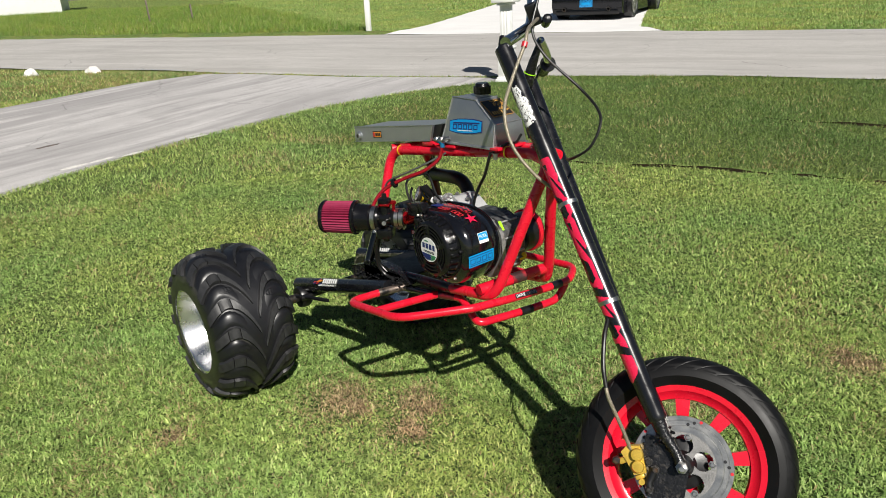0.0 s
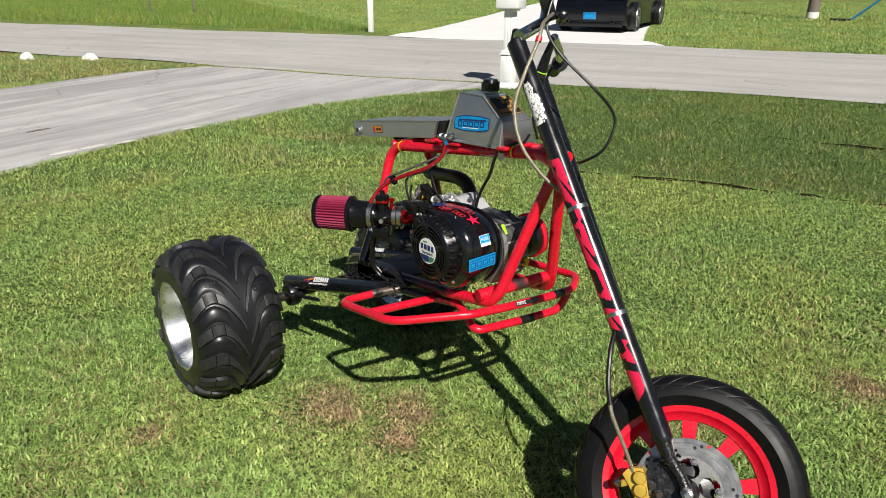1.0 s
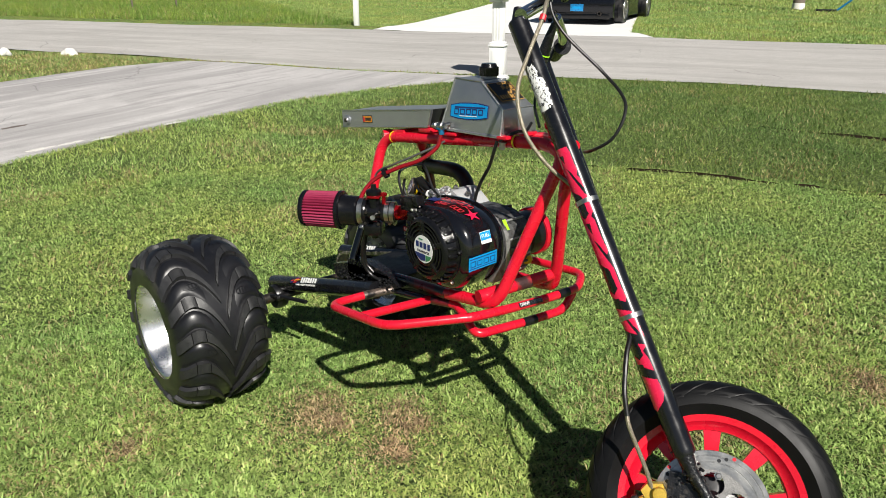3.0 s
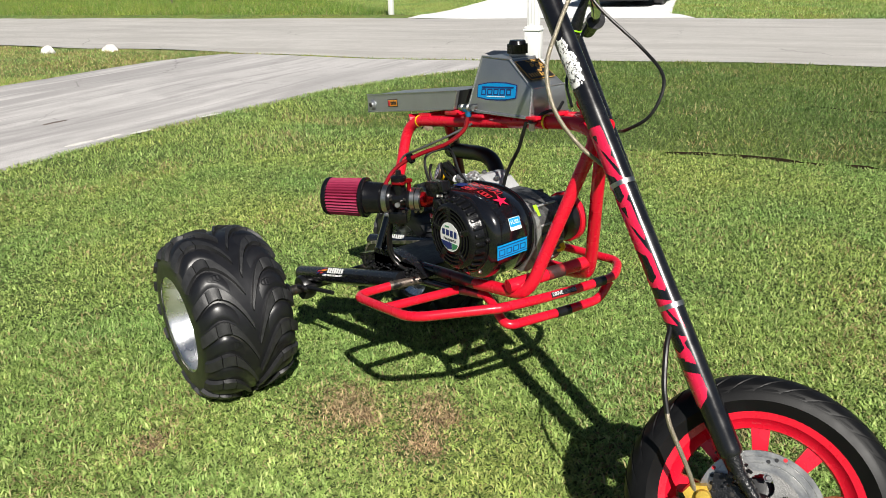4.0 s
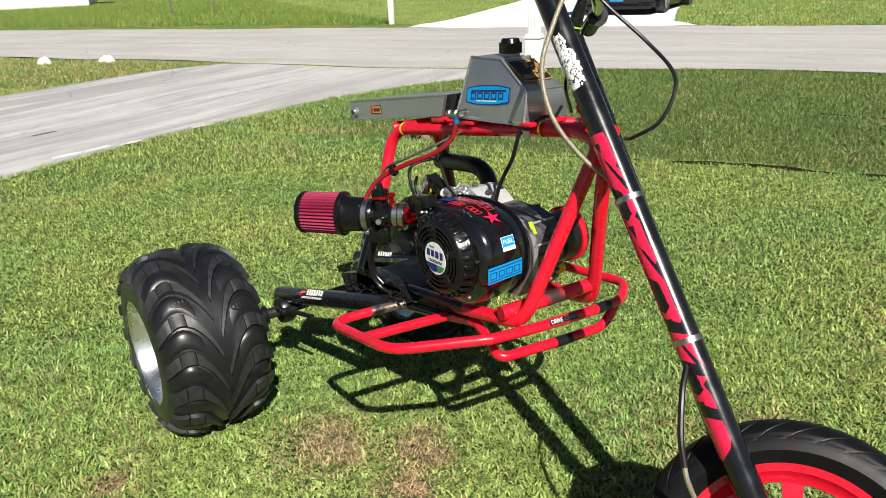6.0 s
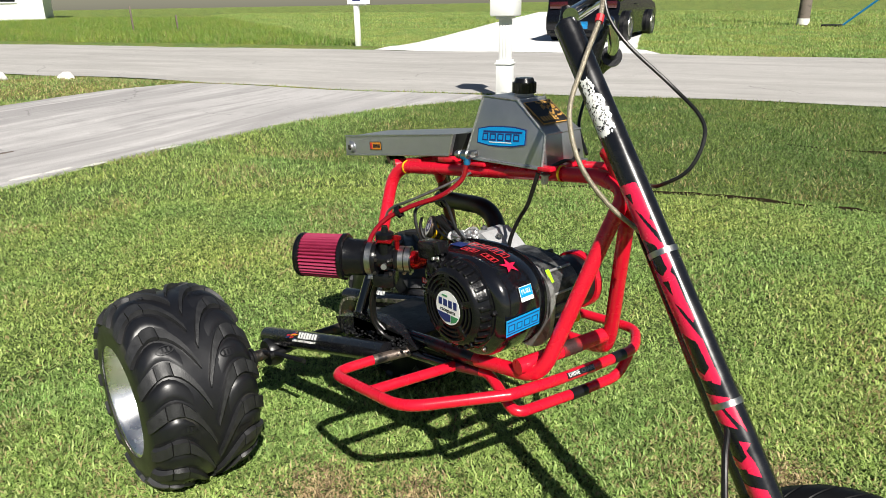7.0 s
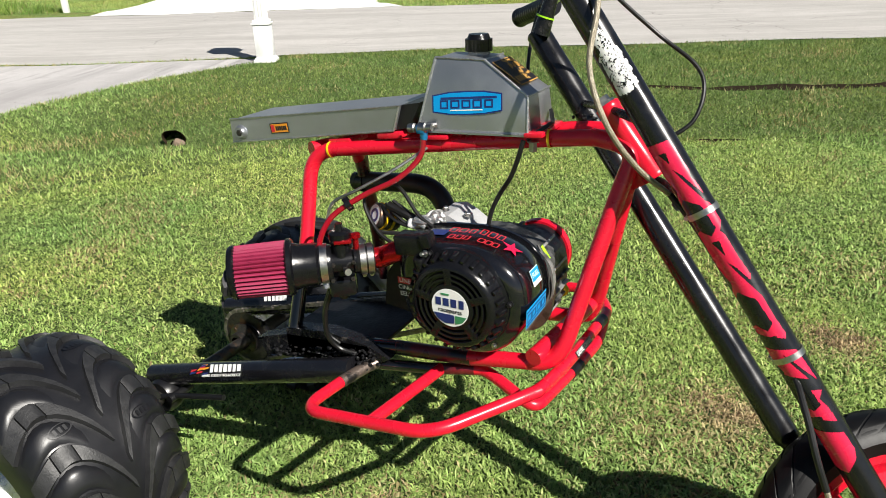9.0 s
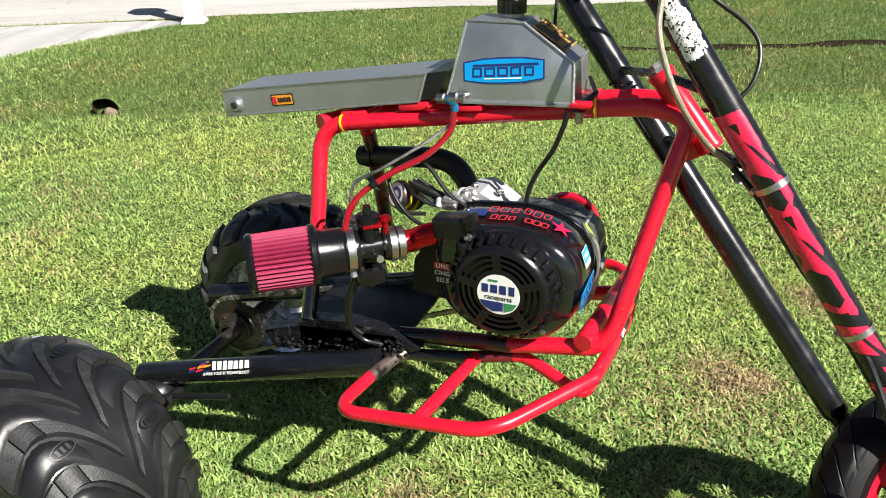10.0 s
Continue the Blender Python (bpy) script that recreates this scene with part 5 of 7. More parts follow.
for _ in range(46):
    x, y = rnd.uniform(-0.005, 0.030), rnd.uniform(-0.025, 0.026)
    prism([(x + rnd.uniform(0.001, 0.005) * math.cos(a), y + rnd.uniform(0.001, 0.005) * math.sin(a)) for a in (0, 1.2, 2.5, 3.8, 5)], 0.0004, gm2 @ Matrix.Translation((0, 0, 0.0013)), 0, bm)
for k in range(5):
    prism(rect(0.0045, 0.012, -0.028 + k * 0.0075, -0.018), 0.0004, gm2 @ Matrix.Translation((0, 0, 0.0013)), 0, bm)
part("print_mark", bm, TAN_PRINT, tank)
# cap
capm = Matrix.Translation((-0.122, -0.012, 0.921))
part("filler_neck", lathe([(0.019, 0), (0.019, 0.010), (0.0, 0.010)], capm, 24), ALU_CAST, tank)
gear = [((0.0235 if k % 4 < 2 else 0.0215) * math.cos(k * math.tau / 48), (0.0235 if k % 4 < 2 else 0.0215) * math.sin(k * math.tau / 48)) for k in range(48)]
cap = part("filler_cap", prism(gear, 0.020, capm @ Matrix.Translation((0, 0, 0.006)), 0.0), BLACK_PLASTIC, tank, "knurled black filler cap")
part("cap_top", lathe([(0, 0), (0.020, 0), (0.017, 0.008), (0, 0.009)], capm @ Matrix.Translation((0, 0, 0.026)), 24), BLACK_PLASTIC, tank)
# petcock, fuel line, breather
pm = Matrix.Translation((-0.196, -0.108, 0.809)) @ frame_of((1, 0, 0.1))
part("petcock", lathe([(0, -0.016), (0.0075, -0.016), (0.0085, -0.012), (0.0085, -0.004), (0.006, -0.002), (0.006, 0.004), (0.0095, 0.005), (0.0095, 0.018), (0.006, 0.020), (0.006, 0.030), (0, 0.030)], pm, 16), STEEL, trike, "steel and blue fuel tap")
part("tap_body", block((0.018, 0.018, 0.016), Matrix.Translation((-0.186, -0.108, 0.808)), 0.004), BLUE_METAL, trike, "blue anodised tap body")
part("tap_body", lathe([(0, -0.016), (0.006, -0.016), (0.007, -0.012), (0.007, 0.002), (0, 0.002)], Matrix.Translation((-0.183, -0.108, 0.806)), 12), BLUE_METAL, trike)
part("tap_body", sweep([Vector((-0.18, -0.108, 0.812)), Vector((-0.165, -0.095, 0.815))], 0.006, 10), STEEL, trike)
hose("fuel_line", [(-0.183, -0.108, 0.795), (-0.188, -0.118, 0.760), (-0.215, -0.150, 0.728), (-0.262, -0.190, 0.704), (-0.300, -0.230, 0.675), (-0.306, -0.264, 0.640), (-0.292, -0.282, 0.608), (-0.286, -0.278, 0.582)], 0.0050, RED_HOSE, label="shiny red fuel line")
hose("vent_line", [(-0.185, -0.095, 0.772), (-0.225, -0.140, 0.742), (-0.275, -0.185, 0.712), (-0.315, -0.205, 0.690), (-0.325, -0.215, 0.660)], 0.0028, STEEL, label="thin grey vent line")
part("hose_tie", lathe([(0.010, -0.005), (0.013, -0.005), (0.013, 0.005), (0.010, 0.005)], Matrix.Translation((-0.283, -0.206, 0.692)) @ frame_of((-0.6, -0.5, -0.4)), 12), BLACK_PLASTIC, trike)
hose("breather_hose", [(-0.006, -0.094, 0.800), (-0.012, -0.098, 0.775), (-0.026, -0.098, 0.738), (-0.046, -0.100, 0.705), (-0.060, -0.104, 0.672), (-0.064, -0.110, 0.640)], 0.0040, RUBBER_HOSE, label="thin black breather hose")
hose("breather_hose", [(0.004, 0.005, 0.83), (0.020, -0.03, 0.818), (0.026, -0.065, 0.822), (0.000, -0.094, 0.802)], 0.0035, RUBBER_HOSE)

# --- engine ---
engine = empty("engine", None, trike)
housing = [(-0.173, 0.635), (-0.177, 0.580), (-0.163, 0.512), (-0.112, 0.474), (-0.050, 0.465), (0.000, 0.474), (0.036, 0.506), (0.056, 0.550), (0.054, 0.596), (0.036, 0.630), (0.004, 0.650), (-0.045, 0.660), (-0.105, 0.655), (-0.150, 0.650)]


def rounded2(outline, steps=4):
    pts = rounded([(x, y, 0) for x, y in outline], 0.03, steps, True)
    return [(p.x, p.y) for p in pts]


def scroll(outline, levels, m):
    """A cover lofted through (depth, inset) levels of one outline, closed at the front."""
    cx, cy = sum(p[0] for p in outline) / len(outline), sum(p[1] for p in outline) / len(outline)
    bm = bmesh.new()
    rings = []
    for depth, inset in levels:
        ring = []
        for x, y in outline:
            d = math.hypot(x - cx, y - cy)
            f = 1 - inset / d
            ring.append(bm.verts.new(m @ Vector((cx + (x - cx) * f, cy + (y - cy) * f, depth))))
        rings.append(ring)
    for a, b in zip(rings, rings[1:]):
        for k in range(len(a)):
            bm.faces.new((a[k], a[(k + 1) % len(a)], b[(k + 1) % len(a)], b[k]))
    bm.faces.new(rings[-1])
    bm.faces.new(rings[0][::-1])
    return bm


FACE = Matrix(((1, 0, 0, 0), (0, 0, -1, 0), (0, 1, 0, 0), (0, 0, 0, 1)))
part("blower_housing", scroll(rounded2(housing), [(0.130, 0.004), (0.134, 0.0), (0.175, -0.002), (0.216, 0.0), (0.226, 0.003), (0.233, 0.009), (0.237, 0.018), (0.238, 0.022), (0.2355, 0.030), (0.2355, 0.042)], FACE), BLACK, engine, "glossy black blower housing", 60)
part("housing_flange", prism(rounded2([(x * 1.02 + 0.0005, 0.572 + (z - 0.572) * 1.02) for x, z in housing]), 0.006, FACE @ Matrix.Translation((0, 0, 0.128)), 0.0015), BLACK, engine)
RC = Matrix.Translation((-0.055, -0.235, 0.571)) @ frame_of((0, -1, 0))
prof = [(0.086, -0.006), (0.086, 0.003), (0.081, 0.006), (0.079, 0.010), (0.075, 0.026), (0.071, 0.032), (0.068, 0.034)]
for r in (0.060, 0.051, 0.042):
    prof += [(r + 0.0028, 0.035), (r + 0.002, 0.029), (r - 0.002, 0.029), (r - 0.0028, 0.035)]
prof += [(0.033, 0.036), (0.0, 0.036)]
part("recoil_cover", lathe(prof, RC, 72), BLACK_PLASTIC, engine, "black recoil starter cover with ring slots", 25)
for k in range(28):
    a = k * math.tau / 28
    part("cooling_rib", block((0.010, 0.0070, 0.021), RC @ Matrix.Rotation(a, 4, "Z") @ Matrix.Translation((0.0785, 0, 0.0165)) @ Matrix.Rotation(-0.24, 4, "Y"), 0.0012), BLACK_PLASTIC, engine)
for k in range(5):
    a = k * math.tau / 5 + 0.4
    part("cover_web", block((0.030, 0.013, 0.006), RC @ Matrix.Rotation(a, 4, "Z") @ Matrix.Translation((0.051, 0, 0.0322)), 0.001), BLACK_PLASTIC, engine)
for k in range(3):
    a = k * math.tau / 3 + 0.1
    bolt(RC @ Matrix.Translation((0.088 * math.cos(a), 0.088 * math.sin(a), 0.002)), engine, 0.0042, 0.006, BLACK_SATIN)
bolt(RC @ Matrix.Translation((0.060, -0.072, 0.002)), engine, 0.0035, 0.004, STEEL)
# round sticker
RS = Matrix(((1, 0, 0, -0.055), (0, 0, -1, -0.2713), (0, 1, 0, 0.571), (0, 0, 0, 1)))
plate("decal", circle(0.0325, 44), RS, WHITE_PRINT, engine, label="round white sticker with blue and green bands")
glyph_bars(0.054, 0.016, 4, RS @ Matrix.Translation((0, 0.009, 0.0008)), NAVY, engine, 7)
plate("print_mark", rect(0.014, 0.0028, -0.008, 0.0225), RS @ Matrix.Translation((0, 0, 0.0008)), GREEN_PRINT, engine)
lettering("raceparts", 0.0112, RS @ Matrix.Translation((0, -0.0052, 0.0009)), BLACK_PRINT, engine)
plate("print_mark", [(-0.029, -0.0120), (0.007, -0.0120), (0.007, -0.026), (-0.008, -0.0285), (-0.022, -0.022)], RS @ Matrix.Translation((0, 0, 0.0008)), NAVY, engine)
plate("print_mark", [(0.009, -0.0120), (0.029, -0.0120), (0.022, -0.022), (0.009, -0.0275)], RS @ Matrix.Translation((0, 0, 0.0008)), GREEN_PRINT, engine)
# decals on the housing
fuel = basis((0.0475, -0.180, 0.606), (0, 1, 0), (-0.36, 0, 1)) @ Matrix.Translation((0, 0, 0.004))
plate("decal", rect(0.031, 0.027), fuel, WHITE_PRINT, engine, label="small blue and white decal")
plate("decal", rect(0.029, 0.018, 0, 0.0035), fuel @ Matrix.Translation((0, 0, 0.0007)), BLUE_DECAL, engine)
lettering("FUEL", 0.0115, fuel @ Matrix.Translation((0, 0.0035, 0.0014)), WHITE_PRINT, engine)
blue = basis((0.0555, -0.194, 0.557), (0, 1, 0.02), (0.03, 0, 1)) @ Matrix.Translation((0, 0, 0.003))
plate("decal", rect(0.084, 0.032), blue, BLUE_DECAL, engine, label="bright blue badge decal")
hollow_bars(0.078, 0.012, 4, blue @ Matrix.Translation((0, -0.001, 0.0008)), NAVY, engine, 0.0018, 2)
plate("print_mark", rect(0.080, 0.0016, 0, 0.0115), blue @ Matrix.Translation((0, 0, 0.0008)), NAVY, engine)
plate("print_mark", rect(0.080, 0.0016, 0, -0.0115), blue @ Matrix.Translation((0, 0, 0.0008)), NAVY, engine)
txt = Matrix(((1, 0, 0, -0.157), (0, 0, -1, -0.2385), (0, 1, 0, 0.572), (0, 0, 0, 1)))
plate("print_mark", rect(0.026, 0.011, 0, 0.012), txt, RED_PRINT, engine, label="red and white printed marks")
for word, y in (("LINE", 0.012), ("CING", 0.0), ("EELS", -0.012)):
    lettering(word, 0.0108, txt @ Matrix.Translation((0.001, y, 0.0008)), WHITE_PRINT, engine)


def hollow_marks(w, h, count, m, seed):
    """Thin red outlines in a row along the crown of the housing."""
    rnd = random.Random(seed)
    bm = bmesh.new()
    step = w / count
    for k in range(count):
        x, ww, hh = -w / 2 + step * (k + 0.5), step * rnd.uniform(0.55, 0.8), h * rnd.uniform(0.75, 1.0)
        for bar in (rect(ww, 0.0017, x, hh / 2), rect(ww, 0.0017, x, -hh / 2), rect(0.0018, hh, x - ww / 2, 0), rect(0.0018, hh, x + ww / 2, 0)):
            prism(bar, 0.0004, m, 0, bm)
    return part("print_mark", bm, RED_PRINT, engine)


# red marks along the crown of the housing
for x, z, slope, w, n, seed in ((-0.078, 0.6600, 0.06, 0.052, 3, 12), (-0.026, 0.6595, -0.17, 0.046, 3, 14)):
    top = basis((x, -0.185, z + 0.0015), (1, 0, slope), (0, 1, 0))
    hollow_marks(w, 0.020, n, top @ Matrix.Translation((0, 0.014, 0)), seed)
    hollow_marks(w * 0.8, 0.017, n, top @ Matrix.Translation((0.006, -0.016, 0)), seed + 1)
star = []
for k in range(10):
    r = 0.019 if k % 2 == 0 else 0.007
    star.append((r * math.cos(k * math.tau / 10 + 0.5), r * math.sin(k * math.tau / 10 + 0.5)))
plate("decal", star, basis((0.0120, -0.185, 0.6475), (1, 0, -0.52), (0, 1, 0)) @ Matrix.Translation((0, 0, 0.0022)), DECAL_RED, engine, label="red star decal")
plate("decal", rect(0.032, 0.024), basis((-0.118, -0.185, 0.6550), (1, 0, 0.1), (0, 1, 0)) @ Matrix.Translation((0, 0, 0.0022)), NAVY, engine)
# switch box and knob
part("switch_box", block((0.054, 0.034, 0.034), pose(-0.138, -0.236, 0.654, 0, -6, 0), 0.004), BLACK_PLASTIC, engine)
part("switch_box", block((0.018, 0.024, 0.024), pose(-0.106, -0.244, 0.668, 0, -16, 0), 0.003), BLACK_PLASTIC, engine)
part("stop_knob", lathe([(0, 0), (0.013, 0), (0.014, 0.006), (0.010, 0.008), (0.010, 0.026), (0.008, 0.030), (0, 0.030)], pose(-0.116, -0.250, 0.612, 15, 0, 0), 14), BLACK_PLASTIC, engine)
bolt(pose(-0.108, -0.250, 0.646, 75, 0, 0), engine, 0.004, 0.012, STEEL)
part("engine_plate", prism([(-0.43, 0.352), (-0.43, 0.392), (-0.27, 0.436), (-0.19, 0.500), (-0.14, 0.520), (-0.12, 0.466), (-0.25, 0.400)], 0.012, Matrix.Translation((0, -0.010, 0)) @ SIDE, 0.003), MATTE_BLACK, engine, "black plate under the engine")
part("carburettor_stay", prism([(-0.235, 0.500), (-0.165, 0.492), (-0.150, 0.560), (-0.152, 0.600), (-0.200, 0.602), (-0.228, 0.560)], 0.020, Matrix.Translation((0, -0.185, 0)) @ SIDE, 0.006), MATTE_BLACK, engine)

# crankcase, side cover, drum
case = [(-0.12, 0.478), (0.015, 0.472), (0.048, 0.495), (0.058, 0.550), (0.054, 0.598), (0.028, 0.624), (-0.05, 0.634), (-0.12, 0.625)]
part("crankcase_flange", prism(rounded2([(x * 1.05 + 0.003, 0.55 + (z - 0.55) * 1.06) for x, z in case]), 0.012, FACE @ Matrix.Translation((0, 0, 0.112)), 0.002), ALU_CAST, engine, "bright cast flange behind the housing")
part("crankcase", prism(rounded2(case), 0.075, FACE @ Matrix.Translation((0, 0, 0.036)), 0.006), CAST_DARK, engine, "oily dark cast crankcase")
for k in range(7):
    part("case_rib", block((0.012, 0.066, 0.005), Matrix.Translation((-0.045, -0.074, 0.55)) @ Matrix.Rotation(-0.75 + k * 0.21, 4, "Y") @ Matrix.Translation((0.101, 0, 0)), 0.0015), CAST_DARK if k % 2 else ALU_CAST, engine)
part("side_cover", lathe([(0.066, -0.030), (0.070, -0.026), (0.070, -0.004), (0.060, 0.006), (0.0, 0.006)], Matrix.Translation((-0.040, -0.008, 0.552)) @ frame_of((0, 1, 0)), 40), BLACK_SATIN, engine, "dark round side cover")
for k in range(9):
    a = k * math.tau / 9 + 0.2
    part("cover_rib", block((0.016, 0.008, 0.024), Matrix.Translation((-0.040, -0.022, 0.552)) @ frame_of((0, 1, 0)) @ Matrix.Rotation(a, 4, "Z") @ Matrix.Translation((0.068, 0, 0)), 0.002), CAST_DARK, engine)
for k in range(4):
    bolt(Matrix.Translation((0.030 - 0.006 * k, -0.100 + 0.02 * k, 0.605 + 0.004 * k)) @ frame_of((0.6, 0, 0.8)), engine, 0.0048, 0.006, STEEL)
DR = Matrix.Translation((-0.031, 0.010, 0.546)) @ Matrix.Scale(1.08, 4) @ frame_of((0, 1, 0))
part("clutch_drum", lathe([(0, 0), (0.046, 0), (0.050, 0.004), (0.051, 0.044), (0.0, 0.044)], DR, 44), BLACK_SATIN, engine, "dark clutch drum")
part("drum_ring", lathe([(0.050, 0.040), (0.0555, 0.040), (0.0565, 0.043), (0.0565, 0.054), (0.055, 0.056), (0.048, 0.056), (0.048, 0.040)], DR, 44), RED, engine, "red ring on the clutch drum")
# cylinder, head, rocker cover
cyl = basis((-0.115, -0.080, 0.585), (-0.85, 0, 0.52), (0, 1, 0))
for k in range(6):
    part("cooling_fin", block((0.004, 0.090, 0.080), cyl @ Matrix.Translation((-0.030 + k * 0.010, 0, 0)), 0.001), CAST_DARK, engine)
part("cylinder_head", block((0.040, 0.080, 0.072), cyl @ Matrix.Translation((0.046, 0, 0)), 0.008), CAST_DARK, engine, "grey cast cylinder head")
part("head_shroud", prism([(-0.180, 0.600), (-0.178, 0.640), (-0.168, 0.653), (-0.142, 0.657), (-0.120, 0.646), (-0.090, 0.625), (-0.080, 0.600)], 0.078, Matrix.Translation((0, -0.108, 0)) @ SIDE, 0.005), PALE_CAST, engine, "pale grey cast rocker box")
for x, z in ((-0.160, 0.656), (-0.116, 0.651)):
    bolt(Matrix.Translation((x, -0.082, z)) @ frame_of((0.2, 0, 1)), engine, 0.005, 0.006, STEEL)
hose("plug_lead", [(-0.150, -0.135, 0.640), (-0.185, -0.135, 0.660), (-0.225, -0.125, 0.700), (-0.256, -0.125, 0.706), (-0.275, -0.168, 0.690), (-0.240, -0.185, 0.640), (-0.180, -0.19, 0.612)], 0.0034, RUBBER_HOSE, engine)
hose("plug_lead", [(-0.252, -0.128, 0.668), (-0.215, -0.128, 0.655), (-0.175, -0.122, 0.640)], 0.0080, RUBBER_HOSE, engine, "thick black plug cap")
for k in range(4):
    hose("wire", [(-0.190 + 0.006 * k, -0.13, 0.635), (-0.180 + 0.006 * k, -0.115, 0.655 + 0.003 * k), (-0.172 + 0.006 * k, -0.105, 0.660), (-0.165, -0.10, 0.650)], 0.0025, WHITE_PRINT if k == 1 else ALU_CAST, engine, seg=6)
part("plug_boot", block((0.030, 0.018, 0.016), pose(-0.196, -0.130, 0.640, 0, 25, 30), 0.005), WHITE_PRINT, engine, "crumpled pale foil at the plug")
# crumpled foil and dark leads between coil and rocker box
for k, (fx, fy, fz, fs) in enumerate(((-0.182, -0.128, 0.646, 0.016), (-0.158, -0.120, 0.652, 0.013))):
    bm = bmesh.new()
    bmesh.ops.create_icosphere(bm, subdivisions=3, radius=1)
    for v in bm.verts:
        f = 1 + 0.45 * noise.noise(v.co * 2.3 + Vector((k * 5.0, 1, 2))) + 0.2 * noise.noise(v.co * 6)
        v.co = Vector((fx + v.co.x * f * fs * 1.4, fy + v.co.y * f * fs, fz + v.co.z * f * fs * 0.8))
    part("foil_wrap", bm, ALU_WELD, engine, "crumpled pale foil round the plug lead", 12)
for k in range(4):
    hose("lead", [(-0.268 + 0.008 * k, -0.125, 0.665 + 0.004 * k), (-0.240 + 0.008 * k, -0.140 + 0.006 * k, 0.650 + 0.003 * k), (-0.205, -0.138 + 0.010 * k, 0.638), (-0.150, -0.125 + 0.016 * k, 0.640)], 0.0030, RUBBER_HOSE, engine, seg=6)
hose("lead", [(-0.292, -0.140, 0.662), (-0.276, -0.156, 0.650), (-0.258, -0.158, 0.628), (-0.225, -0.140, 0.622)], 0.0036, RUBBER_HOSE, engine, seg=8)
# round coil with yellow ties
gd = Matrix.Translation((-0.278, -0.118, 0.640)) @ frame_of((-0.45, -0.80, 0.36))
coil = empty("ignition_coil", None, trike)
part("coil_body", lathe([(0, -0.034), (0.022, -0.034), (0.024, -0.030), (0.024, 0.010), (0.022, 0.013), (0.020, 0.013), (0.020, 0.011), (0, 0.011)], gd, 30), STEEL_DARK, coil, "brown metal can")
part("coil_face", lathe([(0, 0.0115), (0.020, 0.0115), (0.020, 0.0125), (0, 0.0125)], gd, 30), WHITE_PRINT, coil, "pale round face with a blue ring")
part("coil_ring", lathe([(0.008, 0.0126), (0.013, 0.0126), (0.013, 0.0132), (0.008, 0.0132), (0.008, 0.0126)], gd, 28), NAVY, coil)
for h in (-0.020, -0.004):
    part("zip_tie", lathe([(0.0241, h), (0.0256, h), (0.0256, h + 0.005), (0.0241, h + 0.005)], gd, 28), YELLOW, coil, "yellow zip tie")
# exhaust
hose("exhaust_pipe", [(-0.188, -0.012, 0.595), (-0.204, -0.002, 0.630), (-0.228, 0.004, 0.655), (-0.265, 0.006, 0.666), (-0.340, 0.018, 0.658), (-0.436, 0.034, 0.645)], 0.0195, RUBBER_HOSE, label="wrapped black exhaust pipe", seg=18)
part("exhaust_clamp", lathe([(0.0195, -0.010), (0.0220, -0.010), (0.0220, 0.010), (0.0195, 0.010), (0.0195, -0.010)], Matrix.Translation((-0.412, 0.030, 0.6485)) @ frame_of((-0.096, 0.016, -0.013)), 24), BLACK_PLASTIC, trike)
pipe("exhaust_hanger", [(-0.409, 0.020, 0.735), (-0.414, 0.034, 0.700), (-0.414, 0.034, 0.660)], 0.011, BLACK_SATIN, bend=0.02)

# --- carburettor, intake and filter ---
AX = Vector((0.79, 0.61, 0.02)).normalized()
C0 = Vector((-0.274, -0.250, 0.603))
CM = Matrix.Translation(C0) @ Matrix.Rotation(math.atan2(AX.y, AX.x), 4, "Z")
carb = empty("carburettor", None, trike)
cmx = Matrix.Translation(C0) @ frame_of(AX)
part("throat", lathe([(0, -0.030), (0.024, -0.030), (0.025, -0.026), (0.021, -0.022), (0.020, 0.018), (0.024, 0.021), (0.024, 0.028), (0, 0.028)], cmx, 28), BLACK_PLASTIC, carb)
part("slide_tube", lathe([(0.0, -0.02), (0.0165, -0.02), (0.0165, 0.036), (0.0185, 0.038), (0.0185, 0.046), (0.014, 0.050), (0.0, 0.050)], CM, 24), BLACK_PLASTIC, carb, "black slide carburettor body")
part("slide_cap", lathe([(0.0, 0.0), (0.019, 0.0), (0.019, 0.010), (0.015, 0.013), (0.008, 0.014), (0.006, 0.026), (0, 0.026)], CM @ Matrix.Translation((0, 0, 0.044)), 24), BLACK_PLASTIC, carb)
part("cap_lock", block((0.030, 0.034, 0.006), CM @ Matrix.Translation((0.004, -0.004, 0.042)), 0.002), ANOD_RED, carb, "red anodised lock plate")
part("float_bowl", block((0.048, 0.044, 0.034), CM @ Matrix.Translation((-0.002, 0, -0.042)), 0.008), BLACK_PLASTIC, carb, "black float bowl")
part("bowl_nut", lathe([(0, 0), (0.009, 0), (0.009, -0.010), (0, -0.010)], CM @ Matrix.Translation((-0.002, 0, -0.058)), 6), STEEL_DARK, carb)
for dx, dy, dz in ((-0.018, -0.023, -0.024), (0.016, -0.023, -0.024), (0.004, -0.023, -0.004), (0.020, -0.021, 0.006), (-0.015, -0.022, 0.004)):
    bolt(CM @ Matrix.Translation((dx, dy, dz)) @ frame_of((0, -1, 0)), carb, 0.0028, 0.005, STEEL_DARK)
part("idle_screw", lathe([(0, 0), (0.0045, 0), (0.0045, 0.018), (0.006, 0.018), (0.006, 0.024), (0, 0.024)], CM @ Matrix.Translation((0.004, -0.022, -0.006)) @ frame_of((0.2, -1, 0.2)), 10), STEEL, carb)
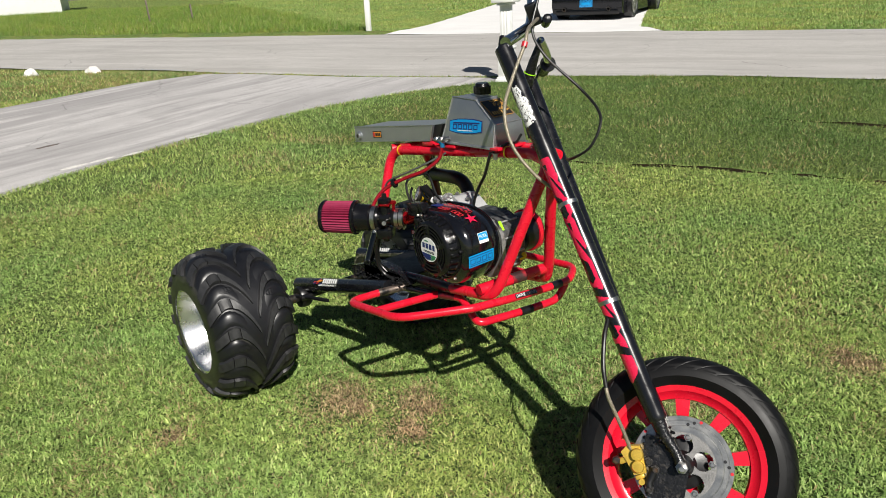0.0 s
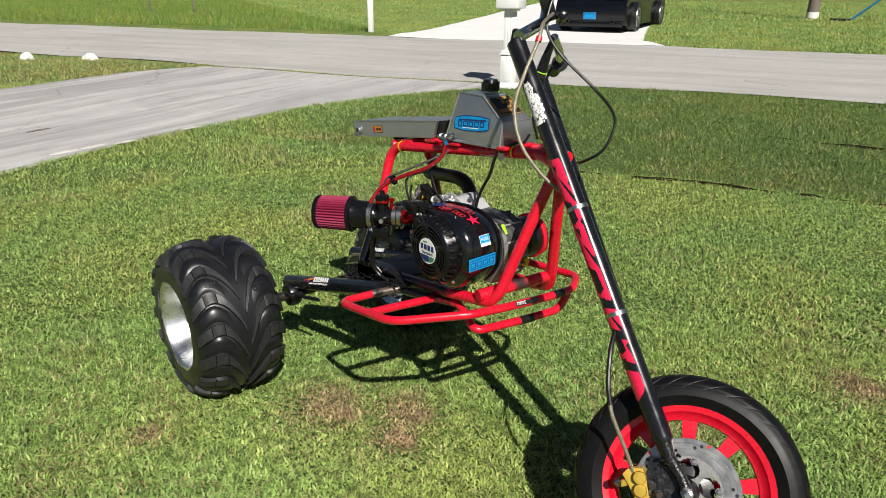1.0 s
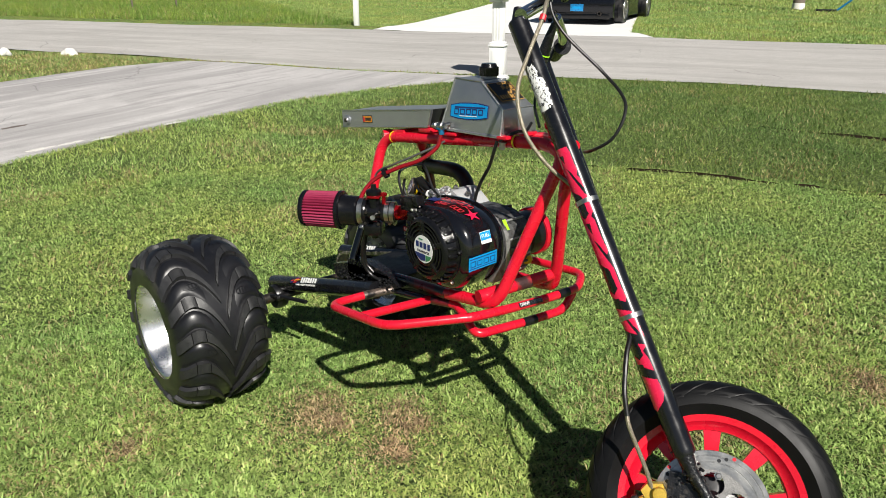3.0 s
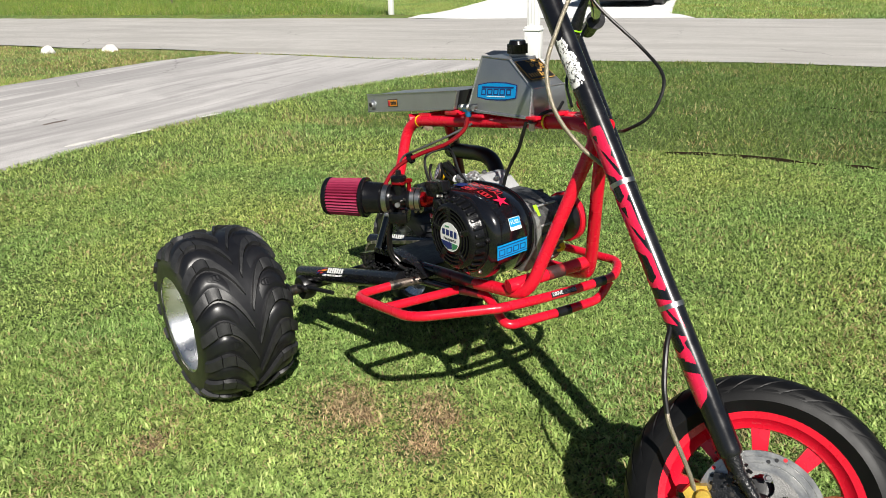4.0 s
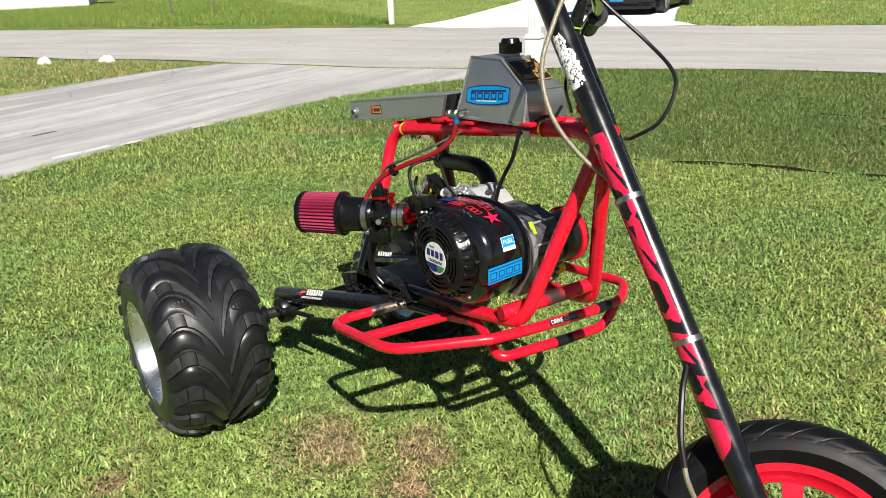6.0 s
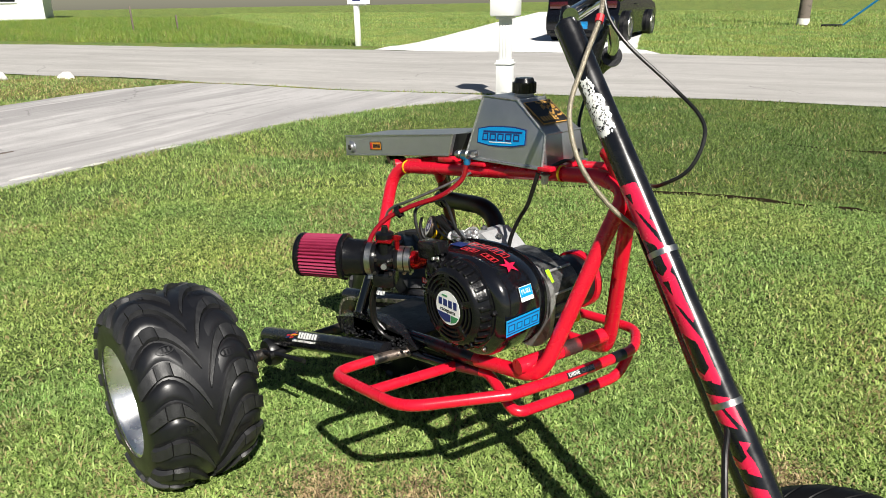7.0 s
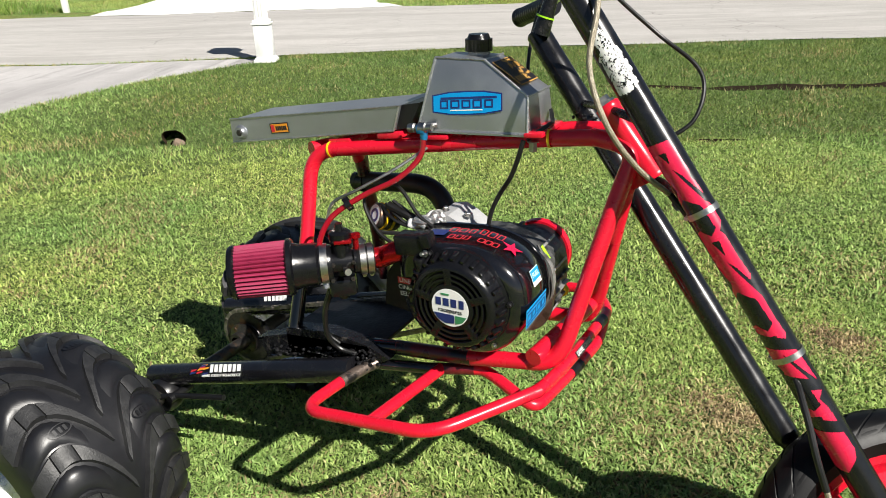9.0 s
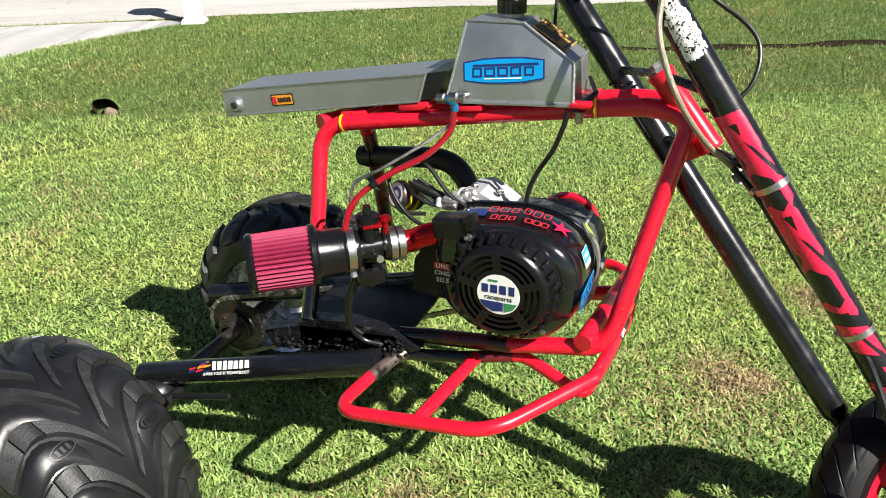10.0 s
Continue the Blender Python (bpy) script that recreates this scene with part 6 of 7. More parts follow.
part("choke_lever", lathe([(0, 0), (0.005, 0), (0.005, 0.030), (0.009, 0.032), (0.009, 0.038), (0, 0.040)], CM @ Matrix.Translation((0.026, -0.004, 0.012)), 10), ANOD_RED, carb, "red choke knob")
part("carb_boot", lathe([(0.024, 0.026), (0.0255, 0.030), (0.0255, 0.052), (0.023, 0.056), (0, 0.056)], cmx, 28), RUBBER_HOSE, carb)
for d in (0.036, 0.049):
    P = C0 + AX * d
    band("hose_clamp", P, P + AX, 0.026, STEEL, carb, 0.010, "steel hose clamp")
part("intake_pipe", sweep(smooth_path([C0 + AX * 0.050, C0 + AX * 0.070, Vector((-0.195, -0.205, 0.616)), Vector((-0.150, -0.200, 0.630))]), 0.0185, 22), ANOD_RED, trike, "shiny red intake pipe")

flt = empty("air_filter", None, trike)
F0 = C0 - AX * 0.020
fax = Vector((-0.80, -0.60, -0.01)).normalized()
fm = Matrix.Translation(F0) @ frame_of(fax)
part("rubber_neck", lathe([(0.0, -0.004), (0.030, -0.004), (0.032, 0.0), (0.033, 0.018), (0.037, 0.022), (0.038, 0.050), (0.042, 0.064), (0, 0.064)], fm, 40), BLACK_PLASTIC, flt, "black moulded filter neck")
P = F0 + fax * 0.010
band("hose_clamp", P, P + fax, 0.0335, STEEL, flt, 0.012, "steel hose clamp")
part("end_ring", lathe([(0, 0.060), (0.045, 0.060), (0.0485, 0.063), (0.0485, 0.070), (0.045, 0.073), (0, 0.073)], fm, 48), BLACK_PLASTIC, flt)
pleats = 36
bm = bmesh.new()
rings = []
for h, s in ((0.071, 1.0), (0.095, 0.99), (0.120, 0.98), (0.140, 0.97), (0.157, 0.965)):
    ring = []
    for k in range(pleats * 4):
        a = k * math.tau / (pleats * 4)
        r = (0.0440, 0.0465, 0.0440, 0.0385)[k % 4] * s
        ring.append(bm.verts.new(fm @ Vector((r * math.cos(a), r * math.sin(a), h))))
    rings.append(ring)
for a, b in zip(rings, rings[1:]):
    for k in range(len(a)):
        bm.faces.new((a[k], a[(k + 1) % len(a)], b[(k + 1) % len(a)], b[k]))
part("gauze", bm, FILTER_RED, flt, "pleated pink filter gauze", 20)
part("end_cap", lathe([(0, 0.154), (0.0435, 0.154), (0.0465, 0.157), (0.0465, 0.162), (0.044, 0.166), (0.02, 0.167), (0, 0.167)], fm, 48), BLACK_PLASTIC, flt, "black rubber end cap")
hose("overflow_hose", [C0 + Vector((-0.020, -0.014, -0.056)), (-0.308, -0.268, 0.505), (-0.314, -0.262, 0.455), (-0.300, -0.250, 0.425), (-0.27, -0.240, 0.415)], 0.0046, RUBBER_HOSE, label="black overflow hose")
hose("overflow_hose", [C0 + Vector((-0.028, -0.004, -0.052)), (-0.322, -0.252, 0.500), (-0.328, -0.246, 0.450), (-0.310, -0.236, 0.425)], 0.0042, RUBBER_HOSE)

# stickers on the arm and the rail
adir = (ARM_A - ARM_B).normalized()


def on_arm(dist, z_turn=0.0, r=0.0238):
    """A pose on the outer side of the near arm, dist metres from its front end."""
    p = ARM_A - adir * dist
    out = Vector((0.0, -0.80, 0.60))
    out = (out - adir * out.dot(adir)).normalized()
    y = out.cross(adir)
    if y.z < 0:
        y = -y
    return Matrix(((adir.x, y.x, out.x, p.x + out.x * r), (adir.y, y.y, out.y, p.y + out.y * r), (adir.z, y.z, out.z, p.z + out.z * r), (0, 0, 0, 1)))


glyph_bars(0.090, 0.017, 7, on_arm(0.305) @ Matrix.Translation((0, 0.006, 0.0)), WHITE_PRINT, arm, 21)
lettering("SHARK TOOTH TECHNOLOGY", 0.0078, on_arm(0.315) @ Matrix.Translation((0, -0.0085, 0.0003)), WHITE_PRINT, arm)
fl = on_arm(0.385)
rnd = random.Random(5)
for k in range(9):
    x, y = rnd.uniform(-0.022, 0.018), rnd.uniform(-0.010, 0.010)
    plate("decal", [(x, y), (x + 0.016, y + 0.003), (x + 0.019, y + 0.006), (x + 0.004, y + 0.005)], fl, (RED_PRINT, ORANGE, NAVY)[k % 3], arm, 0.0004 + 0.0001 * k)
glyph_bars(0.075, 0.017, 6, Matrix.Translation((-0.685, 0.0030, 0.3275)) @ basis((0, 0, 0), (1, 0.033, 0.226), (0, 0.5, 1)), WHITE_PRINT, arm_far, 22)
dr0 = basis((0.0985, -0.095, 0.4338), (0.0, 0.99, -0.103), (-0.6, 0, 0.8))
plate("decal", rect(0.078, 0.011), dr0 @ Matrix.Translation((0.010, 0.0, 0.0102)), BLACK_PRINT, trike, label="black strip sticker on the rail")
lettering("DRIVE", 0.0118, dr0 @ Matrix.Translation((-0.010, 0.0, 0.0111)), WHITE_PRINT, trike)
lettering("CHAIN", 0.0118, dr0 @ Matrix.Translation((0.030, 0.0, 0.0111)), STEEL, trike)
part("fuel_bulb", lathe([(0, -0.014), (0.008, -0.014), (0.012, -0.004), (0.012, 0.008), (0.006, 0.014), (0, 0.014)], pose(0.046, -0.040, 0.517, 0, 70, 40), 16), YELLOW, engine, "yellow plastic dipstick plug")
hose("wire", [(0.030, -0.115, 0.632), (0.050, -0.120, 0.600), (0.058, -0.122, 0.560), (0.050, -0.12, 0.520)], 0.003, RUBBER_HOSE, engine, seg=6)
plate("decal", rect(0.010, 0.026), basis((0.0400, -0.106, 0.616), (0, 1, 0), (-0.7, 0, 1)), LIME, engine)

# ---- things round about ----
def on_ground(x, y, turn=0.0):
    return Matrix.Translation((x, y, float(ground_z(x, y)))) @ Matrix.Rotation(radians(turn), 4, "Z")


WHITE_PVC = material("white_vinyl", (0.80, 0.80, 0.79), 0.35, vary=0.05, scale=5, bump=0.03, stain=(0.62, 0.61, 0.56), stain_scale=4, stain_size=0.62)
STONE = material("whitewashed_stone", (0.72, 0.70, 0.66), 0.85, vary=0.2, scale=12, bump=0.8, grain=40)
CAR_PAINT = material("black_car_paint", (0.004, 0.0045, 0.007), 0.10, spec=0.4, vary=0.1, scale=3, bump=0.0)
CAR_GLASS = material("dark_glass", (0.012, 0.014, 0.018), 0.05, vary=0.05, bump=0.0)
LAMP_RED = material("dark_red_lamp", (0.05, 0.004, 0.005), 0.1, coat=1.0, vary=0.05, bump=0.0)
WOOD_GREY = material("grey_weathered_wood", (0.17, 0.14, 0.115), 0.9, vary=0.3, scale=3, bump=0.8, grain=60, stain=(0.09, 0.075, 0.06), stain_scale=6)


def mailbox(x, y, turn, ornate):
    m = on_ground(x, y, turn)
    if ornate:
        box = tagged(empty("mailbox", m), "white vinyl mailbox on a stout panelled post", "mailbox")
        bm = block((0.22, 0.22, 0.035), pose(0, 0, 0.0175), 0.006)
        block((0.195, 0.195, 0.02), pose(0, 0, 0.043), 0.006, bm)
        part("post_base", bm, WHITE_PVC, box)
        part("lower_post", block((0.165, 0.165, 0.33), pose(0, 0, 0.215), 0.008), WHITE_PVC, box)
        for k in range(4):
            part("post_panel", block((0.10, 0.006, 0.25), Matrix.Rotation(k * math.pi / 2, 4, "Z") @ pose(0, -0.083, 0.205), 0.002), WHITE_PVC, box)
        bm = block((0.19, 0.19, 0.022), pose(0, 0, 0.387), 0.006)
        block((0.165, 0.165, 0.03), pose(0, 0, 0.41), 0.01, bm)
        part("post_collar", bm, WHITE_PVC, box)
        part("upper_post", block((0.118, 0.118, 0.47), pose(0, 0, 0.645), 0.006), WHITE_PVC, box)
        for k in range(4):
            for j in (-1, 0, 1):
                part("post_flute", block((0.020, 0.007, 0.41), Matrix.Rotation(k * math.pi / 2, 4, "Z") @ pose(j * 0.033, -0.059, 0.645), 0.003), WHITE_PVC, box)
        part("box_bracket", block((0.15, 0.24, 0.03), pose(0, 0, 0.868), 0.006), WHITE_PVC, box)
        part("box_body", block((0.27, 0.30, 0.22), pose(0, 0, 0.99), 0.02), WHITE_PVC, box)
    else:
        box = tagged(empty("mailbox", m), "white mailbox on a thin white post by the road", "mailbox")
        part("post", block((0.10, 0.10, 0.92), pose(0, 0, 0.46), 0.006), WHITE_PVC, box)
        prof = [(0.085 * math.cos(a), 0.20 + 0.085 * math.sin(a) - 0.085) for a in [math.pi * k / 10 for k in range(11)]]
        prof = [(0.085, 0.0)] + prof + [(-0.085, 0.0)]
        part("box_body", prism(prof, 0.48, basis((0.30, 0, 0.90), (0, 1, 0), (0, 0, 1)) @ Matrix.Translation((0, 0, -0.48)), 0.004), WHITE_PVC, box)
        part("print_mark", block((0.20, 0.004, 0.05), pose(0.05, -0.087, 0.99), 0), NAVY, box)
        part("box_arm", block((0.36, 0.09, 0.03), pose(0.05, 0, 0.885), 0.004), WHITE_PVC, box)
    return box


mailbox(-4.845, 4.675, 27, True)
mailbox(-13.10, 8.26, 27, False)


def stone(x, y, s, seed):
    rnd = random.Random(seed)
    bm = bmesh.new()
    bmesh.ops.create_icosphere(bm, subdivisions=3, radius=1)
    off = Vector((seed * 3.1, 1.7, 0.4))
    for v in bm.verts:
        v.co *= 1 + 0.35 * noise.noise(v.co * 1.3 + off)
        v.co = Vector((v.co.x * 0.13 * s, v.co.y * 0.09 * s, max(-0.02, v.co.z * 0.085 * s)))
    ob = part("edging_stone", bm, STONE, None)
    ob.matrix_basis = on_ground(x, y, rnd.uniform(0, 180)) @ Matrix.Translation((0, 0, 0.02))
    return tagged(ob, "rough whitewashed stone edging the grass", "stone", "white stones by the drive")


stone(-11.10, 1.67, 1.0, 1)
stone(-11.85, 0.91, 1.1, 2)
stone(-12.65, 0.18, 1.0, 3)

# burrow in the bank of the swale: a short dark tunnel running into the slope
bx, by = BURROW
bz = float(ground_z(bx, by))
SOIL_DARK = material("damp_soil", (0.045, 0.032, 0.020), 0.95, vary=0.4, scale=20, bump=1.0, grain=80, spec=0.05)
way = Vector((-0.76, 0.65, -0.12)).normalized()
bm = bmesh.new()
rings = []
for d, r in ((-0.035, 0.070), (-0.01, 0.062), (0.03, 0.056), (0.12, 0.050), (0.20, 0.035), (0.24, 0.0)):
    c = Vector((bx, by, bz + 0.018)) + way * d
    side, up = Vector((0.65, 0.76, 0)).normalized(), Vector((0, 0, 1))
    if r == 0:
        rings.append([bm.verts.new(c)])
    else:
        rings.append([bm.verts.new(c + (side * math.cos(k * math.tau / 20) + up * math.sin(k * math.tau / 20) * 1.05) * r * (1 + 0.14 * math.sin(3 * k * math.tau / 20 + 1) + 0.08 * math.sin(k * 5))) for k in range(20)])
for a, b in zip(rings, rings[1:]):
    for k in range(20):
        if len(b) == 1:
            bm.faces.new((a[k], a[(k + 1) % 20], b[0]))
        else:
            bm.faces.new((a[k], a[(k + 1) % 20], b[(k + 1) % 20], b[k]))
tagged(part("burrow", bm, SOIL_DARK, None), "dark animal burrow dug into the grassy bank", "burrow", kind="structure")
ob = part("field_stone", block((0.080, 0.060, 0.065), Matrix(), 0.022), material("brown_stone", (0.19, 0.14, 0.10), 0.9, vary=0.3, scale=20, bump=0.8, grain=60), None)
ob.matrix_basis = Matrix.Translation((bx + 0.030, by + 0.012, bz - 0.012)) @ pose(0, 0, 0, 20, 30, 40)
tagged(ob, "brown stone in the mouth of the burrow", "stone")


def car(m):
    c = tagged(empty("parked_car", m), "shiny black low coupe parked on the pale drive", "car")
    # x to the right, y ahead, z up; the tail is at y = 0
    body = [(0.05, 0.16), (0.0, 0.30), (0.01, 0.60), (0.08, 0.70), (0.12, 0.92), (0.20, 0.97), (0.75, 1.00), (1.45, 1.27), (2.35, 1.29), (3.05, 0.95), (4.15, 0.80), (4.35, 0.60), (4.38, 0.35), (4.30, 0.16), (0.15, 0.14)]
    bm = prism(body, 1.70, Matrix(((0, 0, 1, -0.85), (1, 0, 0, 0), (0, 1, 0, 0), (0, 0, 0, 1))), 0.045)
    for v in bm.verts:
        if v.co.z > 0.98:
            v.co.x *= 1 - 0.45 * (v.co.z - 0.98)
        v.co.x *= 1 - 0.02 * abs(v.co.y - 2.2)
    part("body", bm, CAR_PAINT, c, "gloss black bodywork", 50)
    part("bumper", block((1.66, 0.16, 0.34), pose(0, 0.05, 0.42), 0.05), CAR_PAINT, c)
    part("rear_valance", block((1.46, 0.12, 0.14), pose(0, 0.08, 0.19), 0.03), BLACK_PLASTIC, c)
    part("spoiler", block((1.50, 0.16, 0.04), pose(0, 0.10, 1.06), 0.015), CAR_PAINT, c)
    for x in (-0.6, 0.6):
        part("spoiler_leg", block((0.05, 0.08, 0.10), pose(x, 0.12, 1.00), 0.01), CAR_PAINT, c)
        lamp = part("tail_lamp", block((0.42, 0.03, 0.15), pose(x * 0.92, 0.055, 0.80), 0.015), LAMP_RED, c, "dark red tail lamp")
    part("lamp_strip", block((0.66, 0.02, 0.12), pose(0, 0.06, 0.80), 0.01), BLACK_PLASTIC, c)
    p = part("number_plate", block((0.30, 0.012, 0.155), pose(0, -0.035, 0.37), 0.003), BLUE_METAL, c, "pale blue number plate")
    part("print_mark", block((0.20, 0.004, 0.05), pose(0, -0.042, 0.37), 0), BLUE_DECAL, c)
    for x in (-0.52, 0.52):
        part("exhaust_tip", lathe([(0.032, -0.10), (0.045, -0.10), (0.045, 0.05), (0.032, 0.05)], pose(x, 0.0, 0.25, 90, 0, 0), 20), STEEL_DARK, c)
    part("rear_window", block((1.18, 0.62, 0.01), pose(0, 1.10, 1.145, 21, 0, 0), 0.004), CAR_GLASS, c)
    for x in (-1, 1):
        part("side_window", block((0.01, 1.05, 0.24), pose(x * 0.785, 2.0, 1.12, 0, x * 12, 0), 0.004), CAR_GLASS, c)
        part("door_handle", block((0.02, 0.14, 0.03), pose(x * 0.845, 1.75, 0.80), 0.006), CAR_PAINT, c)
    for x in (-0.80, 0.80):
        for y in (0.82, 3.42):
            w = empty("wheel", pose(x, y, 0.33) @ Matrix.Scale(1.1, 4), c)
            part("tyre", lathe([(0.20, -0.10), (0.27, -0.11), (0.30, -0.09), (0.302, 0.09), (0.27, 0.11), (0.20, 0.10), (0.20, -0.10)], pose(0, 0, 0, 0, 90, 0), 36), RUBBER, w)
            s = 1 if x > 0 else -1
            rimm = pose(0, 0, 0, 0, 90 * s, 0)
            part("rim", lathe([(0.205, 0.10), (0.20, 0.112), (0.185, 0.10), (0.18, 0.03), (0, 0.02)], rimm, 30), STEEL, w)
            for k in range(6):
                part("rim_spoke", block((0.17, 0.035, 0.02), rimm @ Matrix.Rotation(k * math.tau / 6, 4, "Z") @ pose(0.10, 0, 0.088), 0.005), STEEL, w)
    return c


car(on_ground(-9.79, 12.03, 23.5) @ Matrix.Translation((0, 0, 0.012)))

pole = part("utility_pole", lathe([(0, -0.1), (0.175, -0.1), (0.17, 0.0), (0.155, 3.0), (0.13, 8.5), (0, 8.5)], Matrix(), 20), WOOD_GREY, None)
pole.matrix_basis = on_ground(-9.2, 21.7, 40) @ pose(0, 0, 0, 0, 1.5, 0)
tagged(pole, "grey weathered wooden utility pole", "pole")
part("pole_band", lathe([(0.172, 0.02), (0.178, 0.02), (0.176, 0.20), (0.170, 0.20)], Matrix(), 20), STONE, pole, "pale bleached band near the foot")

# long blue pole leaning up from the grass
g0 = float(ground_z(-7.9, 21.3))
tagged(part("blue_handle", sweep([Vector((-7.9, 21.3, g0 + 0.05)), Vector((-6.6, 21.9, g0 + 1.3))], 0.03, 10), BLUE_METAL, None), "long blue plastic handle leaning up from the grass", "pole")
tagged(part("rake_head", block((0.55, 0.18, 0.08), on_ground(-8.15, 21.2, 20) @ pose(0, 0, 0.04), 0.02), BLACK_SATIN, None), "dark flat tool head lying in the grass", "tool")
# brush heap by the tree bed
bm = bmesh.new()
rnd = random.Random(20)
for k in range(260):
    a, r = rnd.uniform(0, math.tau), rnd.random() ** 0.7
    p = Vector((1.5 * r * math.cos(a), 0.9 * r * math.sin(a), 0.28 * (1 - r) * rnd.random()))
    d = Vector((rnd.gauss(0, 1), rnd.gauss(0, 1), rnd.gauss(0.2, 0.4))).normalized() * rnd.uniform(0.15, 0.5)
    sweep([p, p + d], 0.018, 5, bm=bm)
heap = part("brush_heap", bm, WOOD_GREY, None)
heap.matrix_basis = on_ground(-6.6, 25.6)
tagged(heap, "heap of dry brown cuttings on the far lawn", "brush heap", kind="stuff")

for x, y, h in ((-25.2, 7.2, 0.85), (-24.6, 8.5, 0.55)):
    s = part("survey_stake", block((0.05, 0.05, h), pose(0, 0, h / 2, 3, 4, 0), 0.004), WOOD_GREY, None)
    s.matrix_basis = on_ground(x, y)
    tagged(s, "thin grey stake standing in tall weeds", "stake", "stakes in the weeds")

# white house far behind the weeds
house = tagged(empty("house", on_ground(-48.9, 3.8, 74)), "long low white house far behind the weeds", "house")
part("wall", block((12, 7, 2.9), pose(0, 0, 1.45), 0.02), WHITE_PVC, house)
part("roof", prism([(-4.2, 0), (4.2, 0), (0, 1.7)], 13, basis((-6.5, 0, 2.9), (0, 1, 0), (0, 0, 1)), 0.02), WOOD_GREY, house)
for k in range(3):
    w = part("window", block((1.4, 0.06, 1.1), pose(-4 + 4 * k, -3.51, 1.5), 0.01), CAR_GLASS, house)
    part("window_frame", block((1.55, 0.08, 0.07), pose(-4 + 4 * k, -3.53, 0.93), 0.01), WHITE_PVC, house)

# ---- grass ----
def blade_material(name, colours, rough=0.5, patch=None):
    mat = bpy.data.materials.new(name)
    mat.use_nodes = True
    n, ln = mat.node_tree.nodes, mat.node_tree.links
    b = n["Principled BSDF"]
    geo = n.new("ShaderNodeNewGeometry")
    ramp = n.new("ShaderNodeValToRGB")
    el = ramp.color_ramp.elements
    for k, (pos, col) in enumerate(colours):
        e = el[k] if k < 2 else el.new(pos)
        e.position, e.color = pos, (*col, 1)
    ln.new(geo.outputs["Random Per Island"], ramp.inputs[0])
    big = n.new("ShaderNodeTexNoise")
    big.inputs["Scale"].default_value, big.inputs["Detail"].default_value = 1.1, 5
    ln.new(geo.outputs["Position"], big.inputs["Vector"])
    mr = n.new("ShaderNodeMapRange")
    mr.inputs[1].default_value, mr.inputs[2].default_value = 0.36, 0.66
    ln.new(big.outputs[0], mr.inputs[0])
    tint = n.new("ShaderNodeMix")
    tint.data_type = "RGBA"
    tint.inputs[6].default_value = (0.80, 0.92, 0.80, 1)
    tint.inputs[7].default_value = (*(patch or (1.20, 1.08, 0.88)), 1)
    ln.new(mr.outputs[0], tint.inputs[0])
    mix = n.new("ShaderNodeMix")
    mix.data_type, mix.blend_type = "RGBA", "MULTIPLY"
    mix.inputs[0].default_value = 1.0
    clump = n.new("ShaderNodeTexNoise")
    clump.inputs["Scale"].default_value, clump.inputs["Detail"].default_value = 24, 4
    ln.new(geo.outputs["Position"], clump.inputs["Vector"])
    cr = n.new("ShaderNodeMapRange")
    cr.inputs[1].default_value, cr.inputs[2].default_value = 0.34, 0.66
    cr.inputs[3].default_value, cr.inputs[4].default_value = 0.74, 1.36
    ln.new(clump.outputs[0], cr.inputs[0])
    tuft = n.new("ShaderNodeVectorMath")
    tuft.operation = "SCALE"
    ln.new(ramp.outputs[0], tuft.inputs[0])
    ln.new(cr.outputs[0], tuft.inputs["Scale"])
    ln.new(tuft.outputs[0], mix.inputs[6])
    ln.new(tint.outputs[2], mix.inputs[7])
    ln.new(mix.outputs[2], b.inputs["Base Color"])
    b.inputs["Roughness"].default_value = rough
    b.inputs["Specular IOR Level"].default_value = 0.35
    tr = n.new("ShaderNodeBsdfTranslucent")
    ln.new(mix.outputs[2], tr.inputs[0])
    ms = n.new("ShaderNodeMixShader")
    ms.inputs[0].default_value = 0.30
    ln.new(b.outputs[0], ms.inputs[1])
    ln.new(tr.outputs[0], ms.inputs[2])
    ln.new(ms.outputs[0], n["Material Output"].inputs[0])
    return mat


GRASS = blade_material("grass_blade", [(0.0, (0.145, 0.225, 0.060)), (1.0, (0.50, 0.57, 0.25)), (0.35, (0.260, 0.370, 0.110)), (0.75, (0.340, 0.450, 0.155))], 0.6)
# darker copy of GRASS: the swale slope's shade is put into the blade colour
SHADED_GRASS = blade_material("shaded_grass_blade", [(0.0, (0.070, 0.123, 0.030)), (1.0, (0.29, 0.36, 0.145)), (0.35, (0.138, 0.213, 0.060)), (0.75, (0.20, 0.28, 0.087))], 0.6)
DRY = blade_material("dry_grass", [(0.0, (0.24, 0.175, 0.085)), (1.0, (0.60, 0.52, 0.29)), (0.5, (0.42, 0.335, 0.165))], 0.7, (0.9, 0.85, 0.8))
DEAD = blade_material("dead_grass", [(0.0, (0.14, 0.085, 0.050)), (1.0, (0.68, 0.52, 0.33)), (0.5, (0.42, 0.30, 0.18))], 0.7, (0.95, 0.9, 0.85))
WEED = blade_material("tall_weed", [(0.0, (0.10, 0.17, 0.035)), (1.0, (0.34, 0.42, 0.12)), (0.4, (0.17, 0.27, 0.05)), (0.75, (0.25, 0.35, 0.08))])


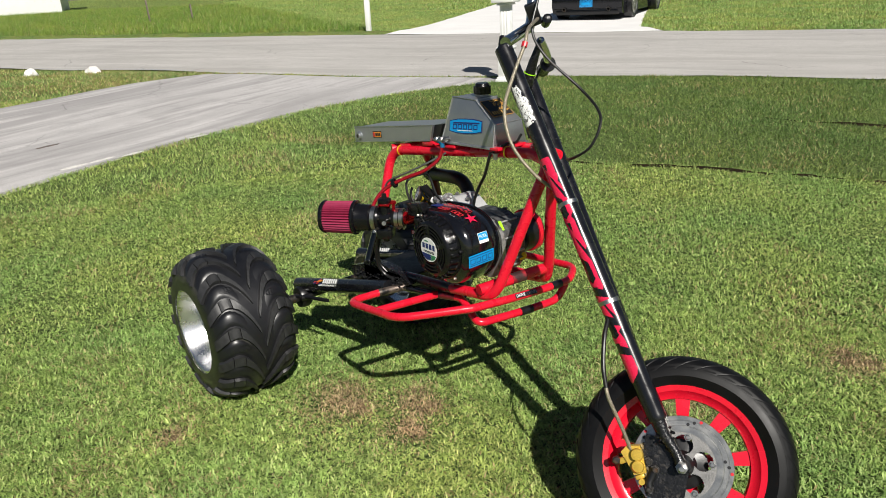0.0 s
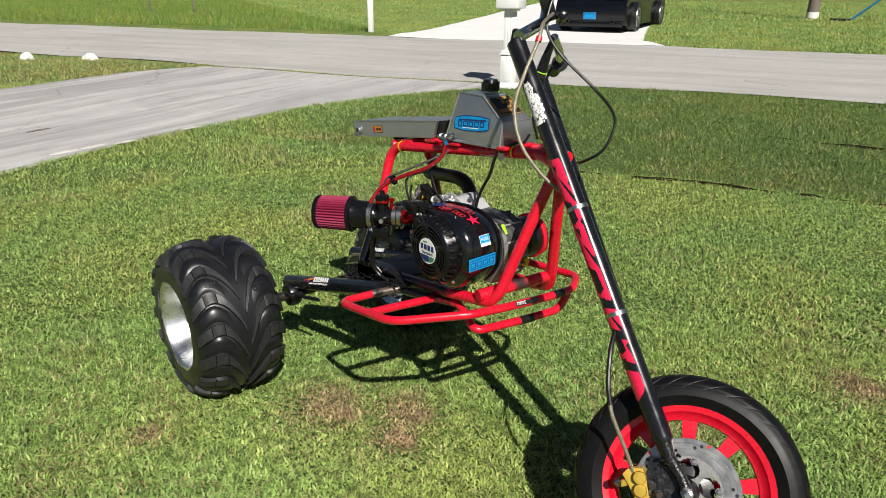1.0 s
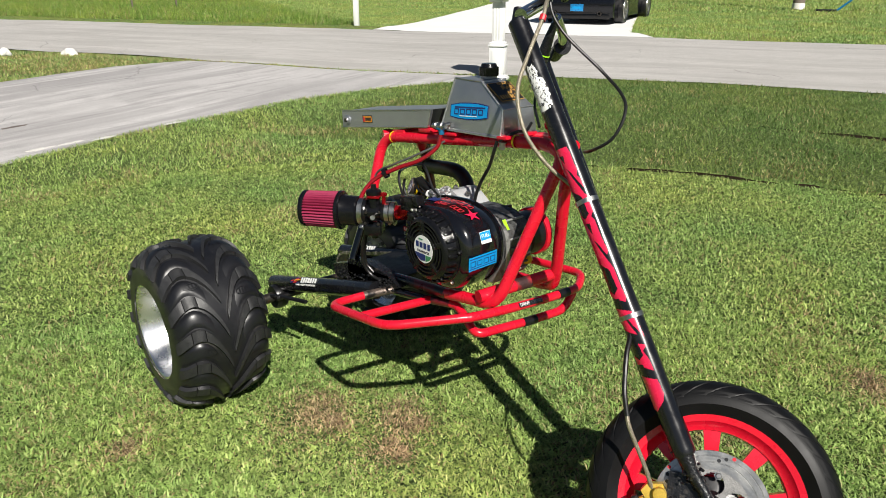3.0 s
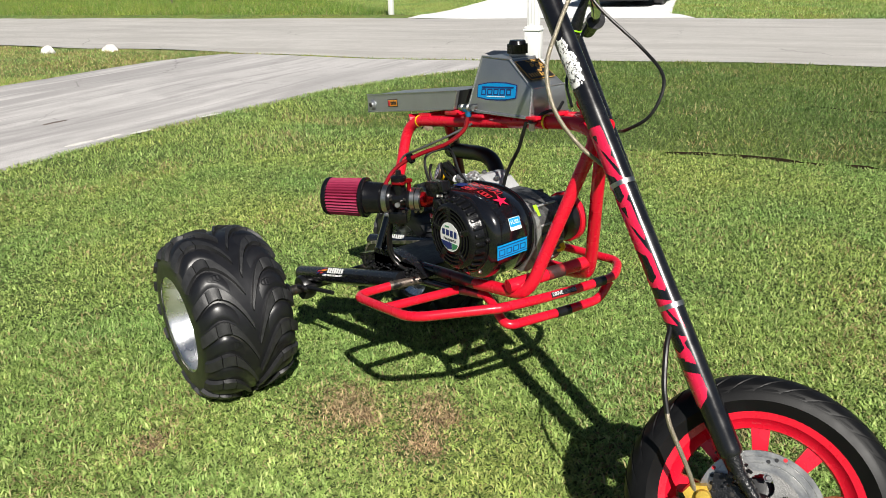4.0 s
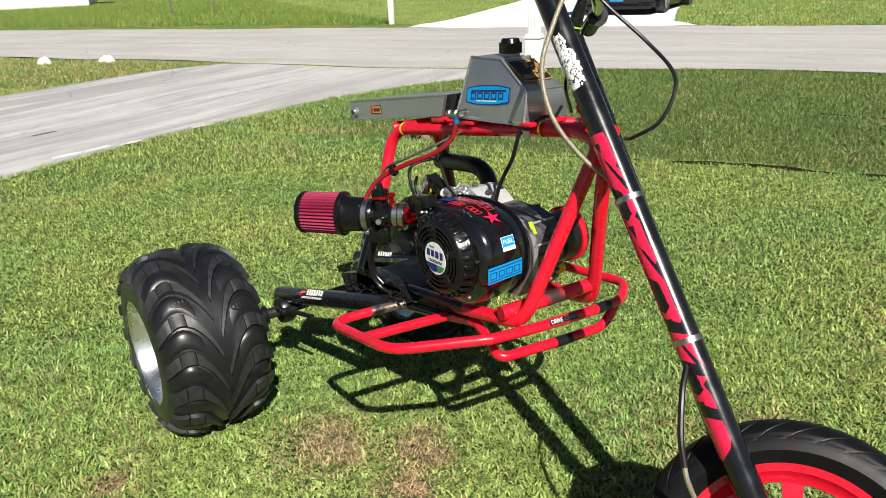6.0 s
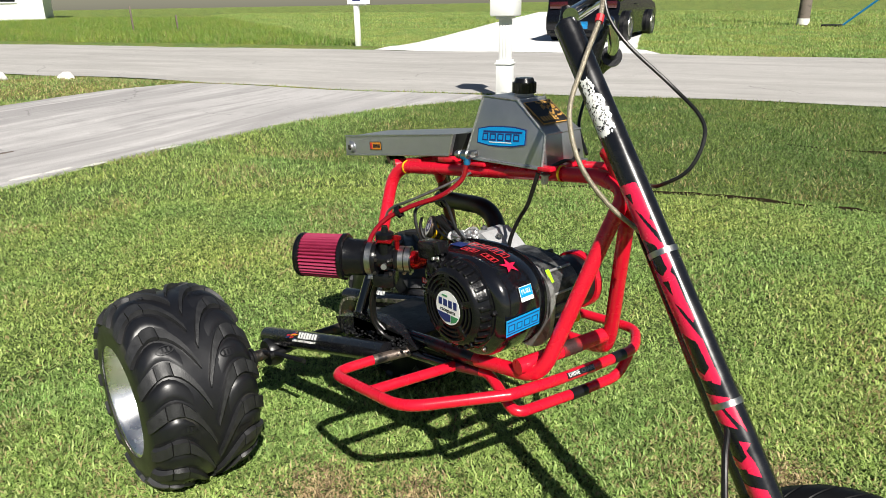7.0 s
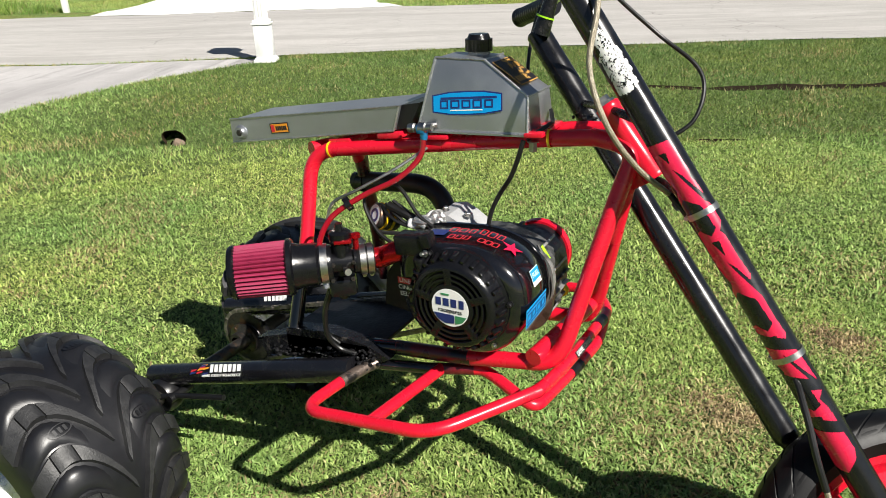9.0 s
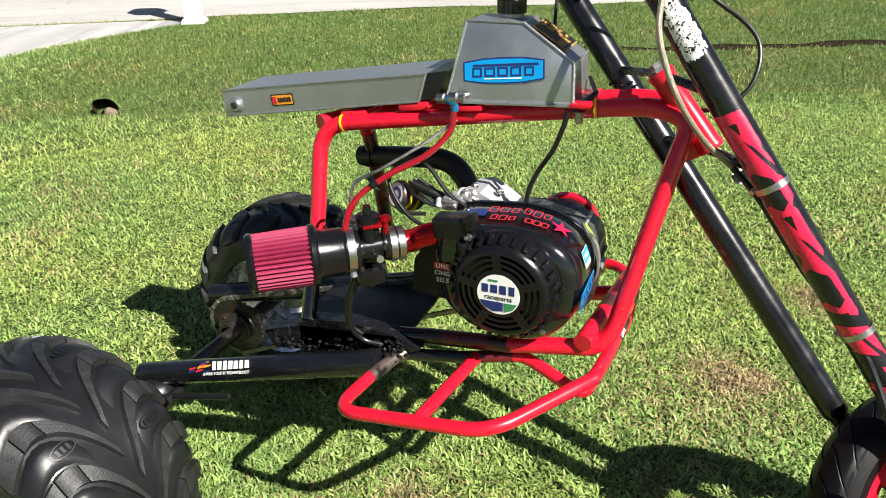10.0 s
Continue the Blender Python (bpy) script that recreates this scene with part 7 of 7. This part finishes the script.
def blades(name, x, y, length, width, lean, dry, seed, mats, label):
    """Bent grass blades as one mesh: five points and two faces each."""
    rng = np.random.default_rng(seed)
    n = len(x)
    z = ground_z(x, y)
    a = rng.uniform(0, math.tau, n)
    face = a + math.pi / 2 + rng.uniform(-0.6, 0.6, n)
    ux, uy = np.cos(a), np.sin(a)
    wx, wy = np.cos(face) * width / 2, np.sin(face) * width / 2
    bend = np.clip(lean * rng.uniform(0.35, 1.25, n), 0, 2.1)
    h1, o1 = length * 0.60 * np.cos(bend * 0.5), length * 0.60 * np.sin(bend * 0.5)
    h2, o2 = h1 + length * 0.40 * np.cos(bend * 1.35), o1 + length * 0.40 * np.sin(bend * 1.35)
    co = np.empty((n, 5, 3))
    for k, (s, o, h, f) in enumerate(((-1, 0, 0, 0.8), (1, 0, 0, 0.8), (1, o1, h1, 1.0), (-1, o1, h1, 1.0), (0, o2, h2, 0))):
        co[:, k, 0] = x + ux * o + s * wx * f
        co[:, k, 1] = y + uy * o + s * wy * f
        co[:, k, 2] = z - 0.004 + h if k > 1 else z - 0.004
    mesh = bpy.data.meshes.new(name)
    mesh.vertices.add(n * 5)
    mesh.vertices.foreach_set("co", co.ravel())
    base = np.arange(n)[:, None] * 5
    loops = np.concatenate([base + np.array([0, 1, 2, 3]), base + np.array([3, 2, 4])], 1).ravel()
    mesh.loops.add(len(loops))
    mesh.loops.foreach_set("vertex_index", loops)
    starts = (np.arange(n)[:, None] * 7 + np.array([0, 4])).ravel()
    mesh.polygons.add(n * 2)
    mesh.polygons.foreach_set("loop_start", starts)
    mesh.polygons.foreach_set("material_index", np.repeat(dry.astype(np.int32), 2))
    for m in mats:
        mesh.materials.append(m)
    mesh.update(calc_edges=True)
    return tagged(new(name, mesh), label, "grass", kind="stuff")


def slivers(name, x, y, length, width, lean, dry, seed, mats, label):
    """Leaning one-faced blades as one mesh, for turf further off."""
    rng = np.random.default_rng(seed)
    n = len(x)
    z = ground_z(x, y)
    a, face = rng.uniform(0, math.tau, n), rng.uniform(0, math.tau, n)
    bend = np.clip(lean * rng.uniform(0.2, 1.0, n), 0, 1.35)
    out, up = length * np.sin(bend), length * np.cos(bend)
    wx, wy = np.cos(face) * width / 2, np.sin(face) * width / 2
    co = np.empty((n, 3, 3))
    co[:, 0] = np.stack([x - wx, y - wy, z - 0.003], -1)
    co[:, 1] = np.stack([x + wx, y + wy, z - 0.003], -1)
    co[:, 2] = np.stack([x + np.cos(a) * out, y + np.sin(a) * out, z + up], -1)
    mesh = bpy.data.meshes.new(name)
    mesh.vertices.add(n * 3)
    mesh.vertices.foreach_set("co", co.ravel())
    mesh.loops.add(n * 3)
    mesh.loops.foreach_set("vertex_index", np.arange(n * 3))
    mesh.polygons.add(n)
    mesh.polygons.foreach_set("loop_start", np.arange(n) * 3)
    mesh.polygons.foreach_set("material_index", dry.astype(np.int32))
    for m in mats:
        mesh.materials.append(m)
    mesh.update(calc_edges=True)
    return tagged(new(name, mesh), label, "grass", kind="stuff")


def wedge(rng, n, r0, r1, a0=76, a1=181, apex=(1.35, -1.55)):
    a = np.radians(rng.uniform(a0, a1, n))
    r = np.sqrt(rng.uniform(r0 * r0, r1 * r1, n))
    return apex[0] + r * np.cos(a), apex[1] + r * np.sin(a)


def lawn(name, seed, n, r0, r1, length, width, label, dry_share=0.03, build=blades, lean=2.3):
    rng = np.random.default_rng(seed)
    x, y = wedge(rng, n, r0, r1)
    s, q = sq(x, y)
    keep = ~paved(s, q) & (q < near_edge(s) + 0.02)
    bare = np.zeros(len(x))
    for sx, sy, sr in SPOTS:
        bare = np.maximum(bare, np.exp(-(((x - sx) ** 2 + (y - sy) ** 2) / sr ** 2)))
    keep &= rng.random(len(x)) > 0.12 * bare
    keep &= np.abs(q - crease(s) + 0.1 * strip_width(s)) > 0.34 * strip_width(s)
    keep &= (np.abs(q - far_crease(s)) > 0.75 * far_strip_width(s)) | (s < 0.5) | (rng.random(len(x)) < 0.10)
    keep &= np.hypot(x - BURROW[0], y - BURROW[1]) > 0.062
    # blades past the crease take the colour darkened for shade
    shaded = (q > crease(s) + 0.03) & (s > -3.2 + 0.6 * rng.random(len(s)))
    x, y, bare, shaded = x[keep], y[keep], bare[keep], shaded[keep]
    patch = np.array([noise.noise(Vector((u * 1.6, v * 1.6, 3.0))) + 0.5 * noise.noise(Vector((u * 5, v * 5, 1.0))) for u, v in zip(x[::1], y[::1])])
    dry = rng.random(len(x)) < np.clip(dry_share + 0.62 * np.clip(patch - 0.08, 0, 1) + 0.95 * bare, 0, 0.92)
    k = len(x)
    tall = np.clip(1 + 0.35 * patch, 0.6, 1.5) * (1 - 0.45 * bare)
    return build(name, x, y, rng.uniform(*length, k) * tall, rng.uniform(*width, k), lean, np.where(dry, 1, np.where(shaded, 2, 0)), seed, [GRASS, DRY, SHADED_GRASS], label)


def worn_thatch(seed, share):
    """Short dead blades lying over the worn spots, thinning outwards."""
    rng = np.random.default_rng(seed)
    x, y = [], []
    for sx, sy, sr in SPOTS:
        k = int(share * sr * sr)
        for ax, ay, ar in ((0, 0, 0.27), (0.5, 0.25, 0.17), (-0.4, 0.45, 0.30)):
            x.append(sx + sr * (ax + ar * rng.normal(0, 1, k)))
            y.append(sy + sr * (ay + ar * rng.normal(0, 1, k)))
    x, y = np.concatenate(x), np.concatenate(y)
    k = len(x)
    return blades("dead_grass", x, y, rng.uniform(0.012, 0.030, k), rng.uniform(0.0022, 0.0040, k), 2.1, np.zeros(k), seed, [DEAD], "flattened dead brown grass over worn spots")


TURF = "short broad-bladed lawn grass, green and straw-coloured"
lawn("lawn_grass", 1, 330000, 0.6, 2.9, (0.018, 0.034), (0.0030, 0.0050), TURF)
lawn("lawn_grass", 2, 240000, 2.9, 5.0, (0.020, 0.038), (0.0038, 0.0062), TURF)
lawn("lawn_grass", 3, 400000, 4.9, 10.5, (0.022, 0.040), (0.0070, 0.0110), TURF, build=slivers, lean=1.6)

worn_thatch(12, 26000)


def far_lawn(name, seed, n, s_range, q_range, length, width, mats, label, test=None, dry_share=0.1, lean=1.2):
    rng = np.random.default_rng(seed)
    s, q = rng.uniform(*s_range, n), rng.uniform(*q_range, n)
    keep = ~paved(s, q)
    if test is not None:
        keep &= test(s, q)
    s, q = s[keep], q[keep]
    x, y = xy(s, q)
    k = len(x)
    return slivers(name, x, y, rng.uniform(*length, k), rng.uniform(*width, k), lean, rng.random(k) < dry_share, seed, mats, label)


def weeds_here(s, q):
    return s < -8.0 - 1.05 * (q - 13.6)


far_lawn("verge_grass", 5, 210000, (-22, 7), (12.36, 21), (0.035, 0.065), (0.014, 0.024), [GRASS, DRY], "mown verge grass across the road", lambda s, q: ~weeds_here(s, q))
far_lawn("verge_grass", 9, 130000, (-30, 14), (21, 38), (0.05, 0.10), (0.020, 0.040), [GRASS, DRY], "mown grass on the far plots", lambda s, q: ~weeds_here(s, q))
far_lawn("verge_grass", 6, 70000, (-20, -6.8), (1.0, 6.7), (0.025, 0.05), (0.010, 0.020), [GRASS, DRY], "thin brownish grass beside the drive", None, 0.6)
far_lawn("tall_weeds", 7, 200000, (-38, -8), (13.4, 30), (0.07, 0.22), (0.010, 0.020), [WEED, DRY], "tall rough weeds on the empty plot", weeds_here, 0.10, 1.1)
far_lawn("road_joint_weeds", 8, 2600, (-9.0, -2.4), (6.47, 6.66), (0.02, 0.05), (0.01, 0.02), [GRASS, DRY], "thin line of weeds along the road's joint", None, 0.55)
